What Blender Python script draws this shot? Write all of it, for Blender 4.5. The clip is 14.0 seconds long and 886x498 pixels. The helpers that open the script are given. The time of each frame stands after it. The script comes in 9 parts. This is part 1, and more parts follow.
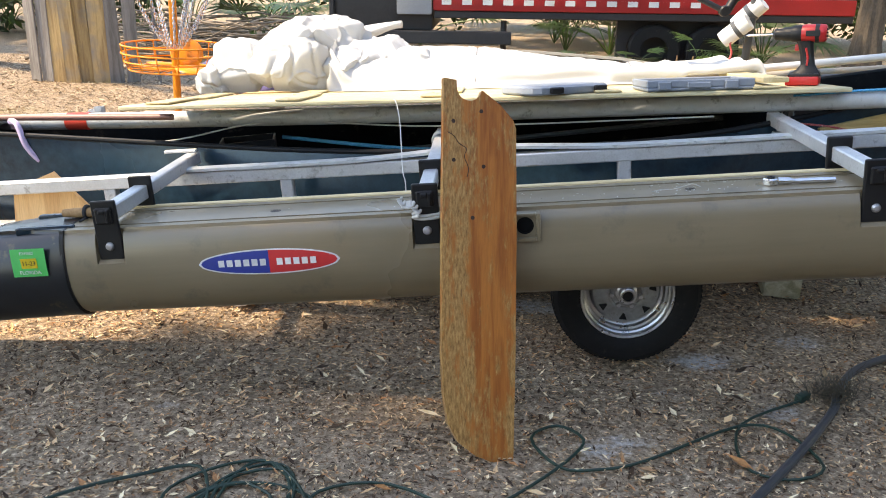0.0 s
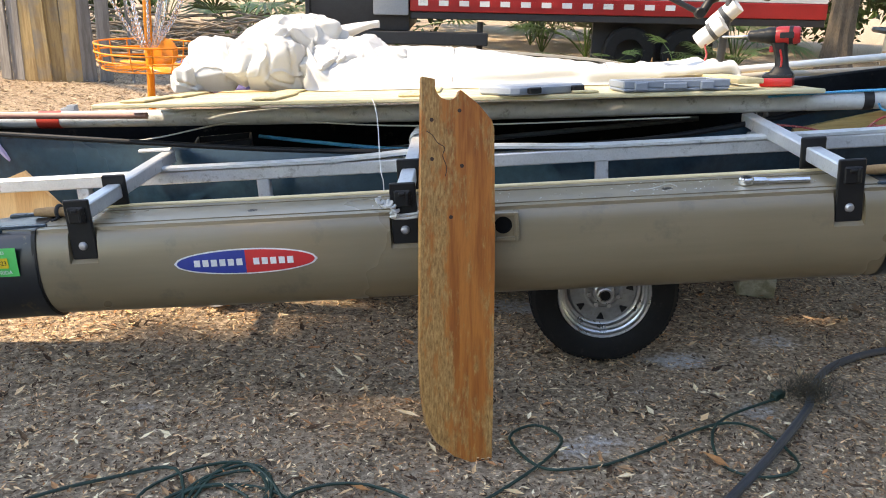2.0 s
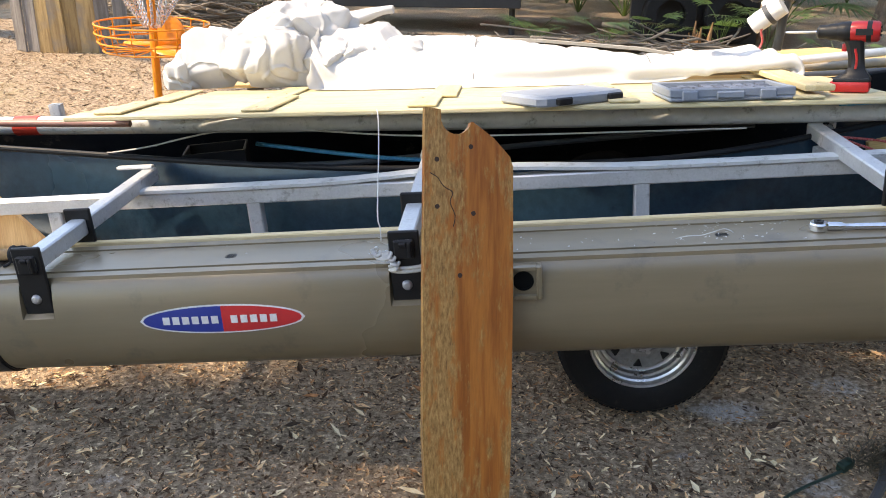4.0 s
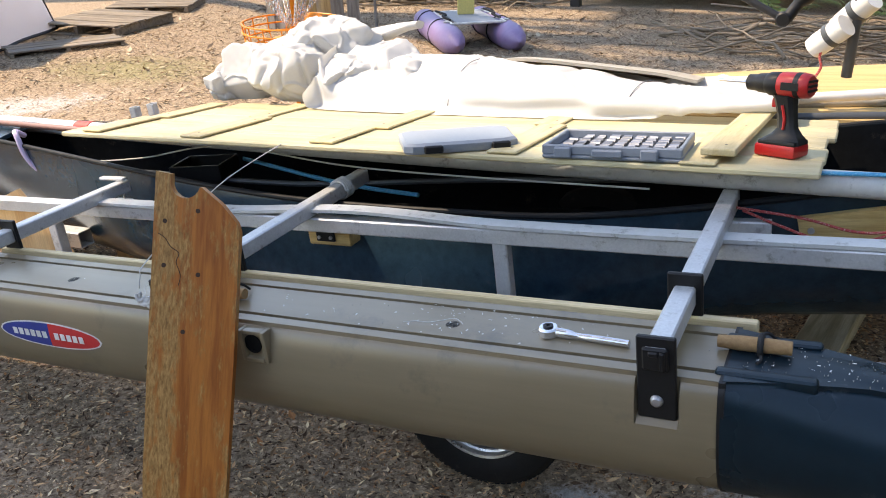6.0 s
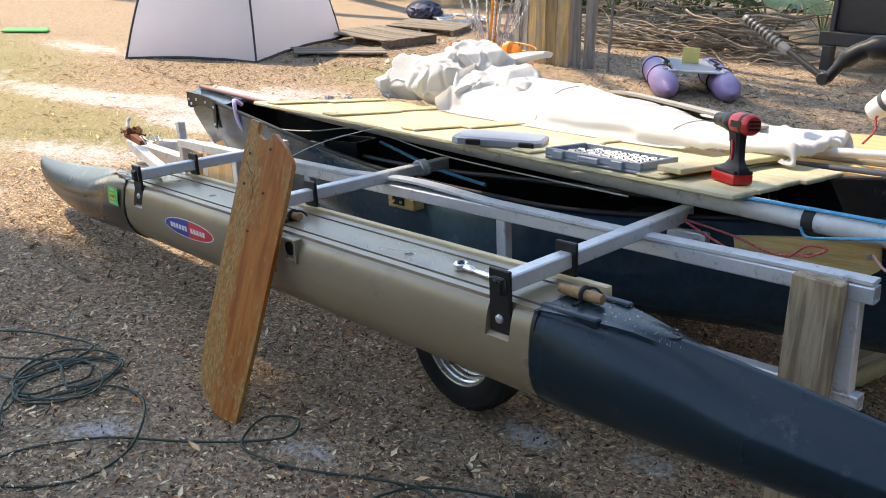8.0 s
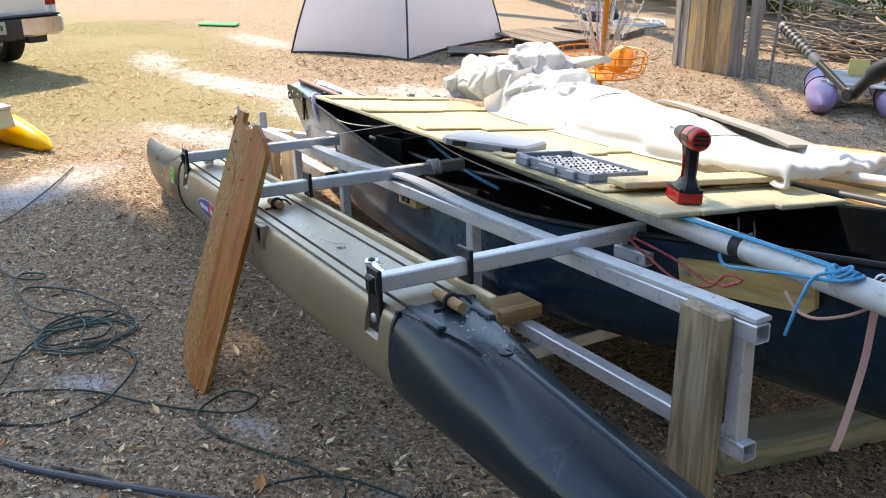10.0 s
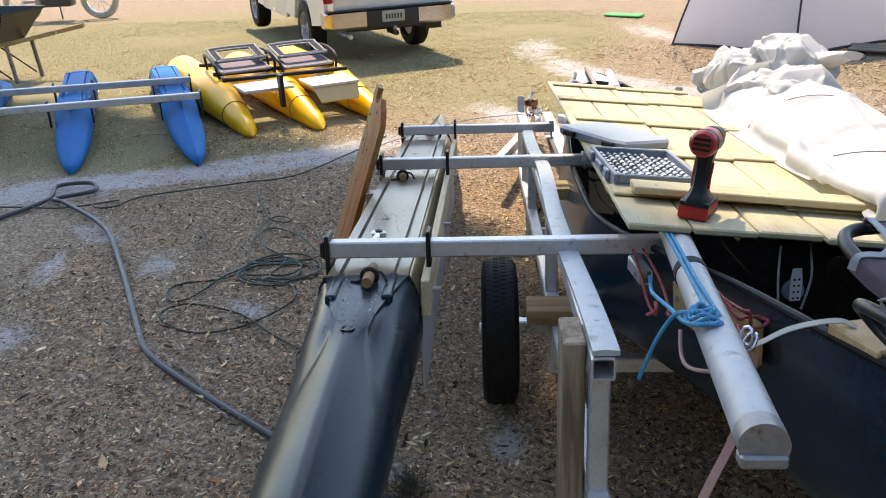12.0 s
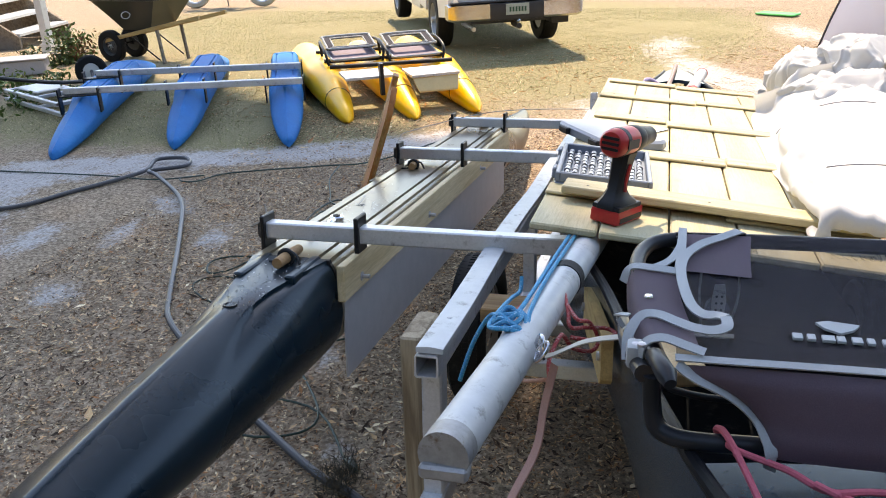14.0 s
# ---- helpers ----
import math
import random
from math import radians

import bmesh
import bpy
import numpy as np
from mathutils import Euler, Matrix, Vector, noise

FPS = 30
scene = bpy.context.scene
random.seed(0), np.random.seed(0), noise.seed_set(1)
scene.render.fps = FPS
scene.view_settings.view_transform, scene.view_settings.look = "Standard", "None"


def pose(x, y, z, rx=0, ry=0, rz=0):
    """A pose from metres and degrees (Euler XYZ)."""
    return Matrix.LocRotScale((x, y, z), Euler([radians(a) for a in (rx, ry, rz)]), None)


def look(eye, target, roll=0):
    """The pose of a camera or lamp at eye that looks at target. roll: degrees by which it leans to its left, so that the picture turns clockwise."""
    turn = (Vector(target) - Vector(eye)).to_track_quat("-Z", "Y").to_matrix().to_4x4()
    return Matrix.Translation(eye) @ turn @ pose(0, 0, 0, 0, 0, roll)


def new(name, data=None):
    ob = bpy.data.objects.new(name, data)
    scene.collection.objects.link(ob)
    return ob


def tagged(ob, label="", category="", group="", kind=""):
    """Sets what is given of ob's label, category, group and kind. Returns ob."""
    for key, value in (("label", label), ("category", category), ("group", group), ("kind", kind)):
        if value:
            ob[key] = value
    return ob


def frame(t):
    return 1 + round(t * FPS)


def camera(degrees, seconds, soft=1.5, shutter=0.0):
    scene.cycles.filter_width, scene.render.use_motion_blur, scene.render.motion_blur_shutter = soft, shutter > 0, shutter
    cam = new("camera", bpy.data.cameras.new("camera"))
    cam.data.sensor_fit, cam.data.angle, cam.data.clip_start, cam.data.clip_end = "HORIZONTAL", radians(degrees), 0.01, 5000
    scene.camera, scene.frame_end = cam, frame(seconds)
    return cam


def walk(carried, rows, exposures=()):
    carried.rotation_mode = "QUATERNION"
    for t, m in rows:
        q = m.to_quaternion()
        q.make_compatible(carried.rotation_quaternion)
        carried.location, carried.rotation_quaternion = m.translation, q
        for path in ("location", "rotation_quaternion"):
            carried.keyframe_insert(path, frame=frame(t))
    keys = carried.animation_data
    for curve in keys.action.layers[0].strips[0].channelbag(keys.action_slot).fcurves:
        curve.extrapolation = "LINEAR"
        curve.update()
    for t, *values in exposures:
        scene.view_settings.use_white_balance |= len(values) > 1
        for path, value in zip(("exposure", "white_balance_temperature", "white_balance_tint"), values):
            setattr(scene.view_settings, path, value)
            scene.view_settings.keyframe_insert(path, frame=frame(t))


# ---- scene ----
cam = camera(55.6, 14.0, soft=1.0)
PATH = [
    (0, (0.258, 0.249, 1.272), (0.186, 2.143, 0.632), 2.7),
    (0.5, (0.263, 0.252, 1.271), (0.224, 2.146, 0.632), 2.9),
    (1, (0.262, 0.253, 1.268), (0.241, 2.148, 0.628), 3.1),
    (1.5, (0.261, 0.255, 1.276), (0.249, 2.149, 0.632), 3.2),
    (2, (0.253, 0.253, 1.265), (0.237, 2.149, 0.631), 3.2),
    (2.2, (0.251, 0.254, 1.269), (0.229, 2.15, 0.634), 3.2),
    (4.3, (0.323, 0.752, 1.448), (0.192, 2.581, 0.649), 2.1),
    (4.5, (0.403, 0.773, 1.515), (0.157, 2.535, 0.601), 0.6),
    (5, (0.785, 0.81, 1.596), (0.216, 2.5, 0.69), -1.2),
    (5.5, (1.136, 1.034, 1.618), (0.5, 2.728, 0.766), -0.4),
    (6, (1.573, 1.153, 1.631), (0.771, 2.783, 0.795), -0.9),
    (6.5, (1.827, 1.288, 1.653), (0.798, 2.79, 0.824), 0.1),
    (7, (2.15, 1.346, 1.678), (0.924, 2.71, 0.88), 1.5),
    (7.5, (2.406, 1.243, 1.695), (1.123, 2.564, 0.915), 3.1),
    (8, (2.637, 1.045, 1.689), (1.313, 2.337, 0.929), 2.2),
    (8.2, (2.706, 0.995, 1.691), (1.369, 2.274, 0.933), 2.7),
    (10.3, (3.215, 1.926, 1.711), (1.536, 2.684, 0.932), 0.5),
    (10.5, (3.275, 2.073, 1.712), (1.553, 2.721, 0.927), -0.1),
    (11, (3.326, 2.385, 1.698), (1.563, 2.902, 0.907), 0.1),
    (11.5, (3.305, 2.687, 1.687), (1.487, 2.953, 0.896), -0.8),
    (12, (3.413, 2.952, 1.66), (1.573, 2.846, 0.883), -2.2),
    (12.5, (3.36, 3.138, 1.628), (1.526, 2.927, 0.858), -2.1),
    (13, (3.322, 3.299, 1.615), (1.508, 2.944, 0.849), -2.2),
    (13.5, (3.322, 3.454, 1.609), (1.538, 2.984, 0.838), -2.4),
    (14, (3.305, 3.558, 1.615), (1.526, 3.074, 0.842), -2.5),
]
walk(cam, [(t, look(eye, target, roll)) for t, eye, target, roll in PATH], [(0.0, 2.2, 9500, 14), (2.2, 2.2, 9500, 14), (4.5, 2.08, 9600, 16), (5.0, 2.02, 9600, 16), (8.0, 1.84, 9100, 14), (10.5, 1.95, 8900, 13), (11.2, 1.86, 8900, 14), (12.5, 1.60, 9000, 15), (13.5, 1.86, 9300, 16), (14.0, 1.95, 9300, 16)])

# ---- world, sun, exposure ----
SUN_TO = Vector((0.72, 0.16, -1.0)).normalized()      # the way the sunlight travels
sun = new("sun", bpy.data.lights.new("sun", "SUN"))
sun.data.energy, sun.data.angle, sun.data.color = 2.05, radians(0.53), (1.0, 0.965, 0.91)
sun.matrix_world = look((0, 0, 20), Vector((0, 0, 20)) + SUN_TO)
world = bpy.data.worlds.new("world")
scene.world = world
world.use_nodes = True
sky = world.node_tree.nodes.new("ShaderNodeTexSky")
sky.sky_type, sky.sun_disc = "NISHITA", False
sky.ozone_density, sky.dust_density, sky.air_density = 4.0, 0.3, 1.0
sky.sun_elevation = math.asin(-SUN_TO.z)
sky.sun_rotation = math.atan2(-SUN_TO.x, -SUN_TO.y)
world.node_tree.links.new(sky.outputs[0], world.node_tree.nodes["Background"].inputs[0])
world.node_tree.nodes["Background"].inputs[1].default_value = 0.15

# ---- materials ----
def node(nt, kind, **ins):
    n = nt.nodes.new(kind)
    for k, v in ins.items():
        n.inputs[k.replace("_", " ")].default_value = v
    return n


def mat(name, c1, c2=None, rough=0.5, metal=0.0, grain=60.0, big=4.0, bump=0.1, stretch=(1, 1, 1), dirt=None, dirt_amount=0.0,
        rand=0.0, spec=0.5, trans=0.0, coat=0.0, rough_var=0.12, sss=0.0, island=0.0):
    """A surface with fine grain, broad stains and a little relief, in metres."""
    m = bpy.data.materials.new(name)
    m.use_nodes = True
    nt = m.node_tree
    b = nt.nodes["Principled BSDF"]
    L = nt.links.new
    c2 = c2 or tuple(v * 0.72 for v in c1)
    tc = nt.nodes.new("ShaderNodeTexCoord")
    mp = nt.nodes.new("ShaderNodeMapping")
    mp.inputs["Scale"].default_value = stretch
    L(tc.outputs["Object"], mp.inputs["Vector"])
    fine = node(nt, "ShaderNodeTexNoise", Scale=grain, Detail=6.0, Roughness=0.65)
    wide = node(nt, "ShaderNodeTexNoise", Scale=big, Detail=4.0, Roughness=0.55)
    L(mp.outputs[0], fine.inputs["Vector"])
    L(tc.outputs["Object"], wide.inputs["Vector"])
    add = nt.nodes.new("ShaderNodeMath")
    add.operation = "MULTIPLY_ADD"
    add.inputs[1].default_value = 0.55
    L(fine.outputs[0], add.inputs[0])
    half = nt.nodes.new("ShaderNodeMath")
    half.operation = "MULTIPLY"
    half.inputs[1].default_value = 0.45
    L(wide.outputs[0], half.inputs[0])
    L(half.outputs[0], add.inputs[2])
    ramp = nt.nodes.new("ShaderNodeValToRGB")
    ramp.color_ramp.elements[0].position, ramp.color_ramp.elements[0].color = 0.36, (*c2, 1)
    ramp.color_ramp.elements[1].position, ramp.color_ramp.elements[1].color = 0.64, (*c1, 1)
    L(add.outputs[0], ramp.inputs[0])
    out = ramp.outputs[0]
    if dirt:
        dn = node(nt, "ShaderNodeTexNoise", Scale=big * 2.7, Detail=8.0, Roughness=0.7)
        L(tc.outputs["Object"], dn.inputs["Vector"])
        dr = nt.nodes.new("ShaderNodeValToRGB")
        dr.color_ramp.elements[0].position = 0.62 - dirt_amount * 0.3
        dr.color_ramp.elements[1].position = 0.74 - dirt_amount * 0.2
        L(dn.outputs[0], dr.inputs[0])
        mx = nt.nodes.new("ShaderNodeMix")
        mx.data_type = "RGBA"
        L(dr.outputs[0], mx.inputs[0])
        L(out, mx.inputs[6])
        mx.inputs[7].default_value = (*dirt, 1)
        out = mx.outputs[2]
    if rand or island:
        src = nt.nodes.new("ShaderNodeNewGeometry" if island else "ShaderNodeObjectInfo")
        rng = nt.nodes.new("ShaderNodeMapRange")
        amount = island or rand
        rng.inputs[3].default_value, rng.inputs[4].default_value = 1 - amount, 1 + amount
        L(src.outputs["Random Per Island" if island else "Random"], rng.inputs[0])
        hv = nt.nodes.new("ShaderNodeHueSaturation")
        L(rng.outputs[0], hv.inputs["Value"])
        L(out, hv.inputs["Color"])
        out = hv.outputs[0]
    L(out, b.inputs["Base Color"])
    rr = nt.nodes.new("ShaderNodeMapRange")
    rr.inputs[3].default_value, rr.inputs[4].default_value = max(0.02, rough - rough_var), min(1, rough + rough_var)
    L(wide.outputs[0], rr.inputs[0])
    L(rr.outputs[0], b.inputs["Roughness"])
    b.inputs["Metallic"].default_value = metal
    b.inputs["Specular IOR Level"].default_value = spec
    b.inputs["Transmission Weight"].default_value = trans
    b.inputs["Coat Weight"].default_value = coat
    if sss:
        b.inputs["Subsurface Weight"].default_value = sss
        b.inputs["Subsurface Radius"].default_value = (0.02, 0.02, 0.02)
    if bump:
        bp = nt.nodes.new("ShaderNodeBump")
        bp.inputs["Strength"].default_value, bp.inputs["Distance"].default_value = bump, 0.004
        L(fine.outputs[0], bp.inputs["Height"])
        L(bp.outputs[0], b.inputs["Normal"])
    return m


def timber(name, c1, c2, along="x", rough=0.65, knot=True, grain=1.0, dirt=None, dirt_amount=0.0, rand=0.08, lines=26.0):
    """Sawn wood: growth lines along one axis, fibres, weather stains, each board a little apart in tone."""
    m = bpy.data.materials.new(name)
    m.use_nodes = True
    nt = m.node_tree
    b = nt.nodes["Principled BSDF"]
    L = nt.links.new
    tc = nt.nodes.new("ShaderNodeTexCoord")
    oi = nt.nodes.new("ShaderNodeObjectInfo")
    sh = nt.nodes.new("ShaderNodeVectorMath")
    sh.operation = "ADD"
    L(tc.outputs["Object"], sh.inputs[0])
    L(oi.outputs["Random"], sh.inputs[1])
    mp = nt.nodes.new("ShaderNodeMapping")
    s = {"x": (0.07, 1, 1), "y": (1, 0.07, 1), "z": (1, 1, 0.07)}[along]
    mp.inputs["Scale"].default_value = s
    L(sh.outputs[0], mp.inputs["Vector"])
    rings = node(nt, "ShaderNodeTexNoise", Scale=lines * grain, Detail=3.0, Roughness=0.5, Distortion=0.6)
    fibre = node(nt, "ShaderNodeTexNoise", Scale=240.0, Detail=4.0, Roughness=0.7)
    wide = node(nt, "ShaderNodeTexNoise", Scale=3.0, Detail=5.0, Roughness=0.6)
    L(mp.outputs[0], rings.inputs["Vector"])
    L(mp.outputs[0], fibre.inputs["Vector"])
    L(sh.outputs[0], wide.inputs["Vector"])
    ramp = nt.nodes.new("ShaderNodeValToRGB")
    ramp.color_ramp.elements[0].position, ramp.color_ramp.elements[0].color = 0.38, (*c2, 1)
    ramp.color_ramp.elements[1].position, ramp.color_ramp.elements[1].color = 0.58, (*c1, 1)
    L(rings.outputs[0], ramp.inputs[0])
    mx = nt.nodes.new("ShaderNodeMix")
    mx.data_type, mx.blend_type = "RGBA", "MULTIPLY"
    mx.inputs[0].default_value = 0.6
    gr = nt.nodes.new("ShaderNodeValToRGB")
    gr.color_ramp.elements[0].position, gr.color_ramp.elements[0].color = 0.3, (0.62, 0.6, 0.58, 1)
    gr.color_ramp.elements[1].position, gr.color_ramp.elements[1].color = 0.6, (1, 1, 1, 1)
    L(fibre.outputs[0], gr.inputs[0])
    L(ramp.outputs[0], mx.inputs[6])
    L(gr.outputs[0], mx.inputs[7])
    out = mx.outputs[2]
    if dirt:
        dr = nt.nodes.new("ShaderNodeValToRGB")
        dr.color_ramp.elements[0].position, dr.color_ramp.elements[1].position = 0.6 - dirt_amount * 0.35, 0.75 - dirt_amount * 0.25
        L(wide.outputs[0], dr.inputs[0])
        m2 = nt.nodes.new("ShaderNodeMix")
        m2.data_type = "RGBA"
        L(dr.outputs[0], m2.inputs[0])
        L(out, m2.inputs[6])
        m2.inputs[7].default_value = (*dirt, 1)
        out = m2.outputs[2]
    hv = nt.nodes.new("ShaderNodeHueSaturation")
    rng = nt.nodes.new("ShaderNodeMapRange")
    rng.inputs[3].default_value, rng.inputs[4].default_value = 1 - rand, 1 + rand
    L(oi.outputs["Random"], rng.inputs[0])
    L(rng.outputs[0], hv.inputs["Value"])
    L(out, hv.inputs["Color"])
    L(hv.outputs[0], b.inputs["Base Color"])
    b.inputs["Roughness"].default_value = rough
    b.inputs["Specular IOR Level"].default_value = 0.3
    bp = nt.nodes.new("ShaderNodeBump")
    bp.inputs["Strength"].default_value, bp.inputs["Distance"].default_value = 0.25, 0.003
    L(fibre.outputs[0], bp.inputs["Height"])
    L(bp.outputs[0], b.inputs["Normal"])
    return m


ALU = mat("aluminium", (0.66, 0.67, 0.68), (0.52, 0.53, 0.54), rough=0.45, metal=0.5, grain=150, big=9, bump=0.06, dirt=(0.3, 0.29, 0.28), dirt_amount=0.2)
GALV = mat("galvanised_steel", (0.60, 0.61, 0.62), (0.44, 0.45, 0.46), rough=0.30, metal=0.85, grain=90, big=20, bump=0.05)
DULLGALV = mat("dull_galvanised", (0.40, 0.40, 0.40), (0.27, 0.27, 0.265), rough=0.55, metal=0.55, grain=60, big=14, bump=0.06, dirt=(0.16, 0.11, 0.07), dirt_amount=0.12)
STEEL = mat("bright_steel", (0.75, 0.75, 0.76), (0.6, 0.6, 0.62), rough=0.2, metal=1.0, bump=0.0)
ZINC = mat("zinc_bolt", (0.55, 0.55, 0.57), rough=0.45, metal=0.8, bump=0.0)
TAN = mat("tan_plastic", (0.215, 0.165, 0.104), (0.175, 0.133, 0.081), rough=0.30, grain=25, big=1.6, bump=0.02, stretch=(0.08, 1, 1), dirt=(0.12, 0.095, 0.066), dirt_amount=0.12, spec=0.7)
BLACKHULL = mat("black_hull", (0.014, 0.042, 0.066), (0.006, 0.019, 0.032), rough=0.24, grain=30, big=1.6, bump=0.02, dirt=(0.045, 0.055, 0.065), dirt_amount=0.06, rough_var=0.09, spec=0.52)
NOSE = mat("black_nose_plastic", (0.004, 0.016, 0.025), (0.003, 0.011, 0.017), spec=0.34, rough=0.27, grain=40, big=3, bump=0.03, dirt=(0.05, 0.062, 0.07), dirt_amount=0.0)
for glossy in (NOSE, BLACKHULL):       # gloss tinted blue to stand in for the reflected blue sky
    glossy.node_tree.nodes["Principled BSDF"].inputs["Specular Tint"].default_value = (0.78, 0.92, 1.0, 1)
BLACKPL = mat("black_plate", (0.008, 0.008, 0.009), (0.012, 0.012, 0.013), spec=0.3, rough=0.45, grain=80, big=8, bump=0.03)
RUBBER = mat("tyre_rubber", (0.008, 0.008, 0.009), (0.012, 0.012, 0.012), rough=0.7, spec=0.25, grain=60, big=9, bump=0.15, dirt=(0.035, 0.032, 0.028), dirt_amount=0.08)
PINE = timber("yellow_pine", (0.53, 0.455, 0.28), (0.45, 0.37, 0.21), "y", rough=0.6, rand=0.08, dirt=(0.55, 0.465, 0.26), dirt_amount=0.3)
PLANK = timber("plank_pine", (0.54, 0.472, 0.305), (0.455, 0.388, 0.23), "x", rough=0.6, rand=0.09, dirt=(0.55, 0.475, 0.28), dirt_amount=0.3, lines=16)
PINEX = timber("pine_x", (0.62, 0.43, 0.19), (0.47, 0.30, 0.115), "x", rough=0.6, rand=0.06)
POSTWOOD = timber("post_wood", (0.42, 0.325, 0.215), (0.23, 0.165, 0.105), "z", rough=0.75, rand=0.06, lines=40)
PLYWOOD = timber("plywood", (0.64, 0.44, 0.235), (0.53, 0.33, 0.16), "z", rough=0.6, lines=16)
OLDWOOD = timber("old_wood", (0.27, 0.24, 0.2), (0.17, 0.15, 0.12), "x", rough=0.85, rand=0.2)
PVC = mat("grey_pvc", (0.52, 0.54, 0.54), (0.42, 0.44, 0.44), rough=0.4, grain=30, big=9, bump=0.02, dirt=(0.2, 0.2, 0.19), dirt_amount=0.2)
SAIL = mat("sailcloth", (0.61, 0.615, 0.615), (0.555, 0.56, 0.562), rough=0.6, grain=200, big=5, bump=0.05)
BLACKROPE = mat("black_strap", (0.015, 0.015, 0.016), rough=0.8, grain=200, bump=0.3)


# ---- mesh helpers ----
def part(name, bm, material, parent=None, label="", m=None, sharp=35, kind=""):
    """Links a bmesh as one mesh object, under a thing or a part."""
    bmesh.ops.recalc_face_normals(bm, faces=bm.faces)
    me = bpy.data.meshes.new(name)
    bm.to_mesh(me)
    bm.free()
    me.shade_smooth()
    me.set_sharp_from_angle(angle=radians(sharp))
    me.materials.append(material)
    ob = new(name, me)
    if m is not None:
        ob.matrix_world = m
    if parent:
        ob.parent = parent
    return tagged(ob, label, kind=kind)


def thing(name, m, label, category, group="", kind=""):
    ob = new(name)
    ob.empty_display_size = 0.05
    ob.matrix_world = m
    return tagged(ob, label, category, group, kind)


def box(bm, lo, hi, bevel=0.0, seg=1):
    lo, hi = Vector(lo), Vector(hi)
    made = bmesh.ops.create_cube(bm, size=1.0)["verts"]
    for v in made:
        v.co = Vector((lo[i] + (v.co[i] + 0.5) * (hi[i] - lo[i]) for i in range(3)))
    if bevel:
        edges = list({e for v in made for e in v.link_edges})
        bmesh.ops.bevel(bm, geom=edges, offset=bevel, segments=seg, affect="EDGES", profile=0.6)
    return bm


def loft(bm, rings, closed=True, caps=True, loop=False):
    rows = [[bm.verts.new(p) for p in r] for r in rings]
    n = len(rows[0])
    pairs = list(zip(rows, rows[1:])) + ([(rows[-1], rows[0])] if loop else [])
    for a, b in pairs:
        for i in range(n if closed else n - 1):
            j = (i + 1) % n
            bm.faces.new((a[i], a[j], b[j], b[i]))
    if caps and closed and not loop:
        bm.faces.new(rows[0][::-1])
        bm.faces.new(rows[-1])
    return bm


def smooth_line(pts, per=6, closed=False):
    """A Catmull-Rom line through points."""
    P = [Vector(p) for p in pts]
    out, n = [], len(P)
    for i in range(n if closed else n - 1):
        if closed:
            a, b, c, d = P[i - 1], P[i], P[(i + 1) % n], P[(i + 2) % n]
        else:
            a, b, c, d = P[max(i - 1, 0)], P[i], P[i + 1], P[min(i + 2, n - 1)]
        for k in range(per):
            t = k / per
            out.append(0.5 * (2 * b + (c - a) * t + (2 * a - 5 * b + 4 * c - d) * t * t + (3 * b - a - 3 * c + d) * t ** 3))
    if not closed:
        out.append(P[-1])
    return out


def tube(bm, pts, r, n=8, closed=False, flat=1.0):
    """A round rod or rope along points; r may be a list; flat squashes it in height."""
    P = [Vector(p) for p in pts]
    radii = r if isinstance(r, (list, tuple)) else [r] * len(P)
    rings, ref = [], None
    for i, p in enumerate(P):
        if closed:
            t = (P[(i + 1) % len(P)] - P[i - 1])
        else:
            t = P[min(i + 1, len(P) - 1)] - P[max(i - 1, 0)]
        t = t.normalized() if t.length > 1e-9 else Vector((1, 0, 0))
        if ref is None:
            ref = t.orthogonal().normalized() if abs(t.z) > 0.95 else t.cross(Vector((0, 0, 1))).normalized()
        side = (ref - t * ref.dot(t)).normalized()
        ref = side
        up = t.cross(side)
        rings.append([p + side * math.cos(a) * radii[i] + up * math.sin(a) * radii[i] * flat for a in (2 * math.pi * k / n for k in range(n))])
    return loft(bm, rings, loop=closed)


def rod(bm, a, b, r, r2=None, n=16):
    return tube(bm, [a, b], [r, r if r2 is None else r2], n)


def sqtube(bm, a, b, w=0.045, h=0.045, wall=0.004, up=(0, 0, 1)):
    """A hollow square tube with softened corners and open ends."""
    a, b = Vector(a), Vector(b)
    t = (b - a).normalized()
    side = t.cross(Vector(up)).normalized()
    top = side.cross(t)
    c = 0.004

    def ring(p, w, h, c):
        w, h = w / 2, h / 2
        pts = [(w - c, h), (w, h - c), (w, -h + c), (w - c, -h), (-w + c, -h), (-w, -h + c), (-w, h - c), (-w + c, h)]
        return [p + side * x + top * y for x, y in pts]
    deep = t * min(0.15, (b - a).length * 0.3)
    iw, ih = w - 2 * wall, h - 2 * wall
    return loft(bm, [ring(a + deep, iw, ih, 0.002), ring(a, iw, ih, 0.002), ring(a, w, h, c), ring(b, w, h, c), ring(b, iw, ih, 0.002), ring(b - deep, iw, ih, 0.002)])


def lathe(bm, prof, n=32, m=None, closed=False):
    """Turns (radius, height) pairs about z, then places them by m."""
    m = m or Matrix()
    rings = [[m @ Vector((r * math.cos(a), r * math.sin(a), z)) for a in (2 * math.pi * k / n for k in range(n))] for r, z in prof]
    return loft(bm, rings, caps=not closed, loop=closed)


def slab(bm, outline, depth, m=None):
    """A flat piece from an outline in x and y, with thickness in z."""
    m = m or Matrix()
    return loft(bm, [[m @ Vector((x, y, 0)) for x, y in outline], [m @ Vector((x, y, depth)) for x, y in outline]])


PITCH = 6.5
TRAILER = pose(0, 0, 0, 0, -PITCH, 0)       # the tilted frame of trailer and outrigger: u along x, w up

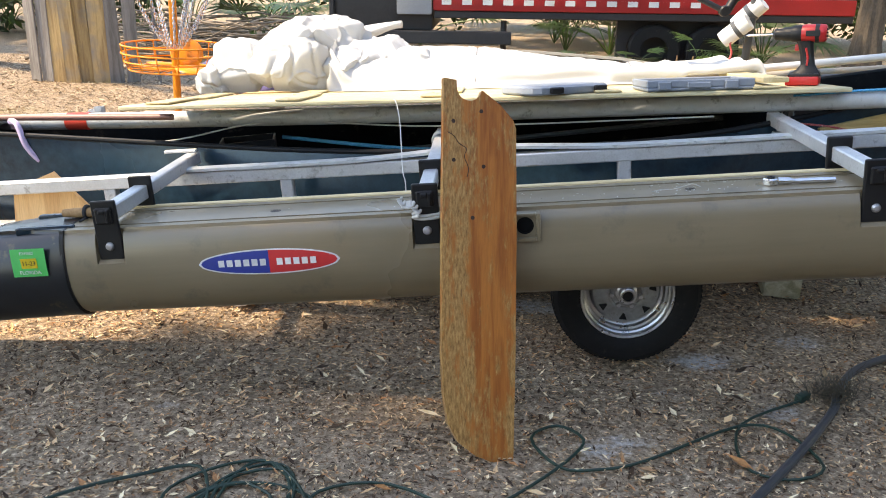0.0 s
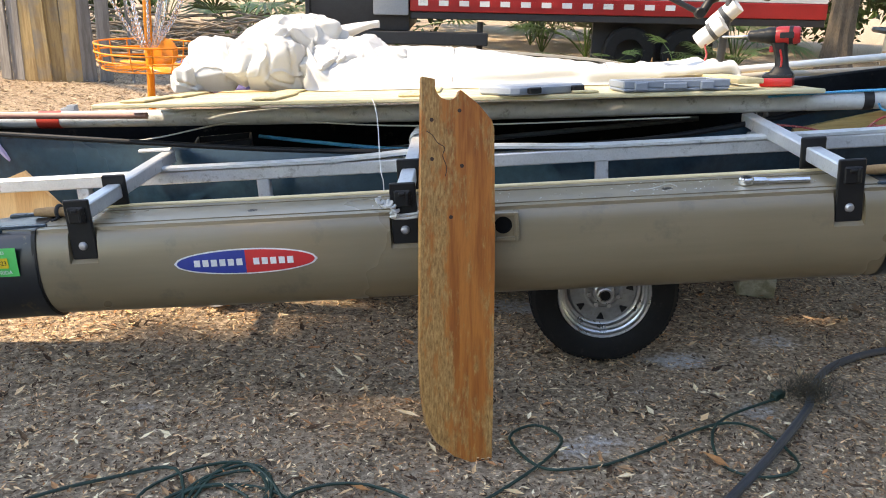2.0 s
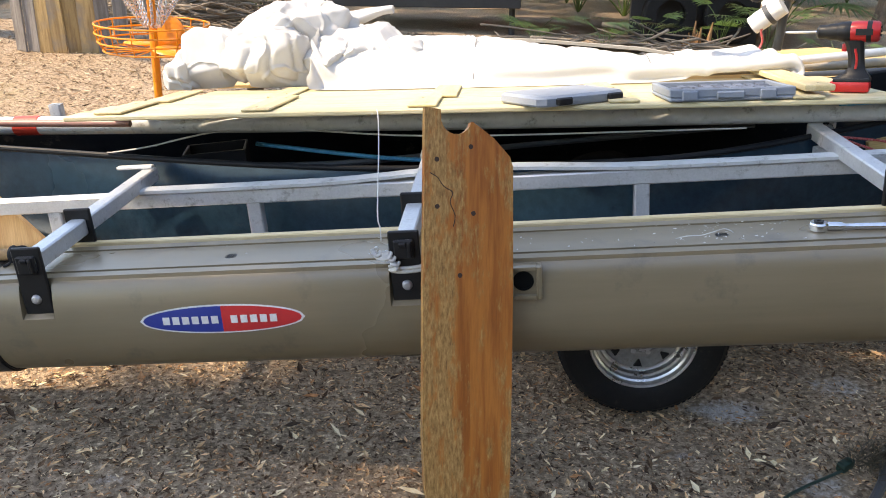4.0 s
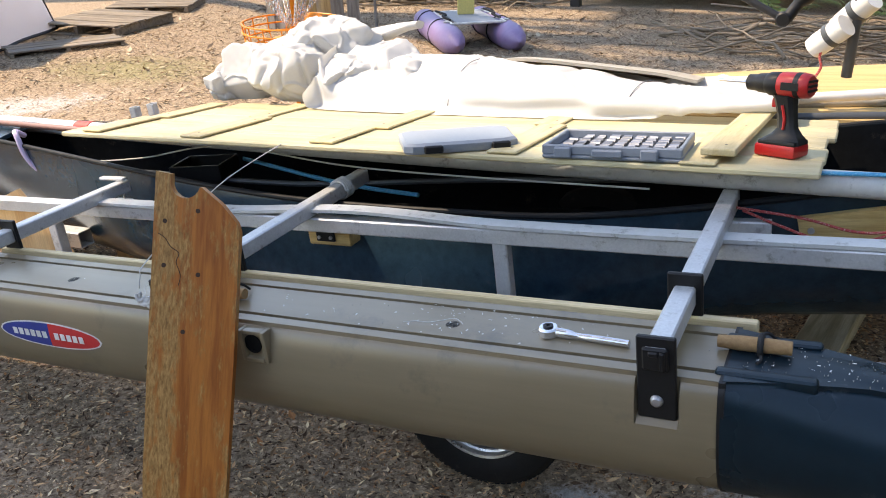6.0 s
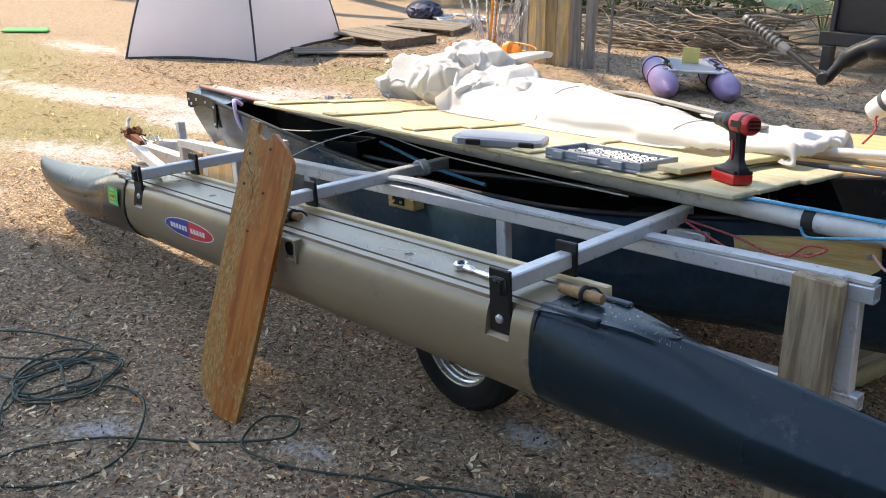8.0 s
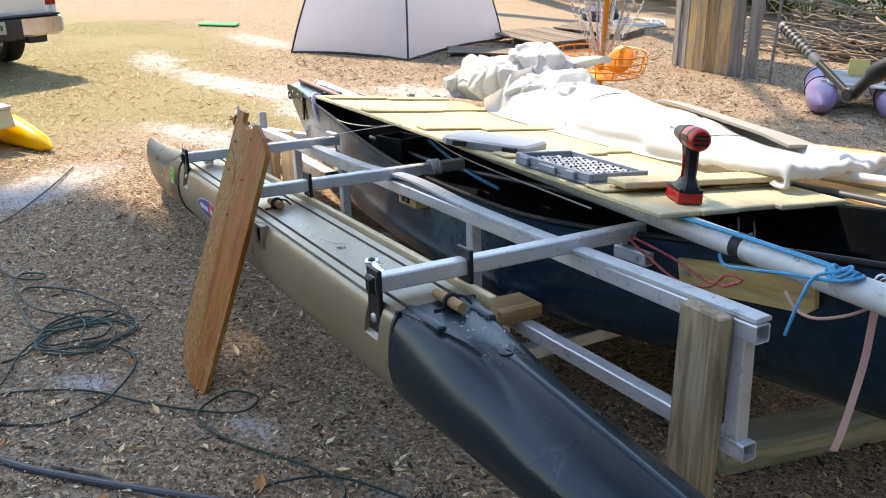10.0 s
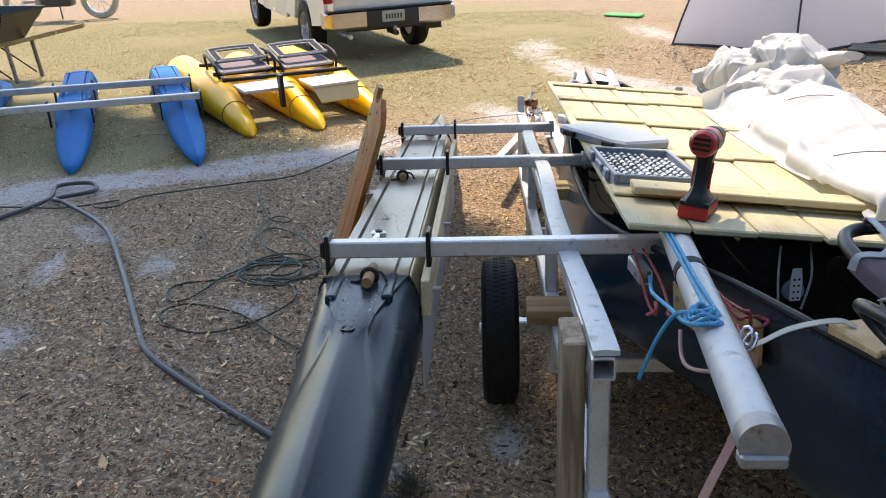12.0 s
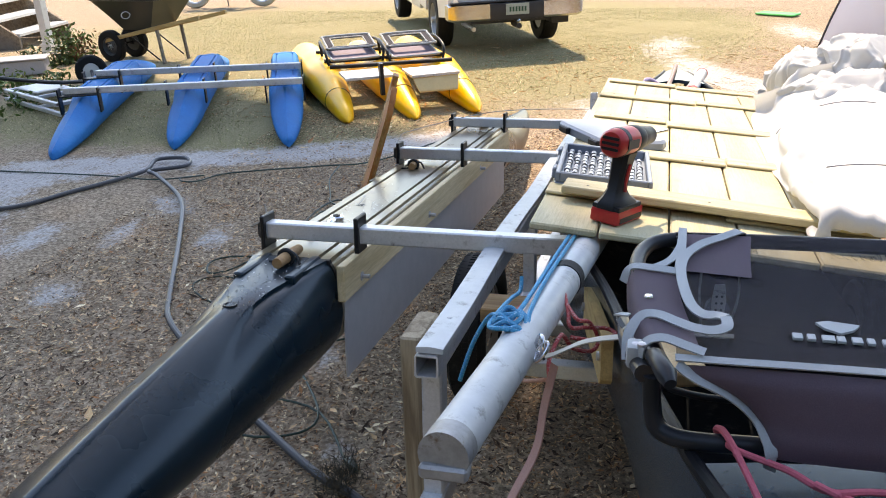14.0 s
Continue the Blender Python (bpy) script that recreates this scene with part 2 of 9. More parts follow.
# ---- ground ----
def ground_material():
    m = bpy.data.materials.new("leaf_litter_ground")
    m.use_nodes = True
    nt = m.node_tree
    b = nt.nodes["Principled BSDF"]
    L = nt.links.new
    tc = nt.nodes.new("ShaderNodeTexCoord")
    attr_s = nt.nodes.new("ShaderNodeAttribute")
    attr_s.attribute_name = "sand"
    attr_g = nt.nodes.new("ShaderNodeAttribute")
    attr_g.attribute_name = "grass"
    fine = node(nt, "ShaderNodeTexNoise", Scale=55.0, Detail=8.0, Roughness=0.75)
    chips = nt.nodes.new("ShaderNodeTexVoronoi")
    chips.inputs["Scale"].default_value = 62.0
    wide = node(nt, "ShaderNodeTexNoise", Scale=1.3, Detail=7.0, Roughness=0.6)
    mid = node(nt, "ShaderNodeTexNoise", Scale=7.0, Detail=8.0, Roughness=0.7)
    for n in (fine, chips, wide, mid):
        L(tc.outputs["Object"], n.inputs["Vector"])
    litter = nt.nodes.new("ShaderNodeValToRGB")
    e = litter.color_ramp.elements
    e[0].position, e[0].color = 0.30, (0.095, 0.062, 0.038, 1)
    e[1].position, e[1].color = 0.72, (0.64, 0.485, 0.31, 1)
    k = e.new(0.5)
    k.color = (0.32, 0.218, 0.13, 1)
    L(fine.outputs[0], litter.inputs[0])
    tint = nt.nodes.new("ShaderNodeMix")
    tint.data_type, tint.blend_type = "RGBA", "OVERLAY"
    tint.inputs[0].default_value = 0.45
    L(litter.outputs[0], tint.inputs[6])
    bw = nt.nodes.new("ShaderNodeRGBToBW")
    L(chips.outputs["Color"], bw.inputs[0])
    L(bw.outputs[0], tint.inputs[7])
    desat = nt.nodes.new("ShaderNodeHueSaturation")
    desat.inputs["Saturation"].default_value = 0.82
    desat.inputs["Value"].default_value = 1.02
    L(tint.outputs[2], desat.inputs["Color"])

    def layer(under, mask_socket, noise_socket, lo, hi, colour_a, colour_b):
        ad = nt.nodes.new("ShaderNodeMath")
        L(mask_socket, ad.inputs[0])
        L(noise_socket, ad.inputs[1])
        mr = nt.nodes.new("ShaderNodeMapRange")
        mr.inputs[1].default_value, mr.inputs[2].default_value = lo, hi
        L(ad.outputs[0], mr.inputs[0])
        cr = nt.nodes.new("ShaderNodeValToRGB")
        cr.color_ramp.elements[0].position, cr.color_ramp.elements[0].color = 0.3, (*colour_a, 1)
        cr.color_ramp.elements[1].position, cr.color_ramp.elements[1].color = 0.7, (*colour_b, 1)
        L(fine.outputs[0], cr.inputs[0])
        mx = nt.nodes.new("ShaderNodeMix")
        mx.data_type = "RGBA"
        L(mr.outputs[0], mx.inputs[0])
        L(under, mx.inputs[6])
        L(cr.outputs[0], mx.inputs[7])
        return mx.outputs[2]

    c = layer(desat.outputs[0], attr_g.outputs["Fac"], mid.outputs[0], 0.75, 1.15, (0.17, 0.15, 0.070), (0.40, 0.34, 0.20))
    mixn = nt.nodes.new("ShaderNodeMix")
    mixn.inputs[0].default_value = 0.4
    L(mid.outputs[0], mixn.inputs[2])
    L(fine.outputs[0], mixn.inputs[3])
    spread = nt.nodes.new("ShaderNodeMapRange")
    spread.clamp = False
    spread.inputs[1].default_value, spread.inputs[2].default_value = 0.35, 0.65
    L(mixn.outputs[0], spread.inputs[0])
    c = layer(c, attr_s.outputs["Fac"], spread.outputs[0], 1.0, 1.5, (0.28, 0.255, 0.235), (0.65, 0.618, 0.585))
    L(c, b.inputs["Base Color"])
    b.inputs["Roughness"].default_value = 0.95
    b.inputs["Specular IOR Level"].default_value = 0.15
    bp = nt.nodes.new("ShaderNodeBump")
    bp.inputs["Strength"].default_value, bp.inputs["Distance"].default_value = 0.6, 0.02
    L(fine.outputs[0], bp.inputs["Height"])
    L(bp.outputs[0], b.inputs["Normal"])
    return m


def ground_z(x, y):
    """Height of the yard, sloped down west and north to fit the camera's view."""
    def ramp(v):
        return np.minimum(0.5 * (v + np.sqrt(v * v + 0.25)), 25.0)
    return -0.0155 * ramp(-x - 0.2) - 0.011 * ramp(y - 4.0)


def fit_to_view(ob, size, dx, dy, dz):
    """Scale and move a yard thing to fit the camera's view on falling ground."""
    ob.matrix_world = pose(dx, dy, dz) @ Matrix.Scale(size, 4) @ ob.matrix_world
    return ob


def blob(x, y, cx, cy, rx, ry, turn=0.0):
    c, s = np.cos(radians(turn)), np.sin(radians(turn))
    u, v = (x - cx) * c + (y - cy) * s, -(x - cx) * s + (y - cy) * c
    return np.exp(-((u / rx) ** 2 + (v / ry) ** 2))


# bare sand: centre, half-lengths, turn
SAND = [(-1.75, 0.35, 0.9, 0.27, 112), (-2.15, 1.35, 0.75, 0.27, 110), (-1.35, -0.5, 0.8, 0.3, 125), (-2.6, 2.1, 0.6, 0.3, 125), (-0.6, -0.4, 0.9, 0.35, 20), (-3.4, 3.2, 1.0, 0.34, 30), (-4.6, 4.4, 1.1, 0.3, 40), (-7.2, 3.6, 0.8, 0.4, 0), (-5.6, 3.9, 1.0, 0.32, 20), (-8.2, 5.2, 1.2, 0.4, 10), (-3.6, 4.3, 0.7, 0.3, 15), (-0.9, 0.75, 0.35, 0.14, 40), (-0.35, 0.75, 0.3, 0.1, 10), (0.15, 1.9, 0.2, 0.08, 60), (0.55, 3.4, 0.2, 0.1, 0),
        (-4.3, 5.6, 0.8, 0.5, 60), (-3.2, 5.0, 0.9, 0.35, 50), (1.49, 3.18, 0.12, 0.1, 0), (0.7, 2.35, 0.14, 0.08, 20), (1.25, 2.62, 0.1, 0.06, 0),
        (0.9, 2.75, 0.08, 0.05, 0), (-0.4, 1.3, 0.22, 0.12, 10), (0.4, 0.9, 0.2, 0.16, 30), (-0.2, 0.3, 0.35, 0.16, 0), (1.1, 3.0, 0.2, 0.08, 0), (-0.62, 2.43, 0.05, 0.04, 0), (1.95, 2.9, 0.15, 0.2, 0)]
GRASS = [(-5.6, 2.7, 2.0, 1.1, 15), (-8.5, 3.4, 2.6, 1.8, 0), (-3.9, 3.6, 0.9, 0.5, 30), (-7, 0.5, 3.6, 2.2, 0), (-4.0, 0.2, 1.6, 1.3, 0), (-9, -3, 4, 3, 0), (-10, 1.5, 3, 2.5, 0), (-3.3, -1.9, 1.2, 0.8, 0), (-2.9, 0.0, 0.6, 1.6, 20), (-2.5, 0.9, 0.4, 0.8, 15), (-4.5, 7.0, 1.2, 0.7, 0)]


def lay_ground():
    n = 330
    s = np.linspace(-1, 1, n)
    reach = np.sign(s) * (np.abs(s) * 9.0 + np.abs(s) ** 9 * 390.0)
    gx, gy = np.meshgrid(reach - 0.5, reach + 3.0, indexing="ij")
    near = np.exp(-(((gx + 0.5) / 14) ** 2 + ((gy - 3) / 14) ** 2))
    gz = (0.012 * np.sin(gx * 1.7 + 0.6) * np.sin(gy * 1.3) + 0.006 * np.sin(gx * 5.1) * np.cos(gy * 4.3)) * near - 0.028 * np.exp(-(((gx - 0.8) / 0.45) ** 2 + ((gy - 2.95) / 0.3) ** 2))
    gz = gz + ground_z(gx, gy)
    idx = np.arange(n * n).reshape(n, n)
    quads = np.stack([idx[:-1, :-1], idx[1:, :-1], idx[1:, 1:], idx[:-1, 1:]], -1).reshape(-1, 4)
    me = bpy.data.meshes.new("ground")
    me.from_pydata(np.stack([gx, gy, gz], -1).reshape(-1, 3).tolist(), [], quads.tolist())
    sand = sum(0.95 * blob(gx, gy, *b) for b in SAND)
    grass = sum(0.7 * blob(gx, gy, *b) for b in GRASS)
    for name, v in (("sand", sand), ("grass", grass)):
        a = me.attributes.new(name, "FLOAT", "POINT")
        a.data.foreach_set("value", np.clip(v, 0, 1).reshape(-1).astype(np.float32))
    me.shade_smooth()
    me.materials.append(ground_material())
    return tagged(new("ground", me), "sandy yard ground covered with dry leaf litter", "ground", kind="structure")


ground = lay_ground()


# ---- outrigger hull with its two black noses ----
BEAMS = (-0.742, 0.187, 1.418)       # stations of the cross beams


def ama_ring(u, half, top, bottom, flat, groove=True, y0=2.64):
    """One closed section: rounded bottom and sides, a shoulder, and a flat deck with two grooves."""
    mid = bottom + (top - bottom) * 0.52
    lip = 0.010 if flat > 0.03 else 0.004
    g = 0.016 if groove else 0.0
    side = [(0.0, bottom)]
    for k in range(1, 9):
        t = math.pi / 2 * k / 8
        side.append((half * math.sin(t) ** 0.95, mid - (mid - bottom) * math.cos(t) ** 1.05))
    for k in range(1, 11):
        t = math.pi / 2 * k / 10
        side.append((flat + (half - flat) * math.cos(t) ** 1.25, mid + (top - lip - mid) * math.sin(t)))
    side += [(flat * 0.985, top), (flat * 0.73, top), (flat * 0.715, top - g), (flat * 0.63, top - g), (flat * 0.615, top), (flat * 0.3, top + 0.002)]
    return [(u, y0 - y, w) for y, w in side] + [(u, y0, top + 0.002)] + [(u, y0 + y, w) for y, w in side[:0:-1]]


def round_ring(u, half, top, bottom, flat, f, y0=2.64, groove=False):
    """A section between the flat-decked shape (f = 0) and a smooth round one (f = 1)."""
    f = min(1.0, max(0.0, f))
    f = f * f * (3 - 2 * f)
    flatring = ama_ring(u, half, top, bottom, flat, groove, y0)
    n, mid, ring = len(flatring), (top + bottom) / 2, []
    for k, p in enumerate(flatring):
        a = -math.pi / 2 - 2 * math.pi * k / n
        c, q = math.cos(a), math.sin(a)
        if q > 0:            # a soft ridge along the top, between two flattish facets
            e = Vector((u, y0 + half * c, mid + (top - bottom) / 2 * (1 - abs(c)) ** 0.5))
        else:
            e = Vector((u, y0 + half * abs(c) ** 0.86 * (1 if c > 0 else -1), mid - (top - bottom) / 2 * abs(q) ** 0.9))
        ring.append(Vector(p).lerp(e, f))
    return ring


def nose_rings(u0, sign, length):
    """Sections that turn from the flat-decked middle into a smooth round cone."""
    rings = []
    for s in (0.0, 0.02, 0.05, 0.08, 0.11, 0.14, 0.17, 0.2, 0.23, 0.26, 0.3, 0.35, 0.4, 0.5, 0.6, 0.7, 0.78, 0.85, 0.91, 0.955, 0.985, 1.0):
        half = 0.137 * math.sqrt(max(0.0, 1 - s ** 2.6)) * (1 - 0.18 * s) + 0.004
        top, bottom = 0.592 - 0.165 * s ** 1.6, 0.300 + 0.125 * s ** 2.4
        if sign < 0:       # the bow is blunt and swept up
            top = 0.592 - 0.165 * s ** 1.6 + 0.09 * s ** 3
            bottom = top - 0.292 * math.sqrt(max(0.0, 1 - s ** 3.4)) * (1 - 0.25 * s * s) - 0.008
            half = 0.137 * math.sqrt(max(0.0, 1 - s ** 3.4)) * (1 - 0.18 * s - 0.07 * s * s) + 0.004
        rings.append(round_ring(u0 + sign * length * s, half, top, bottom, 0.107 * max(0.20, 1 - s / 0.33), (s - 0.15) / 0.30))
    return rings


HOLEBLACK = mat("hole_black", (0.006, 0.006, 0.006), rough=0.9, spec=0.1, bump=0)
NOSEBOW = mat("scuffed_nose_plastic", (0.010, 0.013, 0.017), (0.006, 0.008, 0.011), rough=0.3, grain=40, big=2.2, bump=0.03, dirt=(0.20, 0.15, 0.06), dirt_amount=0.06, spec=0.5)


def build_ama():
    ama = thing("outrigger_hull", TRAILER, "tan plastic outrigger hull with black nose ends, clamped under aluminium beams", "boat hull")
    us = sorted([-0.885 + 2.42 * k / 24 for k in range(25)] + [b + d for b in BEAMS for d in (-0.0425, -0.0395, 0.0395, 0.0425)])
    rings = []
    for u in us:
        ring = ama_ring(u, 0.136, 0.590, 0.300, 0.107)
        if any(abs(u - b) < 0.041 for b in BEAMS):        # moulded recess for the clamp plate
            ring = [(x, max(y, 2.535) if w > 0.497 else y, w) for x, y, w in ring]
        rings.append(ring)
    bm = loft(bmesh.new(), rings)
    body = part("mid_section", bm, TAN, ama)
    for u0, sign, label in ((1.535, 1, "black moulded nose cone"), (-0.885, -1, "black upswept nose cone with yellow scuffs")):
        bm = loft(bmesh.new(), nose_rings(u0, sign, 1.42))
        nose = part("nose_cone", bm, NOSE if sign > 0 else NOSEBOW, ama, label, sharp=62)
        for y in (-0.068, 0.068):
            bm = bmesh.new()
            lo, hi = sorted((u0 - sign * 0.02, u0 + sign * 0.16))
            box(bm, (lo, 2.64 + y - 0.014, 0.562), (hi, 2.64 + y + 0.014, 0.597), 0.011, 3)
            part("rib", bm, NOSE, nose)
        bm = bmesh.new()
        lathe(bm, [(0.017, 0.0), (0.016, 0.0035), (0.012, 0.003), (0.011, -0.002), (0.001, -0.002)], 20, pose(u0 + sign * 0.325, 2.64, 0.576))
        part("drain_fitting", bm, BLACKPL, nose)
    # the seam lip
    for u in (-0.885, 1.535):
        bm = loft(bmesh.new(), [ama_ring(u - 0.006, 0.1385, 0.5915, 0.2975, 0.1145, False), ama_ring(u + 0.006, 0.1385, 0.5915, 0.2975, 0.1145, False)])
        part("seam_lip", bm, BLACKPL, ama)
    # scupper: a square moulded surround with a sloping sill, and a round hole in it
    bm = bmesh.new()
    for lo, hi in (((0.428, 2.498, 0.498), (0.440, 2.53, 0.580)), ((0.494, 2.498, 0.498), (0.506, 2.53, 0.580)), ((0.440, 2.500, 0.570), (0.494, 2.53, 0.580)), ((0.440, 2.496, 0.498), (0.494, 2.53, 0.509))):
        box(bm, lo, hi, 0.003, 2)
    box(bm, (0.440, 2.508, 0.509), (0.494, 2.53, 0.570))
    rec = part("hole_surround", bm, TAN, ama)
    bm = bmesh.new()
    lathe(bm, [(0.0245, 0.0), (0.0245, 0.003), (0.0205, 0.003), (0.0195, -0.004), (0.001, -0.004)], 28, pose(0.463, 2.5062, 0.544, 90))
    part("hole", bm, HOLEBLACK, rec)
    for u in (-0.270, 0.943):
        bm = bmesh.new()
        lathe(bm, [(0.016, 0), (0.016, 0.003), (0.001, 0.003)], 16, pose(u, 2.625, 0.589))
        part("deck_plug", bm, BLACKPL, ama)
    return ama


ama = build_ama()


# ---- cross beams with their black clamp plates ----

def build_beam(u, y_end, name_label):
    beam = thing("cross_beam", TRAILER @ pose(u, 0, 0), name_label, "beam", "beams across the outrigger")
    bm = bmesh.new()
    sqtube(bm, (0, 2.515, 0.633), (0, y_end, 0.633))
    part("tube", bm, ALU, beam)
    part("end_cap", box(bmesh.new(), (-0.0245, 2.508, 0.609), (0.0245, 2.518, 0.657), 0.004), BLACKPL, beam, "black end cap")
    for y, top, low, near in ((2.5245, 0.676, 0.499, True), (2.795, 0.684, 0.50, False)):
        bm = bmesh.new()
        box(bm, (-0.037, y - 0.006, low), (0.037, y + 0.006, top), 0.003)
        plate = part("clamp_plate", bm, BLACKPL, beam, "black plastic clamp plate")
        if near:
            bm = bmesh.new()
            lathe(bm, [(0.013, 0), (0.012, 0.004), (0.008, 0.008), (0.001, 0.009)], 16, pose(0.0, y - 0.006, 0.540, 90))
            part("bolt_head", bm, ZINC, plate)
            bm = box(bmesh.new(), (0.008, y - 0.022, 0.612), (0.019, y - 0.006, 0.652), 0.003)
            box(bm, (-0.012, y - 0.022, 0.640), (0.008, y - 0.006, 0.652), 0.003)
            part("bent_tab", bm, BLACKPL, plate)
    return beam


build_beam(BEAMS[0], 3.30, "square aluminium cross beam clamped over the outrigger end")
build_beam(BEAMS[1], 3.50, "square aluminium cross beam tied with cord to the hull")
build_beam(BEAMS[2], 3.42, "square aluminium cross beam at the outrigger nose")


# ---- trailer ----
def wheel_parts(parent, radius, width, rim_r, m, holes=5, rim_mat=None, tread=36):
    """Tyre, rim and hub about the local z axis; z points out of the wheel's face."""
    bm = bmesh.new()
    w = width / 2
    prof = [(rim_r * 0.98, -w * 0.72), (rim_r * 1.1, -w * 0.95), ((radius + rim_r) / 2, -w), (radius * 0.93, -w * 0.93), (radius * 0.985, -w * 0.72), (radius, -w * 0.35), (radius, w * 0.35),
            (radius * 0.985, w * 0.72), (radius * 0.93, w * 0.93), ((radius + rim_r) / 2, w), (rim_r * 1.1, w * 0.95), (rim_r * 0.98, w * 0.72)]
    lathe(bm, prof, 56, m, closed=True)
    tyre = part("tyre", bm, RUBBER, parent, "worn black rubber tyre")
    bm = bmesh.new()
    lugs = 84
    for k in range(lugs):
        a = 2 * math.pi * k / lugs
        for z0, z1, off in ((-w * 0.74, -w * 0.42, 0), (-w * 0.34, -w * 0.04, 0.5), (w * 0.04, w * 0.34, 0), (w * 0.42, w * 0.74, 0.5)):
            aa = a + off * 2 * math.pi / lugs
            d = 0.34 * 2 * math.pi / lugs
            dr = 0.985 if abs(z0 + z1) > w * 0.9 else 1.0
            r0, r1 = radius * dr - 0.006, radius * dr + 0.0025
            q = [m @ Vector((r * math.cos(t), r * math.sin(t), z)) for r in (r0, r1) for z in (z0, z1) for t in (aa - d, aa + d)]
            v = [bm.verts.new(p) for p in q]
            for f in ((4, 5, 7, 6), (0, 1, 5, 4), (2, 3, 7, 6), (0, 2, 6, 4), (1, 3, 7, 5)):
                bm.faces.new([v[i] for i in f])
    part("tread", bm, RUBBER, tyre, kind="stuff")
    bm = bmesh.new()
    lathe(bm, [(rim_r * 0.985, -w * 0.7), (rim_r * 1.04, w * 0.78), (rim_r * 1.045, w * 0.84), (rim_r * 1.03, w * 0.90), (rim_r * 0.985, w * 0.86), (rim_r * 0.965, w * 0.62), (rim_r * 0.925, w * 0.56), (rim_r * 0.915, w * 0.34),
               (rim_r * 0.87, w * 0.30), (rim_r * 0.855, w * 0.02), (rim_r * 0.80, -w * 0.05), (rim_r * 0.75, -w * 0.05)], 56, m)
    rim = part("rim", bm, rim_mat or GALV, parent, "galvanised steel rim")
    bm = lathe(bmesh.new(), [(rim_r * 0.80, -w * 0.10), (rim_r * 0.77, w * 0.10), (rim_r * 0.73, w * 0.26), (rim_r * 0.68, w * 0.30), (rim_r * 0.46, w * 0.40), (rim_r * 0.42, w * 0.47), (rim_r * 0.36, w * 0.47), (rim_r * 0.34, w * 0.41), (rim_r * 0.15, w * 0.41)], 56, m)
    part("disc", bm, rim_mat or DULLGALV, rim, "dull pressed steel disc")
    for k in range(holes):
        a = 2 * math.pi * (k + 0.25) / holes
        bm = bmesh.new()
        c = rim_r * 0.58
        pts = [(c + rim_r * 0.08, -rim_r * 0.085), (c + rim_r * 0.08, rim_r * 0.085), (c - rim_r * 0.07, 0.015 * rim_r), (c - rim_r * 0.07, -0.015 * rim_r)]
        slab(bm, pts, 0.007, m @ pose(0, 0, w * 0.315, 0, 0, math.degrees(a)))
        part("vent_hole", bm, BLACKPL, rim)
        bm = bmesh.new()
        a2 = 2 * math.pi * (k + 0.75) / holes
        rod(bm, m @ Vector((rim_r * 0.33 * math.cos(a2), rim_r * 0.33 * math.sin(a2), w * 0.4)), m @ Vector((rim_r * 0.33 * math.cos(a2), rim_r * 0.33 * math.sin(a2), w * 0.62)), rim_r * 0.05, n=6)
        part("lug_nut", bm, ZINC, rim)
    bm = bmesh.new()
    lathe(bm, [(rim_r * 0.24, w * 0.38), (rim_r * 0.23, w * 0.62), (rim_r * 0.19, w * 0.68), (rim_r * 0.185, w * 1.1), (rim_r * 0.165, w * 1.16), (rim_r * 0.125, w * 1.14), (rim_r * 0.12, w * 0.6), (0.001, w * 0.6)], 28, m)
    hub = part("hub", bm, GALV, parent, "greasy hub cap")
    part("bore", lathe(bmesh.new(), [(rim_r * 0.118, w * 1.02), (rim_r * 0.10, w * 1.0), (0.001, w * 1.0)], 20, m), BLACKPL, hub)


def build_trailer():
    tr = thing("boat_trailer", TRAILER, "galvanised and aluminium boat trailer propped level on wood", "trailer")

    def bar(name, a, b, w=0.045, h=0.045, up=(0, 0, 1), mt=None):
        bm = bmesh.new()
        sqtube(bm, a, b, w, h, 0.004, up)
        return part(name, bm, mt or ALU, tr)
    for y in (3.168, 4.34):
        bar("top_rail", (-1.62, y, 0.586), (2.105, y, 0.586), 0.046, 0.046)
        bar("lower_rail", (-2.30, y if y < 3.5 else y, 0.280), (2.095, y, 0.280), 0.046, 0.046)
        for u in (-1.60, -1.02, -0.365, 0.835, 2.05):
            bar("upright", (u, y, 0.303), (u, y, 0.563 if u > -1.5 else 0.70), 0.040, 0.045, (1, 0, 0))
    for u in (-1.6, -0.6, 1.02):
        bar("cross_member", (u, 3.145, 0.112), (u, 4.363, 0.112), 0.05, 0.05)
        for y in (3.168, 4.34):
            bar("hanger", (u, y, 0.137), (u, y, 0.257), 0.04, 0.04, (1, 0, 0))
    bar("axle", (0.80, 3.0, 0.16), (0.80, 4.22, 0.16), 0.045, 0.045, mt=GALV)
    # tongue
    bar("guide_post", (-1.445, 4.08, 0.30), (-1.445, 4.08, 0.745), 0.04, 0.04, (1, 0, 0))
    for y, y2 in ((3.02, 3.33), (4.2, 3.50)):
        bar("tongue_arm", (-1.25, y, 0.36), (-2.62, y2, 0.42), 0.05, 0.06)
    bar("tongue_beam", (-1.2, 3.42, 0.34), (-2.9, 3.42, 0.40), 0.07, 0.07)
    for y, side in ((2.99, -1), (4.22, 1)):
        hub = TRAILER.inverted() @ pose(0.79, y, 0.238)
        wh = new("wheel")
        wh.parent = tr
        wh.matrix_local = hub
        wheel_parts(wh, 0.254, 0.125, 0.154, pose(0, 0, 0, 90 * (1 if side < 0 else -1)), 7)
    return tr


trailer = build_trailer()


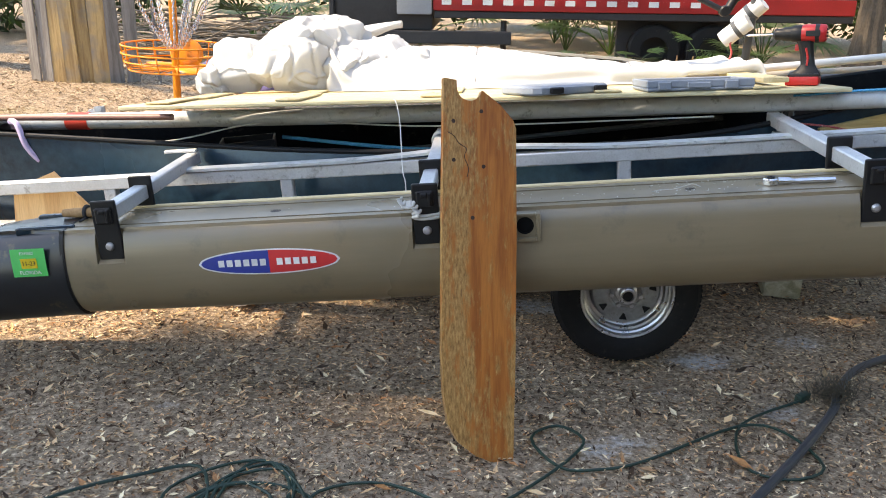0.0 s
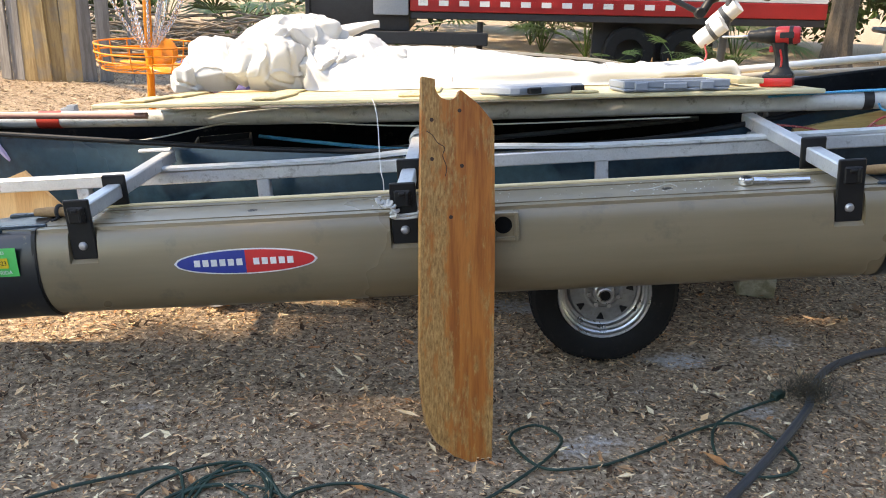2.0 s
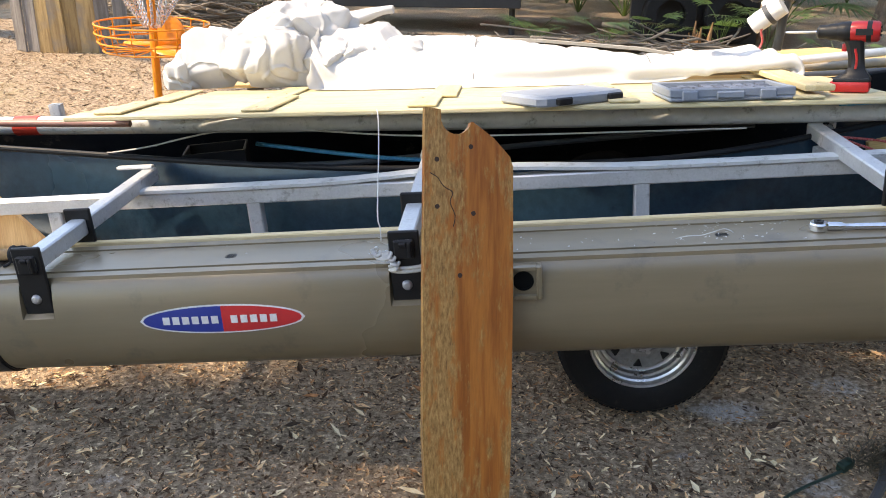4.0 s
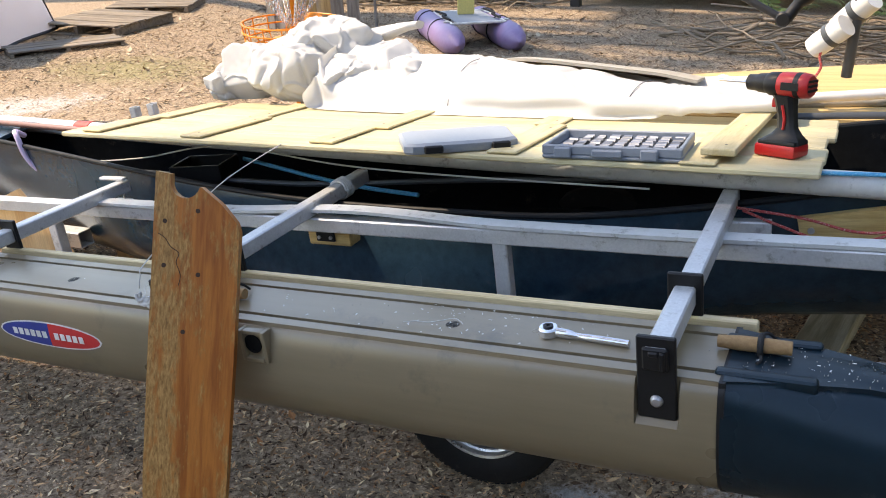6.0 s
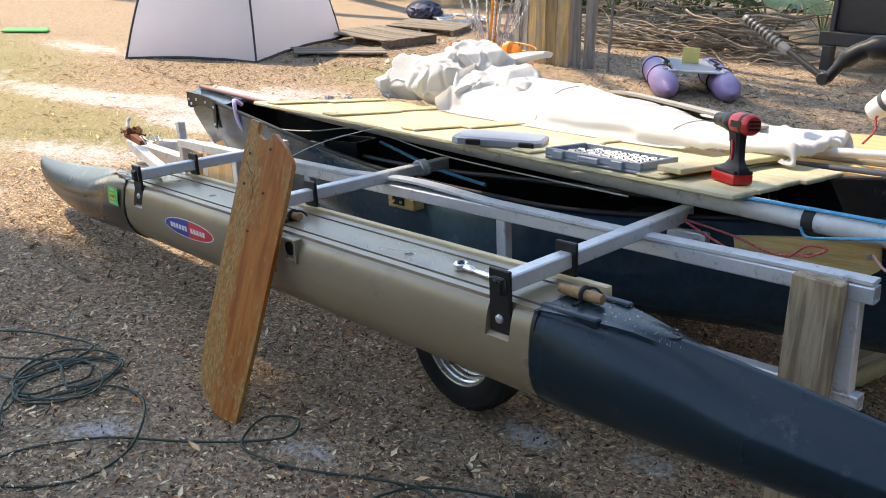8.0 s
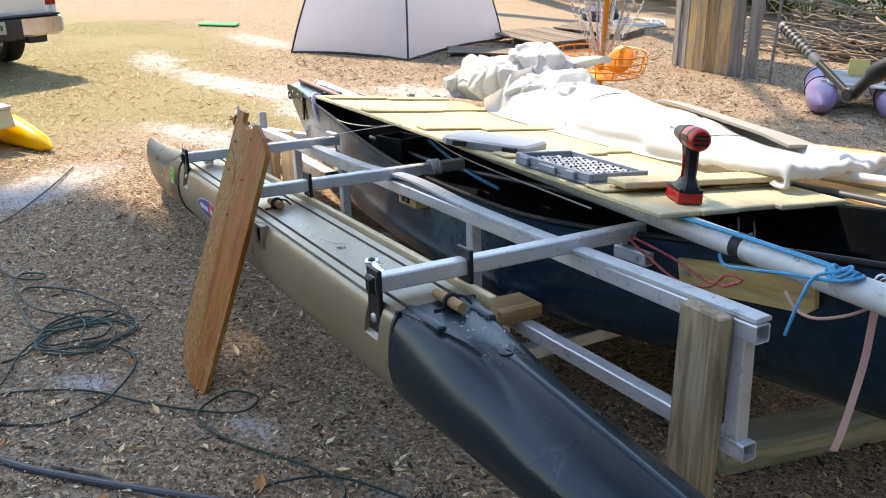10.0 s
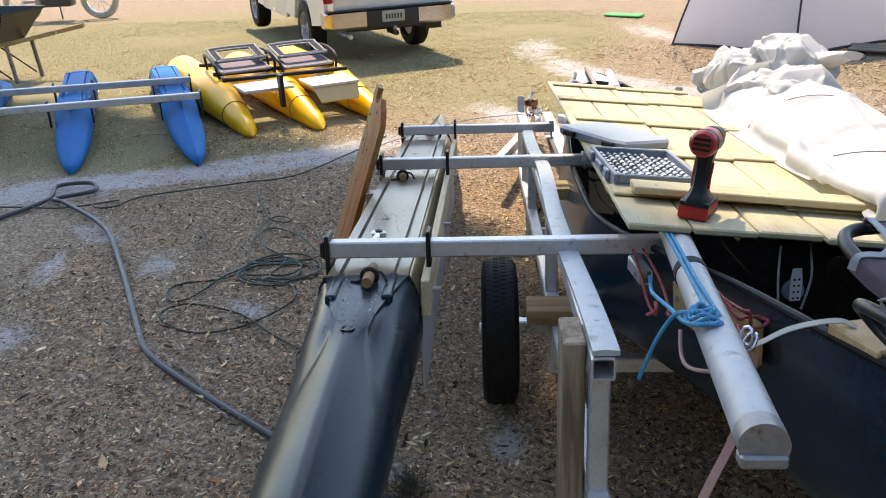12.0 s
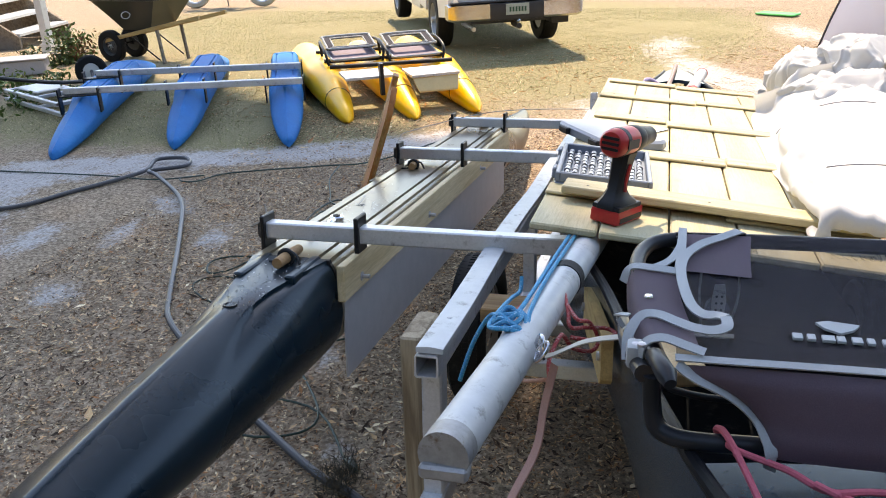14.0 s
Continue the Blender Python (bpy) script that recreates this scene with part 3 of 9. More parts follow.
def bunk_liner():
    bm = bmesh.new()
    rings = []
    for k in range(90):
        u = -0.80 + 2.90 * k / 89
        lift = 0.004 + 0.018 * max(0.0, math.sin(u * 3.1 + 0.5)) ** 2 * min(1, (2.1 - u) / 0.4) * min(1, (u + 0.8) / 0.15)
        dy = 0.006 * math.sin(u * 4.0)
        w0 = 0.609 + lift
        rings.append([(u, 3.142 + dy, w0 - 0.001), (u, 3.194 + dy, w0 - 0.001), (u, 3.194 + dy, w0 + 0.009), (u, 3.168 + dy, w0 + 0.012), (u, 3.142 + dy, w0 + 0.009)])
    loft(bm, rings)
    ob = part("bunk_liner", bm, PVC, m=TRAILER)
    for u in (-0.72, 0.3, 1.1, 1.95):
        part("screw_head", lathe(bmesh.new(), [(0.005, 0), (0.004, 0.002), (0.0004, 0.0025)], 8, pose(u, 3.168 + 0.006 * math.sin(u * 4.0), 0.624 + 0.018 * max(0.0, math.sin(u * 3.1 + 0.5)) ** 2 * min(1, (2.1 - u) / 0.4) * min(1, (u + 0.8) / 0.15))), ZINC, ob)
    return tagged(ob, "wavy grey plastic strip lying on trailer rail", "bunk liner")


bunk_liner()


# ---- main hull ----
HULL = [  # u, centre y, half beam, gunwale height, keel height
    (-2.22, 3.635, 0.070, 0.77, 0.60), (-2.0, 3.64, 0.10, 0.765, 0.42), (-1.65, 3.64, 0.16, 0.745, 0.285), (-1.2, 3.665, 0.235, 0.705, 0.215), (-0.8, 3.69, 0.31, 0.67, 0.185),
    (-0.35, 3.705, 0.37, 0.632, 0.17), (0.1, 3.705, 0.40, 0.606, 0.165), (0.6, 3.71, 0.415, 0.597, 0.165), (1.0, 3.72, 0.42, 0.600, 0.17), (1.4, 3.745, 0.365, 0.622, 0.175),
    (1.85, 3.785, 0.31, 0.668, 0.19), (2.3, 3.815, 0.258, 0.700, 0.215), (2.65, 3.83, 0.18, 0.714, 0.27), (2.85, 3.835, 0.085, 0.732, 0.36), (2.98, 3.84, 0.03, 0.752, 0.5)]


def hull_at(u):
    for a, b in zip(HULL, HULL[1:]):
        if a[0] <= u <= b[0]:
            t = (u - a[0]) / (b[0] - a[0])
            return [p + (q - p) * t for p, q in zip(a, b)][1:]
    return HULL[-1][1:]


WHITEMARK = mat("white_mark", (0.7, 0.7, 0.72), (0.6, 0.6, 0.62), rough=0.4)
GUNWALE = mat("gunwale_rubber", (0.010, 0.012, 0.014), (0.006, 0.007, 0.009), spec=0.15, rough=0.5, grain=60, big=6, bump=0.1)
# darker, matt copy of the hull plastic: the shade inside is put into its colour
SHADEDINSIDE = mat("hull_inside_shaded", (0.010, 0.012, 0.014), (0.006, 0.007, 0.008), rough=0.95, spec=0.03, grain=40, big=4, bump=0.05, dirt=(0.05, 0.045, 0.04), dirt_amount=0.1)


def build_hull():
    hull = thing("main_hull", TRAILER, "long glossy black open hull loaded with gear on the trailer", "boat hull")
    rings, lines = [], [[], []]
    spans = smooth_line([(h[0], h[1], h[3]) for h in HULL], 4)
    halfs = smooth_line([(h[0], h[2], h[4]) for h in HULL], 4)
    full = [(1.0, 1.0), (1.05, 0.83), (1.10, 0.62), (1.13, 0.42), (1.10, 0.27), (0.92, 0.14), (0.62, 0.04), (0.22, 0.0)]
    for s, h in zip(spans, halfs):
        u, c, top = s
        hb, low = h.y, h.z
        d = top - low
        fl = min(1.0, max(0.0, (u - 0.9) / 0.6, (-0.85 - u) / 0.5))
        shape = [(a + (b - a) * fl, z) for (a, z), b in zip(full, (1.0, 0.985, 0.95, 0.89, 0.80, 0.66, 0.44, 0.16))]
        outer = [(u, c - hb * a, low + d * z) for a, z in shape] + [(u, c + hb * a, low + d * z) for a, z in shape[::-1]]
        t = 0.012
        inner = [(u, c + max(hb * a - t, 0.004), low + d * z + (t if z < 0.5 else 0)) for a, z in shape] + [(u, c - max(hb * a - t, 0.004), low + d * z + (t if z < 0.5 else 0)) for a, z in shape[::-1]]
        rings.append(outer + inner)
        lines[0].append((u, c - hb, top))
        lines[1].append((u, c + hb, top))
    shell = part("shell", loft(bmesh.new(), rings), BLACKHULL, hull)
    # inner faces take the copy darkened for shade
    shell.data.materials.append(SHADEDINSIDE)
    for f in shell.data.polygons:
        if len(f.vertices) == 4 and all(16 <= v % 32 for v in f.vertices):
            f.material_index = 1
    for line in lines:
        part("gunwale", tube(bmesh.new(), line, 0.010, 10), GUNWALE, hull, "scuffed black gunwale trim")
    # bow deck
    bm = bmesh.new()
    rows = []
    for u in (-2.23, -2.1, -1.95, -1.8, -1.66):
        c, hb, top, low = hull_at(max(u, -2.22))
        rows.append([(u, c - hb, top + 0.006), (u, c, top + 0.03), (u, c + hb, top + 0.006), (u, c + hb, top - 0.01), (u, c, top + 0.01), (u, c - hb, top - 0.01)])
    loft(bm, rows)
    part("bow_deck", bm, BLACKHULL, hull)
    rows = []
    for k in range(9):
        u = 2.50 + 0.055 * k
        c, hb, top, low = hull_at(u)
        hb = max(hb - 0.010, 0.006)
        over = [(u, c + hb * f, top - 0.030 + 0.020 * (1 - f * f)) for f in (-1, -0.6, -0.2, 0.2, 0.6, 1)]
        rows.append(over + [(x, y, z - 0.008) for x, y, z in over[::-1]])
    part("stern_deck", loft(bmesh.new(), rows), BLACKHULL, hull, "glossy black stern deck")
    mark = lathe(bmesh.new(), [(0.030, 0.0), (0.030, 0.0015), (0.0003, 0.0015)], 24, pose(-1.86, 3.60, 0.772, 0, 3, 0) @ Matrix.Diagonal((1.0, 0.5, 1, 1)))
    part("oval_mark", mark, WHITEMARK, hull, "plain white oval mark")
    # black plate bolted along the sheer at the bow
    upper, lower = [], []
    for u, deep in ((-2.255, 0.075), (-2.22, 0.085), (-2.14, 0.060), (-2.02, 0.050), (-1.90, 0.050), (-1.845, 0.055), (-1.83, 0.155), (-1.795, 0.155), (-1.785, 0.045)):
        c, hb, top, low = hull_at(max(u, -2.22))
        y = c - hb - 0.010 - 0.03 * max(0.0, deep - 0.06)
        upper.append(((u, y, top + 0.014), (u, y + 0.010, top + 0.014)))
        lower.append(((u, y, top - deep), (u, y + 0.010, top - deep)))
    plate = part("bow_plate", loft(bmesh.new(), [[p[0], p[1], q[1], q[0]] for p, q in zip(upper, lower)]), BLACKPL, hull, "black bolted bow plate")
    for u, drop in ((-2.225, 0.03), (-2.19, 0.055), (-2.10, 0.02), (-1.95, 0.02), (-1.812, 0.03), (-1.812, 0.135)):
        c, hb, top, low = hull_at(max(u, -2.22))
        part("bolt", lathe(bmesh.new(), [(0.009, 0), (0.009, 0.004), (0.005, 0.007), (0.0005, 0.007)], 10, pose(u, c - hb - 0.0125, top - drop, 90)), ZINC, plate)
    return hull


hull = build_hull()

# ---- pine platform ----
DECK = pose(0, 0, 0.811, 0, -4.5, 0) @ pose(0, 3.285, 0, -5.2, 0, 0) @ pose(0, -3.285, 0)       # flatter than the trailer, and sloping down to the far side


DARKSCREW = mat("dark_screw", (0.12, 0.11, 0.09), rough=0.5, metal=0.6)


def build_platform():
    plat = thing("plank_platform", DECK, "pale pine plank platform with cross battens laid over the hull", "platform")
    rnd = random.Random(4)
    for i in range(5):
        y0 = 3.285 + 0.155 * i
        lo = -1.085 + (0.0, 0.02, 0.10, 0.16, 0.24)[i]
        bm = bmesh.new()
        box(bm, (lo, y0, -0.018), (1.56 + rnd.uniform(-0.012, 0.012), y0 + 0.1505, rnd.uniform(-0.0015, 0.0005)), 0.004)
        part("plank", bm, PLANK, plat)
    for u, y0, y1, cut, off in ((-0.94, 3.30, 3.98, 3.62, 0.035), (-0.45, 3.29, 4.02, 3.70, -0.03), (0.08, 3.31, 4.03, 3.58, 0.05), (0.71, 3.30, 4.05, 3.76, -0.025), (1.26, 3.285, 4.06, 3.72, 0.045)):
        for a, b, du in ((y0, cut - 0.002, 0.0), (cut + 0.002, y1, off)):
            bm = bmesh.new()
            box(bm, (u + du - 0.047, a, 0.001), (u + du + 0.047, b, 0.0095), 0.003)
            piece = part("batten", bm, PINE, plat)
            for y in (a + 0.06, b - 0.07):
                bm = lathe(bmesh.new(), [(0.0045, 0.0), (0.0045, 0.0008), (0.0005, 0.0008)], 8, pose(u + du + rnd.uniform(-0.02, 0.02), y, 0.0093))
                part("screw_head", bm, DARKSCREW, piece)
    return plat


platform = build_platform()


# ---- rudder board leaning on the outrigger ----
def build_board():
    # outline in the board's own plane: x across, y up from the foot
    W, H = 0.213, 1.04
    top = [(W - 0.004, H - 0.128), (W - 0.012, H - 0.105), (W - 0.05, H - 0.065), (0.113, H - 0.030)]
    notch = [(0.073 + 0.036 * math.cos(a), H - 0.022 + 0.036 * math.sin(a)) for a in [radians(-12 - 17.5 * k) for k in range(11)]]
    foot = [(0.008, 0.19), (0.022, 0.11), (0.05, 0.06), (0.10, 0.02), (0.15, 0.0), (W - 0.004, 0.004)]
    outline = [(0.0, H), (0.0, H * 0.6), (0.002, 0.3)] + foot + [(W, 0.3), (W, H * 0.6)] + top + notch + [(0.036, H - 0.004)]
    foot_l, foot_r = Vector((0.204, 2.190, 0.0)), Vector((0.407, 2.262, 0.0))
    upper = Vector((0.152, 2.528, 0.976))
    x = (foot_r - foot_l).normalized()
    yv = (upper - foot_l)
    yv = (yv - x * yv.dot(x) * 0.0).normalized()
    z = x.cross(yv).normalized()
    xx = yv.cross(z).normalized()
    m = Matrix((xx, yv, z)).transposed().to_4x4()
    m.translation = foot_l + Vector((0, 0, 0.005))
    bd = thing("rudder_board", m, "weathered varnished wooden rudder board with notched top leaning on outrigger", "rudder")
    bm = slab(bmesh.new(), outline, 0.022, pose(0, 0, -0.022))
    bmesh.ops.bevel(bm, geom=[e for e in bm.edges if len(e.link_faces) == 2 and e.calc_face_angle() > 1.0], offset=0.006, segments=2, affect="EDGES")
    part("blade", bm, RUDDER, bd)
    crack = smooth_line([(0.012, 0.895, 0.0), (0.03, 0.885, 0.0), (0.045, 0.865, 0.0), (0.066, 0.852, 0.0), (0.060, 0.83, 0.0), (0.072, 0.80, 0.0), (0.068, 0.775, 0.0)], 3)
    part("crack", tube(bmesh.new(), crack, 0.0011, 5), DARKRUST, bd)
    for x0, y0 in ((0.107, 0.955), (0.028, 0.925), (0.03, 0.82), (0.115, 0.805), (0.085, 0.665)):
        bm = bmesh.new()
        lathe(bm, [(0.0055, 0.0), (0.0055, 0.0012), (0.0005, 0.0012)], 12, pose(x0, y0, 0.0))
        part("screw_hole", bm, DARKRUST, bd)
    return bd


def rudder_material():
    m = timber("rudder_wood", (0.47, 0.150, 0.030), (0.33, 0.092, 0.017), "y", rough=0.45, lines=44, rand=0)
    nt = m.node_tree
    L = nt.links.new
    b = nt.nodes["Principled BSDF"]
    old = b.inputs["Base Color"].links[0].from_socket
    tc = nt.nodes.new("ShaderNodeTexCoord")
    mp = nt.nodes.new("ShaderNodeMapping")
    mp.inputs["Scale"].default_value = (1.0, 0.24, 1.0)
    L(tc.outputs["Object"], mp.inputs[0])
    n = node(nt, "ShaderNodeTexNoise", Scale=26.0, Detail=10.0, Roughness=0.74)
    L(mp.outputs[0], n.inputs["Vector"])
    sep = nt.nodes.new("ShaderNodeSeparateXYZ")
    L(tc.outputs["Object"], sep.inputs[0])
    # bare weathered wood along the left edge, and flakes elsewhere
    mr = nt.nodes.new("ShaderNodeMapRange")
    mr.inputs[1].default_value, mr.inputs[2].default_value, mr.inputs[3].default_value, mr.inputs[4].default_value = 0.045, 0.125, 0.105, -0.055
    L(sep.outputs[0], mr.inputs[0])
    low = nt.nodes.new("ShaderNodeMapRange")
    low.inputs[1].default_value, low.inputs[2].default_value, low.inputs[3].default_value, low.inputs[4].default_value = 0.12, 0.42, 0.07, 0.0
    L(sep.outputs[1], low.inputs[0])
    worn = nt.nodes.new("ShaderNodeMath")
    L(mr.outputs[0], worn.inputs[0])
    L(low.outputs[0], worn.inputs[1])
    edge = nt.nodes.new("ShaderNodeMapRange")
    edge.inputs[1].default_value, edge.inputs[2].default_value, edge.inputs[3].default_value, edge.inputs[4].default_value = 0.178, 0.200, 0.0, 0.07
    L(sep.outputs[0], edge.inputs[0])
    rim = nt.nodes.new("ShaderNodeMath")
    L(worn.outputs[0], rim.inputs[0])
    L(edge.outputs[0], rim.inputs[1])
    ad = nt.nodes.new("ShaderNodeMath")
    L(n.outputs[0], ad.inputs[0])
    L(rim.outputs[0], ad.inputs[1])
    cr = nt.nodes.new("ShaderNodeValToRGB")
    cr.color_ramp.elements[0].position, cr.color_ramp.elements[1].position = 0.50, 0.60
    L(ad.outputs[0], cr.inputs[0])
    mx = nt.nodes.new("ShaderNodeMix")
    mx.data_type = "RGBA"
    L(cr.outputs[0], mx.inputs[0])
    L(old, mx.inputs[6])
    grey = nt.nodes.new("ShaderNodeValToRGB")
    fine = node(nt, "ShaderNodeTexNoise", Scale=150.0, Detail=7.0, Roughness=0.75)
    L(mp.outputs[0], fine.inputs["Vector"])
    grey.color_ramp.elements[0].position, grey.color_ramp.elements[0].color = 0.36, (0.20, 0.088, 0.026, 1)
    grey.color_ramp.elements[1].position, grey.color_ramp.elements[1].color = 0.62, (0.52, 0.275, 0.095, 1)
    L(fine.outputs[0], grey.inputs[0])
    L(grey.outputs[0], mx.inputs[7])
    L(mx.outputs[2], b.inputs["Base Color"])
    return m


RUDDER = rudder_material()
DARKRUST = mat("dark_rust", (0.06, 0.03, 0.02), rough=0.9)
board = build_board()


# ---- wooden props under the trailer ----
def prop(name, lo, hi, mt, label, category, m=None, bevel=0.004):
    bm = box(bmesh.new(), lo, hi, bevel)
    return tagged(part(name, bm, mt, m=m), label, category)


prop("prop_post", (-0.065, 3.098, 0.0), (0.065, 3.143, 0.840), POSTWOOD, "upright weathered timber prop beside the trailer rail", "post", pose(1.950, 0, 0, 0, -3.6, 0))

# ---- more materials ----
GREYCASE = mat("grey_case_plastic", (0.20, 0.235, 0.28), (0.16, 0.19, 0.23), rough=0.45, grain=120, bump=0.03)
REDPL = mat("red_tool_plastic", (0.55, 0.02, 0.02), (0.42, 0.015, 0.015), rough=0.35, grain=80, bump=0.02)
REDWHITE = mat("red_band", (0.6, 0.05, 0.03), rough=0.5)
CORK = mat("cork_wood", (0.40, 0.235, 0.105), (0.26, 0.14, 0.06), rough=0.8, grain=90, bump=0.4)
PANEL = mat("grey_panel", (0.46, 0.455, 0.46), (0.39, 0.39, 0.395), rough=0.55, grain=20, big=2, bump=0.02)
FABRIC = mat("maroon_fabric", (0.21, 0.155, 0.19), (0.165, 0.12, 0.15), rough=0.75, grain=600, big=8, bump=0.2)
WEBBING = mat("grey_webbing", (0.42, 0.44, 0.44), (0.34, 0.36, 0.36), rough=0.8, grain=500, bump=0.25)
BLUEROPE = mat("blue_rope", (0.0, 0.33, 0.54), (0.0, 0.22, 0.42), rough=0.7, grain=260, big=110, bump=0.4, dirt=(0.40, 0.60, 0.66), dirt_amount=0.28)
REDROPE = mat("red_rope", (0.45, 0.035, 0.035), (0.34, 0.025, 0.025), rough=0.7, grain=260, big=110, bump=0.4, dirt=(0.62, 0.5, 0.46), dirt_amount=0.35)
PINKROPE = mat("pink_rope", (0.75, 0.16, 0.2), (0.6, 0.1, 0.14), rough=0.7, grain=260, bump=0.4)
PINKSTRAP = mat("faded_pink_strap", (0.66, 0.40, 0.34), (0.55, 0.31, 0.26), rough=0.85, grain=300, bump=0.3)
BEIGE = mat("beige_strap", (0.55, 0.5, 0.42), (0.45, 0.41, 0.34), rough=0.85, grain=300, bump=0.3)
WHITEROPE = mat("white_cord", (0.6, 0.59, 0.56), (0.45, 0.44, 0.42), rough=0.85, grain=300, bump=0.3)
LILACROPE = mat("lilac_rope", (0.52, 0.4, 0.62), (0.6, 0.5, 0.66), rough=0.8, grain=300, bump=0.3)
STICKBLUE = mat("sticker_blue", (0.015, 0.04, 0.26), (0.012, 0.035, 0.22), rough=0.35, bump=0)
STICKRED = mat("sticker_red", (0.58, 0.03, 0.03), (0.5, 0.025, 0.03), rough=0.35, bump=0)
STICKWHITE = mat("sticker_white", (0.75, 0.75, 0.75), rough=0.4, bump=0)
STICKGREEN = mat("sticker_green", (0.02, 0.5, 0.12), (0.02, 0.45, 0.1), rough=0.4, bump=0)
STICKYELLOW = mat("sticker_yellow", (0.8, 0.55, 0.03), rough=0.4, bump=0)
WHITEPL = mat("white_plastic", (0.72, 0.71, 0.68), (0.62, 0.61, 0.58), rough=0.4, grain=20, bump=0.02, dirt=(0.35, 0.33, 0.3), dirt_amount=0.1)
DARKPL = mat("dark_grey_plastic", (0.06, 0.065, 0.07), (0.045, 0.05, 0.055), rough=0.45, grain=60, bump=0.04)
ALUDARK = mat("shaded_alu", (0.5, 0.5, 0.51), rough=0.4, metal=0.8)
TANSHEET = mat("tan_sheet", (0.36, 0.325, 0.27), (0.29, 0.26, 0.21), rough=0.5, grain=30, bump=0.03)
PLYFLAT = timber("plywood_flat", (0.56, 0.39, 0.18), (0.47, 0.31, 0.13), "x", rough=0.6, lines=14)


def text_mesh(body, size, material, parent, m, name="lettering", squash=1.0, extrude=0.0004):
    cu = bpy.data.curves.new(name, "FONT")
    cu.body, cu.size, cu.align_x, cu.align_y, cu.extrude = body, size, "CENTER", "CENTER", extrude
    tmp = bpy.data.objects.new("tmp", cu)
    me = bpy.data.meshes.new_from_object(tmp)
    bpy.data.objects.remove(tmp)
    me.materials.append(material)
    ob = new(name, me)
    ob.parent = parent
    ob.matrix_local = m @ Matrix.Diagonal((squash, 1, 1, 1))
    return ob


def ama_side_y(w, half=0.136, top=0.590, bottom=0.300, flat=0.107):
    """Distance of the outrigger's side from its centre plane at height w."""
    mid = bottom + (top - bottom) * 0.52
    if w < mid:
        c = ((mid - w) / (mid - bottom)) ** (1 / 1.05)
        return half * math.sin(math.acos(min(1, c))) ** 0.95
    s = min(1, (w - mid) / (top - 0.010 - mid))
    return flat + (half - flat) * math.cos(math.asin(s)) ** 1.25


def ellipse_sticker():
    st = thing("oval_sticker", TRAILER, "oval blue and red maker sticker with white edge and lettering", "sticker")
    c, a, b = (-0.275, 0.475), 0.208, 0.038
    slope = 0.0

    def rows(scale_a, scale_b, lo, hi, out, material, name):
        bm = bmesh.new()
        n, k = 40, 8
        grid = []
        for i in range(n + 1):
            u = lo + (hi - lo) * i / n
            e = scale_b * math.sqrt(max(0.0, 1 - (u / scale_a) ** 2))
            grid.append([(c[0] + u, c[1] + e * (2 * j / k - 1)) for j in range(k + 1)])
        vs = [[bm.verts.new((u, 2.64 - ama_side_y(w) - out, w)) for u, w in g] for g in grid]
        for p, q in zip(vs, vs[1:]):
            for j in range(k):
                bm.faces.new((p[j], p[j + 1], q[j + 1], q[j]))
        bmesh.ops.remove_doubles(bm, verts=bm.verts, dist=1e-6)
        part(name, bm, material, st)
    rows(a, b, -a, a, 0.0012, STICKWHITE, "white_edge")
    rows(a - 0.008, b - 0.004, -a + 0.008, 0.0, 0.0020, STICKBLUE, "blue_half")
    rows(a - 0.008, b - 0.004, 0.0, a - 0.008, 0.0020, STICKRED, "red_half")
    # plain strokes in place of the lettering
    y = 2.64 - ama_side_y(c[1]) - 0.0045
    for k in range(12):
        u = -0.140 + 0.0245 * k
        if k != 6:
            bm = box(bmesh.new(), (c[0] + u - 0.0085, y, c[1] - 0.010), (c[0] + u + 0.0085, y + 0.001, c[1] + 0.010))
            part("white_stroke", bm, STICKWHITE, st)
    return st


ellipse_sticker()


def green_sticker():
    st = thing("registration_sticker", TRAILER, "small green registration sticker with orange square on black nose", "sticker")
    bm = bmesh.new()
    u0, w0 = -0.985, 0.508
    y = lambda w: 2.64 - 0.1445 + 0.10 * max(0.0, w - 0.50)
    rows = [[(u0 - 0.052 + 0.104 * i / 6, y(w0 - 0.042 + 0.084 * j / 6), w0 - 0.042 + 0.084 * j / 6) for j in range(7)] for i in range(7)]
    loft(bm, rows, closed=False, caps=False)
    part("green_field", bm, STICKGREEN, st)
    bm = bmesh.new()
    box(bm, (u0 - 0.022, y(w0) - 0.003, w0 - 0.016), (u0 + 0.026, y(w0) - 0.0015, w0 + 0.014))
    part("orange_square", bm, STICKYELLOW, st)
    text_mesh("11-23", 0.018, BLACKPL, st, pose(u0 + 0.002, y(w0) - 0.0036, w0 - 0.001, 90), "date")
    text_mesh("FLORIDA", 0.016, STICKWHITE, st, pose(u0 + 0.002, y(w0 - 0.03) - 0.003, w0 - 0.029, 96), "state")
    text_mesh("EXPIRES", 0.012, STICKWHITE, st, pose(u0 - 0.002, y(w0 + 0.03) - 0.002, w0 + 0.029, 84), "heading")
    return st


green_sticker()


PALEBOARD = timber("pale_board", (0.72, 0.57, 0.35), (0.60, 0.45, 0.25), "x", rough=0.6, rand=0.05)

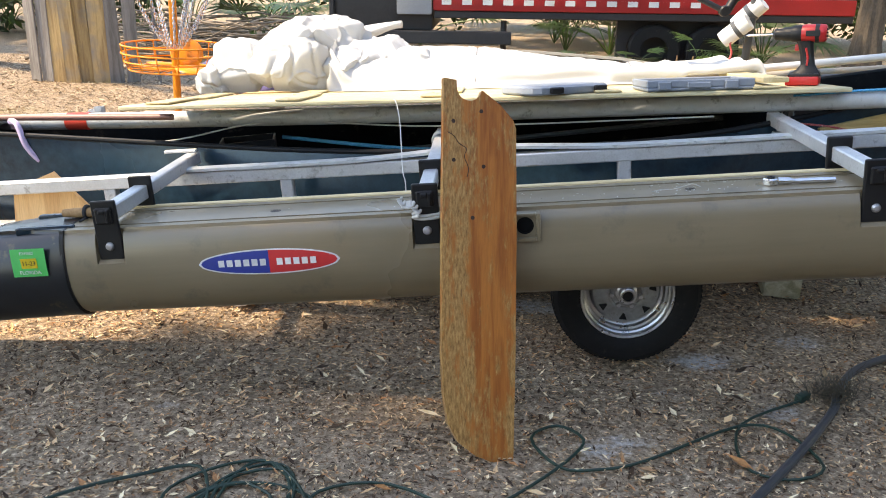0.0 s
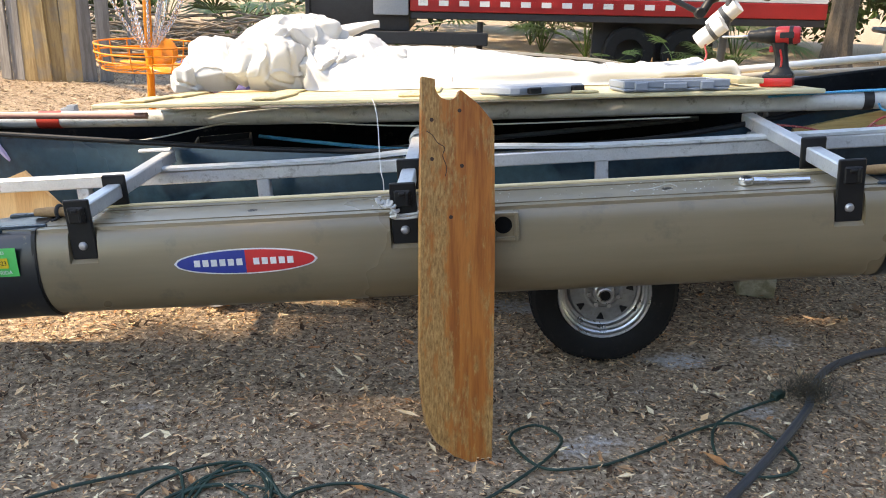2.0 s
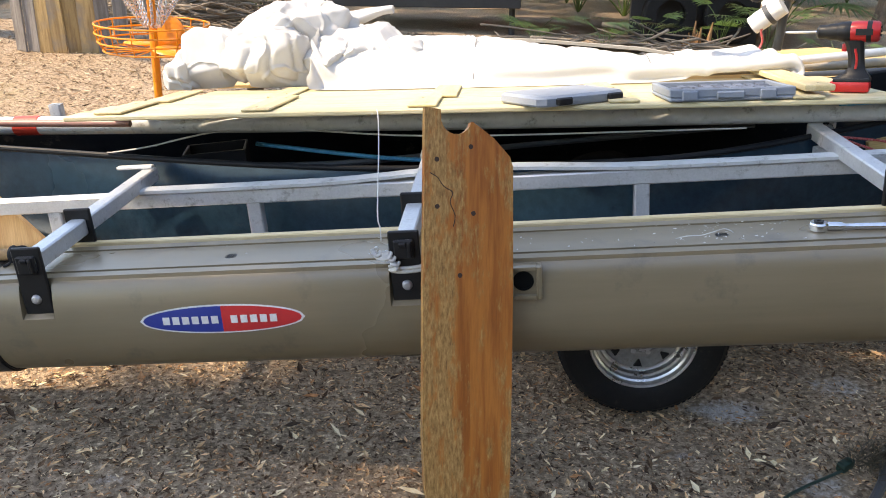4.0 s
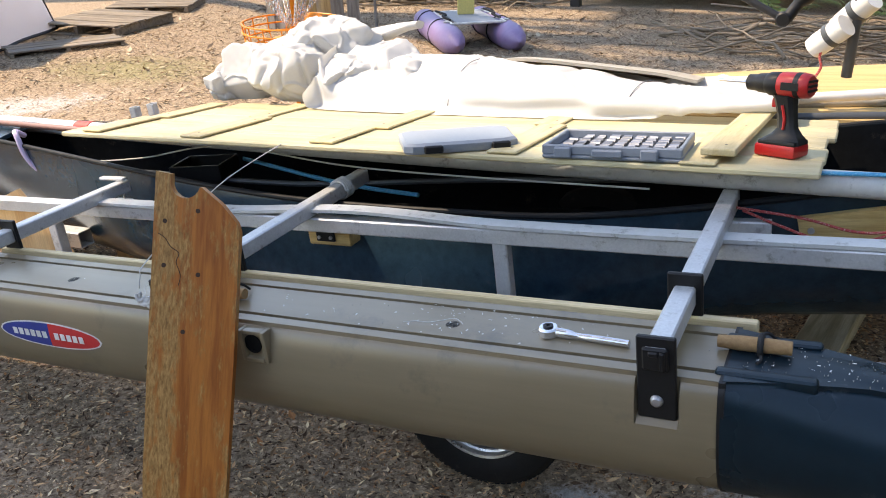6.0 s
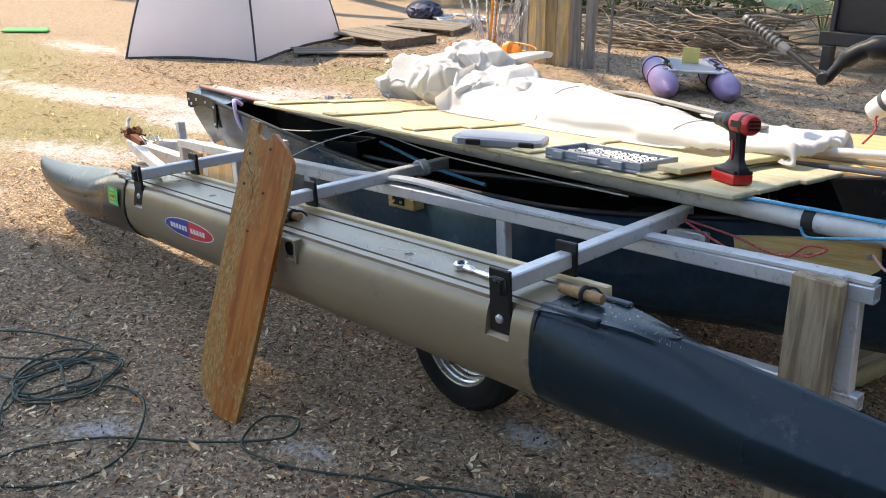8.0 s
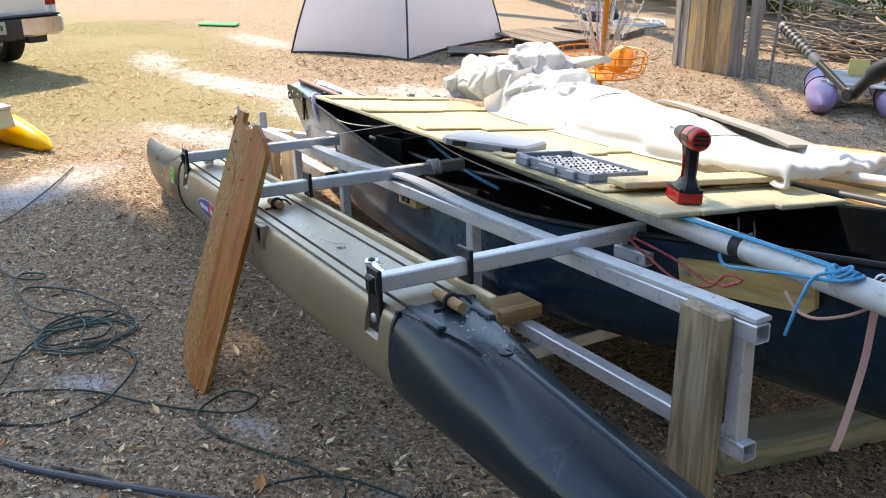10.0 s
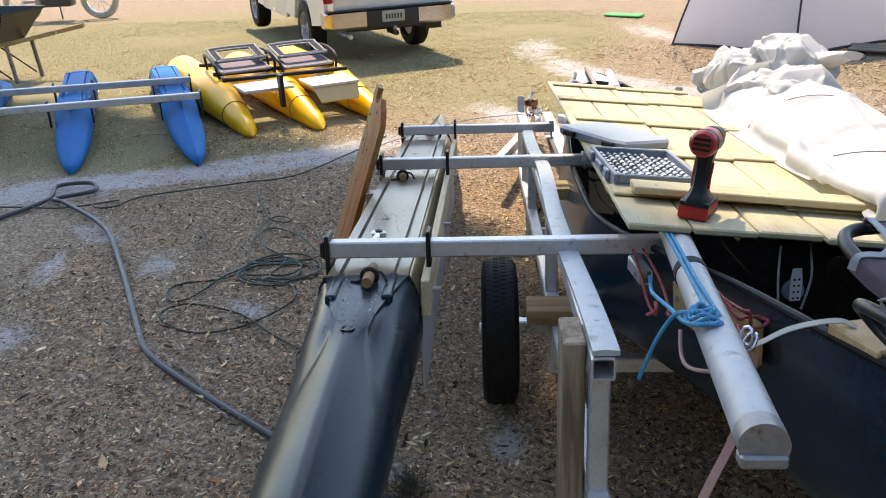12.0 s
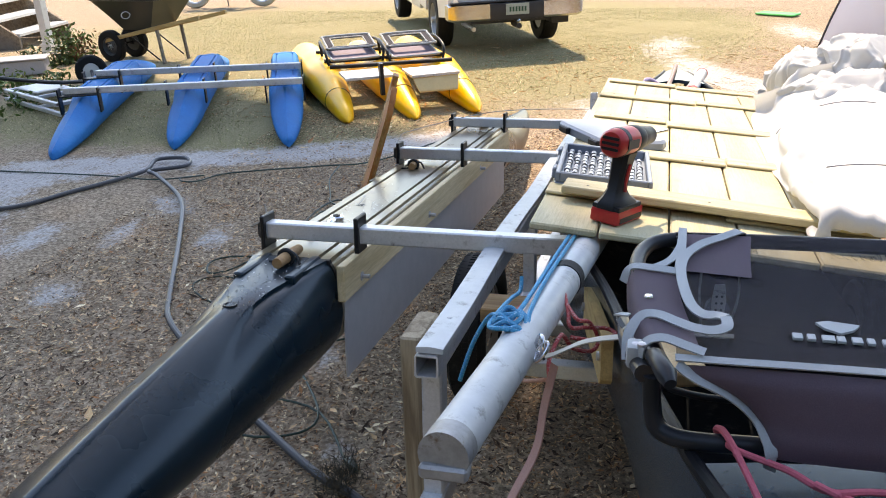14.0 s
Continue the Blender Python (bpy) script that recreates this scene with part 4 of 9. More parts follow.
# ---- pine batten and hanging grey panel on the outrigger's inner side ----
side_board = prop("side_board", (-0.80, 2.781, 0.490), (1.567, 2.803, 0.588), PALEBOARD, "long pine board bolted along the outrigger", "board", TRAILER, 0.003)
for u in (1.44, 0.75, -0.1):
    bm = bmesh.new()
    rod(bm, (u, 2.80, 0.522), (u, 2.825, 0.522), 0.006, n=10)
    lathe(bm, [(0.013, 0), (0.013, 0.004), (0.001, 0.004)], 14, pose(u, 2.80, 0.522, -90))
    part("bolt", bm, ZINC, side_board)
panel = prop("hanging_panel", (-0.80, 2.774, 0.255), (1.515, 2.7795, 0.52), PANEL, "thin grey plastic panel hanging below the side board", "panel", TRAILER, 0.001)
for u in (-0.7, -0.1, 0.45, 1.0, 1.46):
    part("rivet", lathe(bmesh.new(), [(0.006, 0), (0.005, 0.002), (0.0005, 0.003)], 10, pose(u, 2.7740, 0.475, 90)), ZINC, panel)


# ---- round wooden pins strapped to the outrigger deck ----
def build_pin(u, length, y=2.655, lean=0.0):
    pin = thing("strapped_pin", TRAILER @ pose(u, y, 0.592, 0, 0, lean), "short wooden pin held by black rubber strap", "pin", "pins on the outrigger")
    bm = bmesh.new()
    tube(bm, [(-length / 2, 0, 0.017), (-length * 0.2, 0, 0.017), (length * 0.2, 0, 0.017), (length / 2, 0, 0.017)], [0.012, 0.015, 0.015, 0.0135], 16)
    part("pin", bm, CORK, pin)
    bm = bmesh.new()
    tube(bm, [(0.012, 0.019 * math.cos(a), 0.017 + 0.019 * math.sin(a)) for a in (2 * math.pi * k / 18 for k in range(18))], 0.006, 8, closed=True)
    tube(bm, smooth_line([(0.012, -0.018, 0.006), (0.016, -0.034, 0.004), (0.010, -0.048, 0.003)], 5), 0.0035, 6)
    tube(bm, smooth_line([(0.012, 0.018, 0.030), (0.022, 0.034, 0.026), (0.034, 0.046, 0.008)], 5), 0.0035, 6)
    part("rubber_strap", bm, BLACKROPE, pin)
    return pin


build_pin(1.575, 0.135)
build_pin(0.31, 0.10, 2.62, 6)
build_pin(-0.875, 0.13, 2.66, -4)


# ---- ratchet wrench on the deck ----
def build_ratchet():
    m = TRAILER @ pose(1.168, 2.628, 0.591, 0, 0, -4)
    r = thing("ratchet_wrench", m, "chrome ratchet wrench lying on the outrigger deck", "wrench")
    bm = lathe(bmesh.new(), [(0.001, 0.0), (0.019, 0.0), (0.022, 0.004), (0.022, 0.018), (0.019, 0.022), (0.001, 0.022)], 24)
    part("head", bm, STEEL, r)
    bm = lathe(bmesh.new(), [(0.011, 0.022), (0.011, 0.025), (0.005, 0.025), (0.005, 0.022)], 20, closed=True)
    part("selector", bm, BLACKPL, r)
    bm = tube(bmesh.new(), smooth_line([(0.015, 0, 0.011), (0.05, 0, 0.010), (0.085, 0, 0.009), (0.12, 0, 0.009), (0.175, 0, 0.009)], 4), [0.011] * 5 + [0.007] * 3 + [0.0085] * 9, 12)
    part("handle", bm, STEEL, r)
    return r


build_ratchet()


def scraps():
    """Shavings and bits of string on the outrigger deck."""
    rnd = random.Random(8)
    bm = bmesh.new()
    for k in range(120):
        u, y = rnd.choice([rnd.gauss(0.9, 0.09), rnd.gauss(1.1, 0.12), rnd.gauss(1.72, 0.08), rnd.gauss(0.5, 0.3)]), rnd.uniform(2.57, 2.71)
        a, l = rnd.uniform(0, 6.3), rnd.uniform(0.001, 0.0045)
        p = Vector((u, y, 0.5945))
        d = Vector((math.cos(a), math.sin(a), 0)) * l
        e = Vector((-math.sin(a), math.cos(a), 0)) * 0.0009
        q = [bm.verts.new(v) for v in (p - d - e, p + d - e, p + d + e + Vector((0, 0, 0.002)), p - d + e)]
        bm.faces.new(q)
    return tagged(part("shavings", bm, WHITEPL, m=TRAILER), "pale shavings and grit on the deck", "debris", kind="stuff")


scraps()

# bracket of string in the deck recess
bm = tube(bmesh.new(), smooth_line([(0.83, 2.60, 0.597), (0.86, 2.607, 0.600), (0.89, 2.612, 0.598), (0.92, 2.62, 0.602), (0.95, 2.628, 0.606), (0.97, 2.622, 0.598)], 5), 0.0011, 6)
tagged(part("string_end", bm, WHITEROPE, m=TRAILER), "frayed string lying on the outrigger deck", "string")


# ---- mast tube lying lengthwise under the platform ----
def build_mast():
    a, b = Vector((2.552, 3.318, 0.680)), Vector((-2.32, 3.80, 0.762))
    d = (b - a)
    mast = thing("mast_tube", TRAILER, "long pale grey plastic mast tube with black strap", "mast")
    pts = [a + d * (k / 20) for k in range(21)]
    pts = [p + Vector((0, 0, -0.016 * math.sin(math.pi * k / 20))) for k, p in enumerate(pts)]
    part("tube", tube(bmesh.new(), pts, 0.034, 28), PVC, mast)
    t = d.normalized()
    bm = bmesh.new()
    tube(bm, [a - t * 0.006, a + t * 0.03], 0.0345, 28)
    part("end_ring", bm, DULLGALV, mast, "dull grey end ring")
    bm = box(bmesh.new(), (2.536, 3.286, 0.648), (2.566, 3.350, 0.668), 0.004)
    part("end_bracket", bm, DULLGALV, mast, "dull metal end bracket")
    for s, w, mt, name, lab in ((0.147, 0.035, BLACKROPE, "strap", "black rubber strap"), (0.803, 0.10, REDWHITE, "band", "red band"), (0.99, 0.03, REDWHITE, "end_band", "red end band")):
        p = a + d * s + Vector((0, 0, -0.016 * math.sin(math.pi * s)))
        part(name, tube(bmesh.new(), [p - t * w / 2, p + t * w / 2], 0.0362, 28), mt, mast, lab)
    return mast


build_mast()

# second spar beside the mast at the bow end
bm = tube(bmesh.new(), [(-2.2, 3.63, 0.812), (-1.2, 3.58, 0.765), (-0.9, 3.56, 0.752)], 0.013, 12)
tagged(part("thin_spar", bm, mat("spar_brown", (0.28, 0.13, 0.1), (0.2, 0.1, 0.08), rough=0.45), m=TRAILER), "thin reddish brown spar beside the mast tube", "spar")


# ---- ropes ----
def rope(name, pts, r, mt, label, m=None, category="rope", per=6, n=7, flat=1.0):
    ob = part(name, tube(bmesh.new(), smooth_line(pts, per), r, n, flat=flat), mt, m=m)
    return tagged(ob, label, category)


rnd = random.Random(5)
def twist(c, r0, r1, turns, lift):
    """Turns of rope wound into a flat knot on the upper side of the tube."""
    pts = []
    for k in range(int(turns * 12)):
        f = k / (turns * 12)
        a, r = 2 * math.pi * k / 12, r0 + (r1 - r0) * f
        pts.append(Vector(c) + Vector((r * 1.15 * math.cos(a), r * math.sin(a), lift * f - 0.55 * r * r / 0.034 * math.sin(a) ** 2 + 0.004 * math.sin(3 * a + f * 5))))
    return pts


blue = [(1.50, 3.382, 0.747), (1.70, 3.37, 0.752), (1.90, 3.358, 0.752), (2.10, 3.345, 0.750)]
blue += twist((2.17, 3.332, 0.750), 0.036, 0.014, 3.3, 0.012)
blue += [(2.165, 3.315, 0.752), (2.13, 3.29, 0.735), (2.12, 3.26, 0.68), (2.111, 3.233, 0.60)]
MASTSET = TRAILER @ pose(0, 0, -0.030)
rope("blue_rope", blue, 0.0042, BLUEROPE, "blue braided rope knotted on the mast tube", MASTSET)
rope("blue_rope", [(1.48, 3.394, 0.745), (1.70, 3.382, 0.751), (1.95, 3.365, 0.752), (2.12, 3.36, 0.748), (2.19, 3.365, 0.738), (2.215, 3.335, 0.750), (2.18, 3.30, 0.738), (2.06, 3.296, 0.722), (1.93, 3.295, 0.700), (1.86, 3.30, 0.69), (1.84, 3.30, 0.715)], 0.0042, BLUEROPE, "blue braided rope along the mast tube", MASTSET)
red = [(1.46, 3.33, 0.66), (1.55, 3.335, 0.62), (1.66, 3.335, 0.585), (1.78, 3.33, 0.60), (1.86, 3.31, 0.66), (1.92, 3.30, 0.665), (1.88, 3.29, 0.64), (1.84, 3.31, 0.63)]
rope("red_rope", red, 0.0038, REDROPE, "red flecked rope slung from the beam", MASTSET)
rope("red_rope", [(1.44, 3.36, 0.655), (1.60, 3.37, 0.63), (1.72, 3.37, 0.60), (1.80, 3.35, 0.61), (1.86, 3.345, 0.63)], 0.0038, REDROPE, "red flecked rope under the mast", MASTSET)
rope("red_rope", [(1.52, 3.405, 0.742), (1.75, 3.40, 0.742), (1.92, 3.395, 0.738), (2.02, 3.415, 0.715), (2.06, 3.424, 0.70), (2.03, 3.45, 0.69), (1.99, 3.485, 0.675), (2.01, 3.50, 0.672), (2.05, 3.465, 0.675), (2.07, 3.425, 0.685)], 0.0038, REDROPE, "red flecked rope along the mast", MASTSET)
rope("red_rope", [(2.00, 3.41, 0.72), (2.05, 3.435, 0.712), (2.03, 3.455, 0.70), (2.00, 3.47, 0.655), (2.03, 3.46, 0.645), (2.06, 3.43, 0.66), (2.08, 3.415, 0.69), (2.11, 3.41, 0.70), (2.16, 3.40, 0.68), (2.2, 3.405, 0.665)], 0.0038, REDROPE, "red flecked rope knotted beside the mast", MASTSET)
rope("red_rope", [(2.2, 3.40, 0.66), (2.17, 3.36, 0.64), (2.12, 3.325, 0.625), (2.07, 3.32, 0.63), (2.03, 3.325, 0.665)], 0.0038, PINKSTRAP, "faded cord looped under the mast", MASTSET)
# ground strap and the beige strap over the gunwale
bm = bmesh.new()
pts = smooth_line([(2.115, 3.415, 0.905), (2.128, 3.40, 0.83), (2.138, 3.388, 0.75), (2.155, 3.350, 0.66), (2.163, 3.325, 0.59), (2.163, 3.312, 0.545)], 6)
loft(bm, [[p + Vector((-0.006, -0.006, 0)), p + Vector((0.006, 0.006, 0)), p + Vector((0.0075, 0.0045, 0.002)), p + Vector((-0.0045, -0.0075, 0.002))] for p in pts])
tagged(part("tie_down_strap", bm, PINKSTRAP), "faded pink webbing strap hanging loose below the mast", "strap")
bm = bmesh.new()
pts = smooth_line([(2.12, 3.395, 0.92), (2.125, 3.415, 0.93), (2.127, 3.46, 0.957), (2.13, 3.51, 0.972), (2.135, 3.545, 0.976), (2.14, 3.57, 0.965)], 5)
loft(bm, [[p + Vector((-0.0085, 0.002, 0)), p + Vector((0.0085, -0.002, 0)), p + Vector((0.0085, -0.002, 0.002)), p + Vector((-0.0085, 0.002, 0.002))] for p in pts])
tagged(part("gunwale_strap", bm, BEIGE), "beige webbing strap pulled over the gunwale", "strap")
sh = thing("shackle", pose(2.13, 3.391, 0.945, 0, 0, 30) @ Matrix.Scale(0.72, 4), "steel shackle joining strap and rope", "shackle")
part("bow", tube(bmesh.new(), [(0.018 * math.cos(a), 0.006 * math.sin(a), 0.026 * math.sin(a)) for a in (2 * math.pi * k / 16 for k in range(16))], 0.0045, 8, closed=True), STEEL, sh)
part("bow", tube(bmesh.new(), [(0.016 * math.cos(a) + 0.01, 0.016 * math.sin(a), 0.02 * math.sin(a) - 0.008) for a in (2 * math.pi * k / 16 for k in range(16))], 0.004, 8, closed=True), STEEL, sh)
part("pin", rod(bmesh.new(), (-0.026, 0, -0.018), (0.026, 0, -0.018), 0.004, n=10), STEEL, sh)

# white cord from a beam to the platform, and cord lashings on the clamps
rope("tie_line", [(0.062, 2.50, 0.672), (0.058, 2.512, 0.70), (0.045, 2.56, 0.725), (0.0, 2.90, 0.80), (-0.055, 3.265, 0.805), (-0.075, 3.282, 0.79)], 0.0016, WHITEROPE, "thin white cord strung up to the platform", None, "cord")
rl = random.Random(12)
for side in (0, math.pi):           # two strands twisted into a fat knot, then round the clamp plate
    lash = []
    for k in range(26):
        f = k / 25
        a = side + f * 20
        lash.append((0.118 + 0.052 * f + 0.005 * math.cos(a), 2.505 + 0.006 * math.sin(a), 0.640 - 0.040 * f - 0.008 * math.sin(f * 7) + 0.007 * math.sin(a)))
    low = 0.585 - 0.009 * (side > 0)
    lash += [(0.150 + 0.0 * side, 2.514, low + 0.006), (0.165, 2.517, low), (0.19, 2.5165, low - 0.001), (0.222, 2.517, low + 0.002), (0.228, 2.528, low + 0.004)]
    rope("cord_lashing", lash, 0.0045, WHITEROPE, "grey cord knotted round a clamp plate", TRAILER, "cord", 3)
lash = []
for k in range(46):
    a = 2 * math.pi * k / 9
    lash.append((BEAMS[1] + 0.032 * math.cos(a), 3.34 + 0.0011 * k + rl.uniform(-0.003, 0.003), 0.633 + 0.032 * math.sin(a)))
rope("cord_lashing", lash, 0.0045, WHITEROPE, "pale cord lashed round the beam end", TRAILER, "cord", 3)
rope("lilac_rope", [(-1.72, 3.55, 0.77), (-1.70, 3.50, 0.80), (-1.66, 3.47, 0.79), (-1.64, 3.47, 0.70), (-1.60, 3.49, 0.63), (-1.58, 3.52, 0.64)], 0.012, LILACROPE, "soft lilac rope hanging over the bow", TRAILER @ pose(0.17, -0.015, -0.015))

# ---- fittings on the hull side ----
hull_board = thing("bracket_board", TRAILER, "pine board bolted to the hull side below the mast", "board")
bm = slab(bmesh.new(), [(1.60, 0.500), (1.585, 0.585), (1.985, 0.630), (2.00, 0.622), (2.005, 0.545), (1.985, 0.528)], 0.022, Matrix(((1, 0, 0, 0), (0, 0, -1, 3.415), (0, 1, 0, 0), (0, 0, 0, 1))) @ pose(0, 0, 0))
part("board", bm, PINEX, hull_board, m=None)
for u in (1.62, 1.975):
    part("bolt_head", lathe(bmesh.new(), [(0.009, 0), (0.009, 0.005), (0.001, 0.006)], 12, pose(u, 3.392, 0.55 + (u - 1.62) * 0.09, 90)), ZINC, hull_board)
hull_board.matrix_world = TRAILER @ pose(1.5, 3.415, 0, 0, 0, 9.5) @ pose(-1.5, -3.415, 0)

plate = thing("angle_bracket", TRAILER, "aluminium bracket under a cross beam at the hull", "bracket")
bm = sqtube(bmesh.new(), (1.40, 3.345, 0.576), (1.53, 3.352, 0.576), 0.035, 0.04, 0.004)
part("channel", bm, ALU, plate)
part("bolt_head", lathe(bmesh.new(), [(0.007, 0), (0.007, 0.005), (0.001, 0.005)], 12, pose(1.50, 3.331, 0.576, 90)), ZINC, plate)
part("link", box(bmesh.new(), (1.415, 3.34, 0.594), (1.425, 3.36, 0.645)), ALU, plate)

blk = thing("spacer_block", TRAILER, "small wood spacer block with black plate under the rail", "block")
part("block", box(bmesh.new(), (0.13, 3.215, 0.49), (0.29, 3.29, 0.538), 0.003), PINEX, blk)
part("black_plate", box(bmesh.new(), (0.165, 3.208, 0.505), (0.235, 3.216, 0.56), 0.002), BLACKPL, blk)
for u in (0.178, 0.222):
    part("bolt_head", lathe(bmesh.new(), [(0.006, 0), (0.006, 0.005), (0.001, 0.005)], 10, pose(u, 3.208, 0.52, 90)), ZINC, blk)

BLOCKWOOD = timber("brown_block", (0.40, 0.25, 0.125), (0.26, 0.15, 0.07), "y", rough=0.8, rand=0.1)
prop("axle_block", (1.03, 3.07, 0.305), (1.17, 3.23, 0.352), BLOCKWOOD, "brown weathered wood block on the lower trailer rail", "block", TRAILER)
clampset = thing("beam_clamp", TRAILER, "aluminium clamp fitting on the beam end at the hull", "clamp")
part("top_bar", box(bmesh.new(), (-0.845, 3.275, 0.658), (-0.725, 3.30, 0.668), 0.002), ALU, clampset)
part("bolt", rod(bmesh.new(), (-0.75, 3.288, 0.57), (-0.75, 3.288, 0.66), 0.005, n=8), ZINC, clampset)
part("lower_bar", box(bmesh.new(), (-0.80, 3.26, 0.575), (-0.72, 3.30, 0.583), 0.002), ALU, clampset)

MOSSWOOD = timber("mossy_wood", (0.46, 0.42, 0.31), (0.27, 0.255, 0.165), "x", rough=0.9, rand=0.05, dirt=(0.34, 0.30, 0.22), dirt_amount=0.3)
# boards propping the bow end of the trailer
bow_board = slab(bmesh.new(), [(-1.50, -0.03), (-1.475, 0.405), (-1.32, 0.478), (-1.085, 0.245), (-1.075, -0.03)], 0.019, Matrix(((1, 0, 0, 0), (0, 0, -1, 3.235), (0, 1, 0, 0), (0, 0, 0, 1))))
tagged(part("prop_board", bow_board, PLYWOOD), "light plywood board with a cut sloping top propping the trailer", "board")
prop("prop_board", (-0.055, -0.02, -0.405), (0.055, 0.02, 0.0), PLYWOOD, "narrow light board propping the trailer", "board", pose(-1.60, 3.21, 0.36, 0, 6, 0), 0.004)
prop("prop_board", (-1.30, 3.62, -0.02), (-1.05, 3.70, 0.33), PLYWOOD, "light plywood offcut standing under the hull", "board")
prop("ground_timber", (-0.36, -0.075, 0.0), (0.75, 0.075, 0.09), MOSSWOOD, "mossy squared timber lying under the stern", "timber", pose(1.63, 3.98, 0.002, 0, 0, 80))


# ---- tools on the platform ----
def on_deck(x, y, turn=0.0, lift=0.0):
    return DECK @ pose(x, y, lift, 0, 0, turn)


def build_drill():
    d = thing("cordless_drill", on_deck(1.445, 3.47, 154, 0.001), "red and black cordless drill standing on its battery", "drill")
    bm = box(bmesh.new(), (-0.058, -0.037, 0.0), (0.058, 0.037, 0.034), 0.008, 2)
    battery = part("battery", bm, REDPL, d, "red battery pack")
    bm = box(bmesh.new(), (-0.05, -0.038, 0.006), (0.05, -0.0365, 0.018))
    part("label", bm, BLACKPL, battery)
    bm = loft(bmesh.new(), [[(x * sx + ox, y * sy, z) for x, y in ((1, .6), (.6, 1), (-.6, 1), (-1, .6), (-1, -.6), (-.6, -1), (.6, -1), (1, -.6))] for sx, sy, ox, z in
                            ((0.055, 0.035, -0.004, 0.033), (0.052, 0.033, -0.006, 0.045), (0.036, 0.024, -0.012, 0.058), (0.024, 0.018, -0.014, 0.075), (0.023, 0.018, -0.010, 0.11), (0.026, 0.02, -0.004, 0.145), (0.03, 0.022, 0.0, 0.16))])
    part("handle", bm, BLACKPL, d, "black rubber grip")
    bm = tube(bmesh.new(), [(-0.072, 0, 0.186), (-0.066, 0, 0.186), (-0.05, 0, 0.186), (0.0, 0, 0.186), (0.012, 0, 0.186)], [0.026, 0.031, 0.033, 0.033, 0.031], 20)
    body = part("motor_housing", bm, REDPL, d)
    bm = tube(bmesh.new(), [(0.010, 0, 0.186), (0.014, 0, 0.186), (0.040, 0, 0.186), (0.052, 0, 0.186)], [0.030, 0.032, 0.031, 0.026], 20)
    part("gear_case", bm, BLACKPL, d, "black ribbed gear case")
    for x, y in ((-0.03, -0.0335), (-0.03, 0.0335)):
        part("side_label", box(bmesh.new(), (x - 0.022, y - 0.0008, 0.176), (x + 0.026, y + 0.0008, 0.196)), BLACKPL, body)
    bm = box(bmesh.new(), (-0.056, -0.036, 0.030), (0.050, 0.036, 0.044), 0.006, 2)
    part("battery_shoe", bm, BLACKPL, d, "black battery shoe")
    for y in (-0.0195, 0.0195):
        part("grip_stripe", tube(bmesh.new(), smooth_line([(-0.012, y, 0.072), (-0.014, y * 1.02, 0.10), (-0.006, y * 1.05, 0.135)], 4), 0.004, 6), REDPL, d, "red grip stripe")
    for z in (-0.012, 0.0, 0.012):
        part("vent", box(bmesh.new(), (-0.076, -0.02, 0.184 + z), (-0.066, 0.02, 0.19 + z)), BLACKPL, body)
    bm = tube(bmesh.new(), [(-0.048, 0, 0.186), (-0.034, 0, 0.186)], [0.0336, 0.0336], 20)
    part("rubber_ring", bm, BLACKPL, body)
    bm = tube(bmesh.new(), [(0.048, 0, 0.186), (0.075, 0, 0.186), (0.08, 0, 0.186), (0.105, 0, 0.186), (0.112, 0, 0.186)], [0.027, 0.025, 0.022, 0.021, 0.012], 18)
    part("chuck", bm, BLACKPL, d, "black chuck")
    bm = tube(bmesh.new(), [(0.112, 0, 0.186), (0.20, 0, 0.186), (0.208, 0, 0.186)], [0.0042, 0.0042, 0.001], 8)
    part("drill_bit", bm, STEEL, d)
    bm = box(bmesh.new(), (0.018, -0.006, 0.125), (0.034, 0.006, 0.15), 0.004, 2)
    part("trigger", bm, REDPL, d)
    return d


build_drill()


SOCKETSTEEL = mat("socket_chrome", (0.30, 0.31, 0.33), (0.19, 0.195, 0.21), rough=0.42, metal=0.9, bump=0.0, rand=0.4)


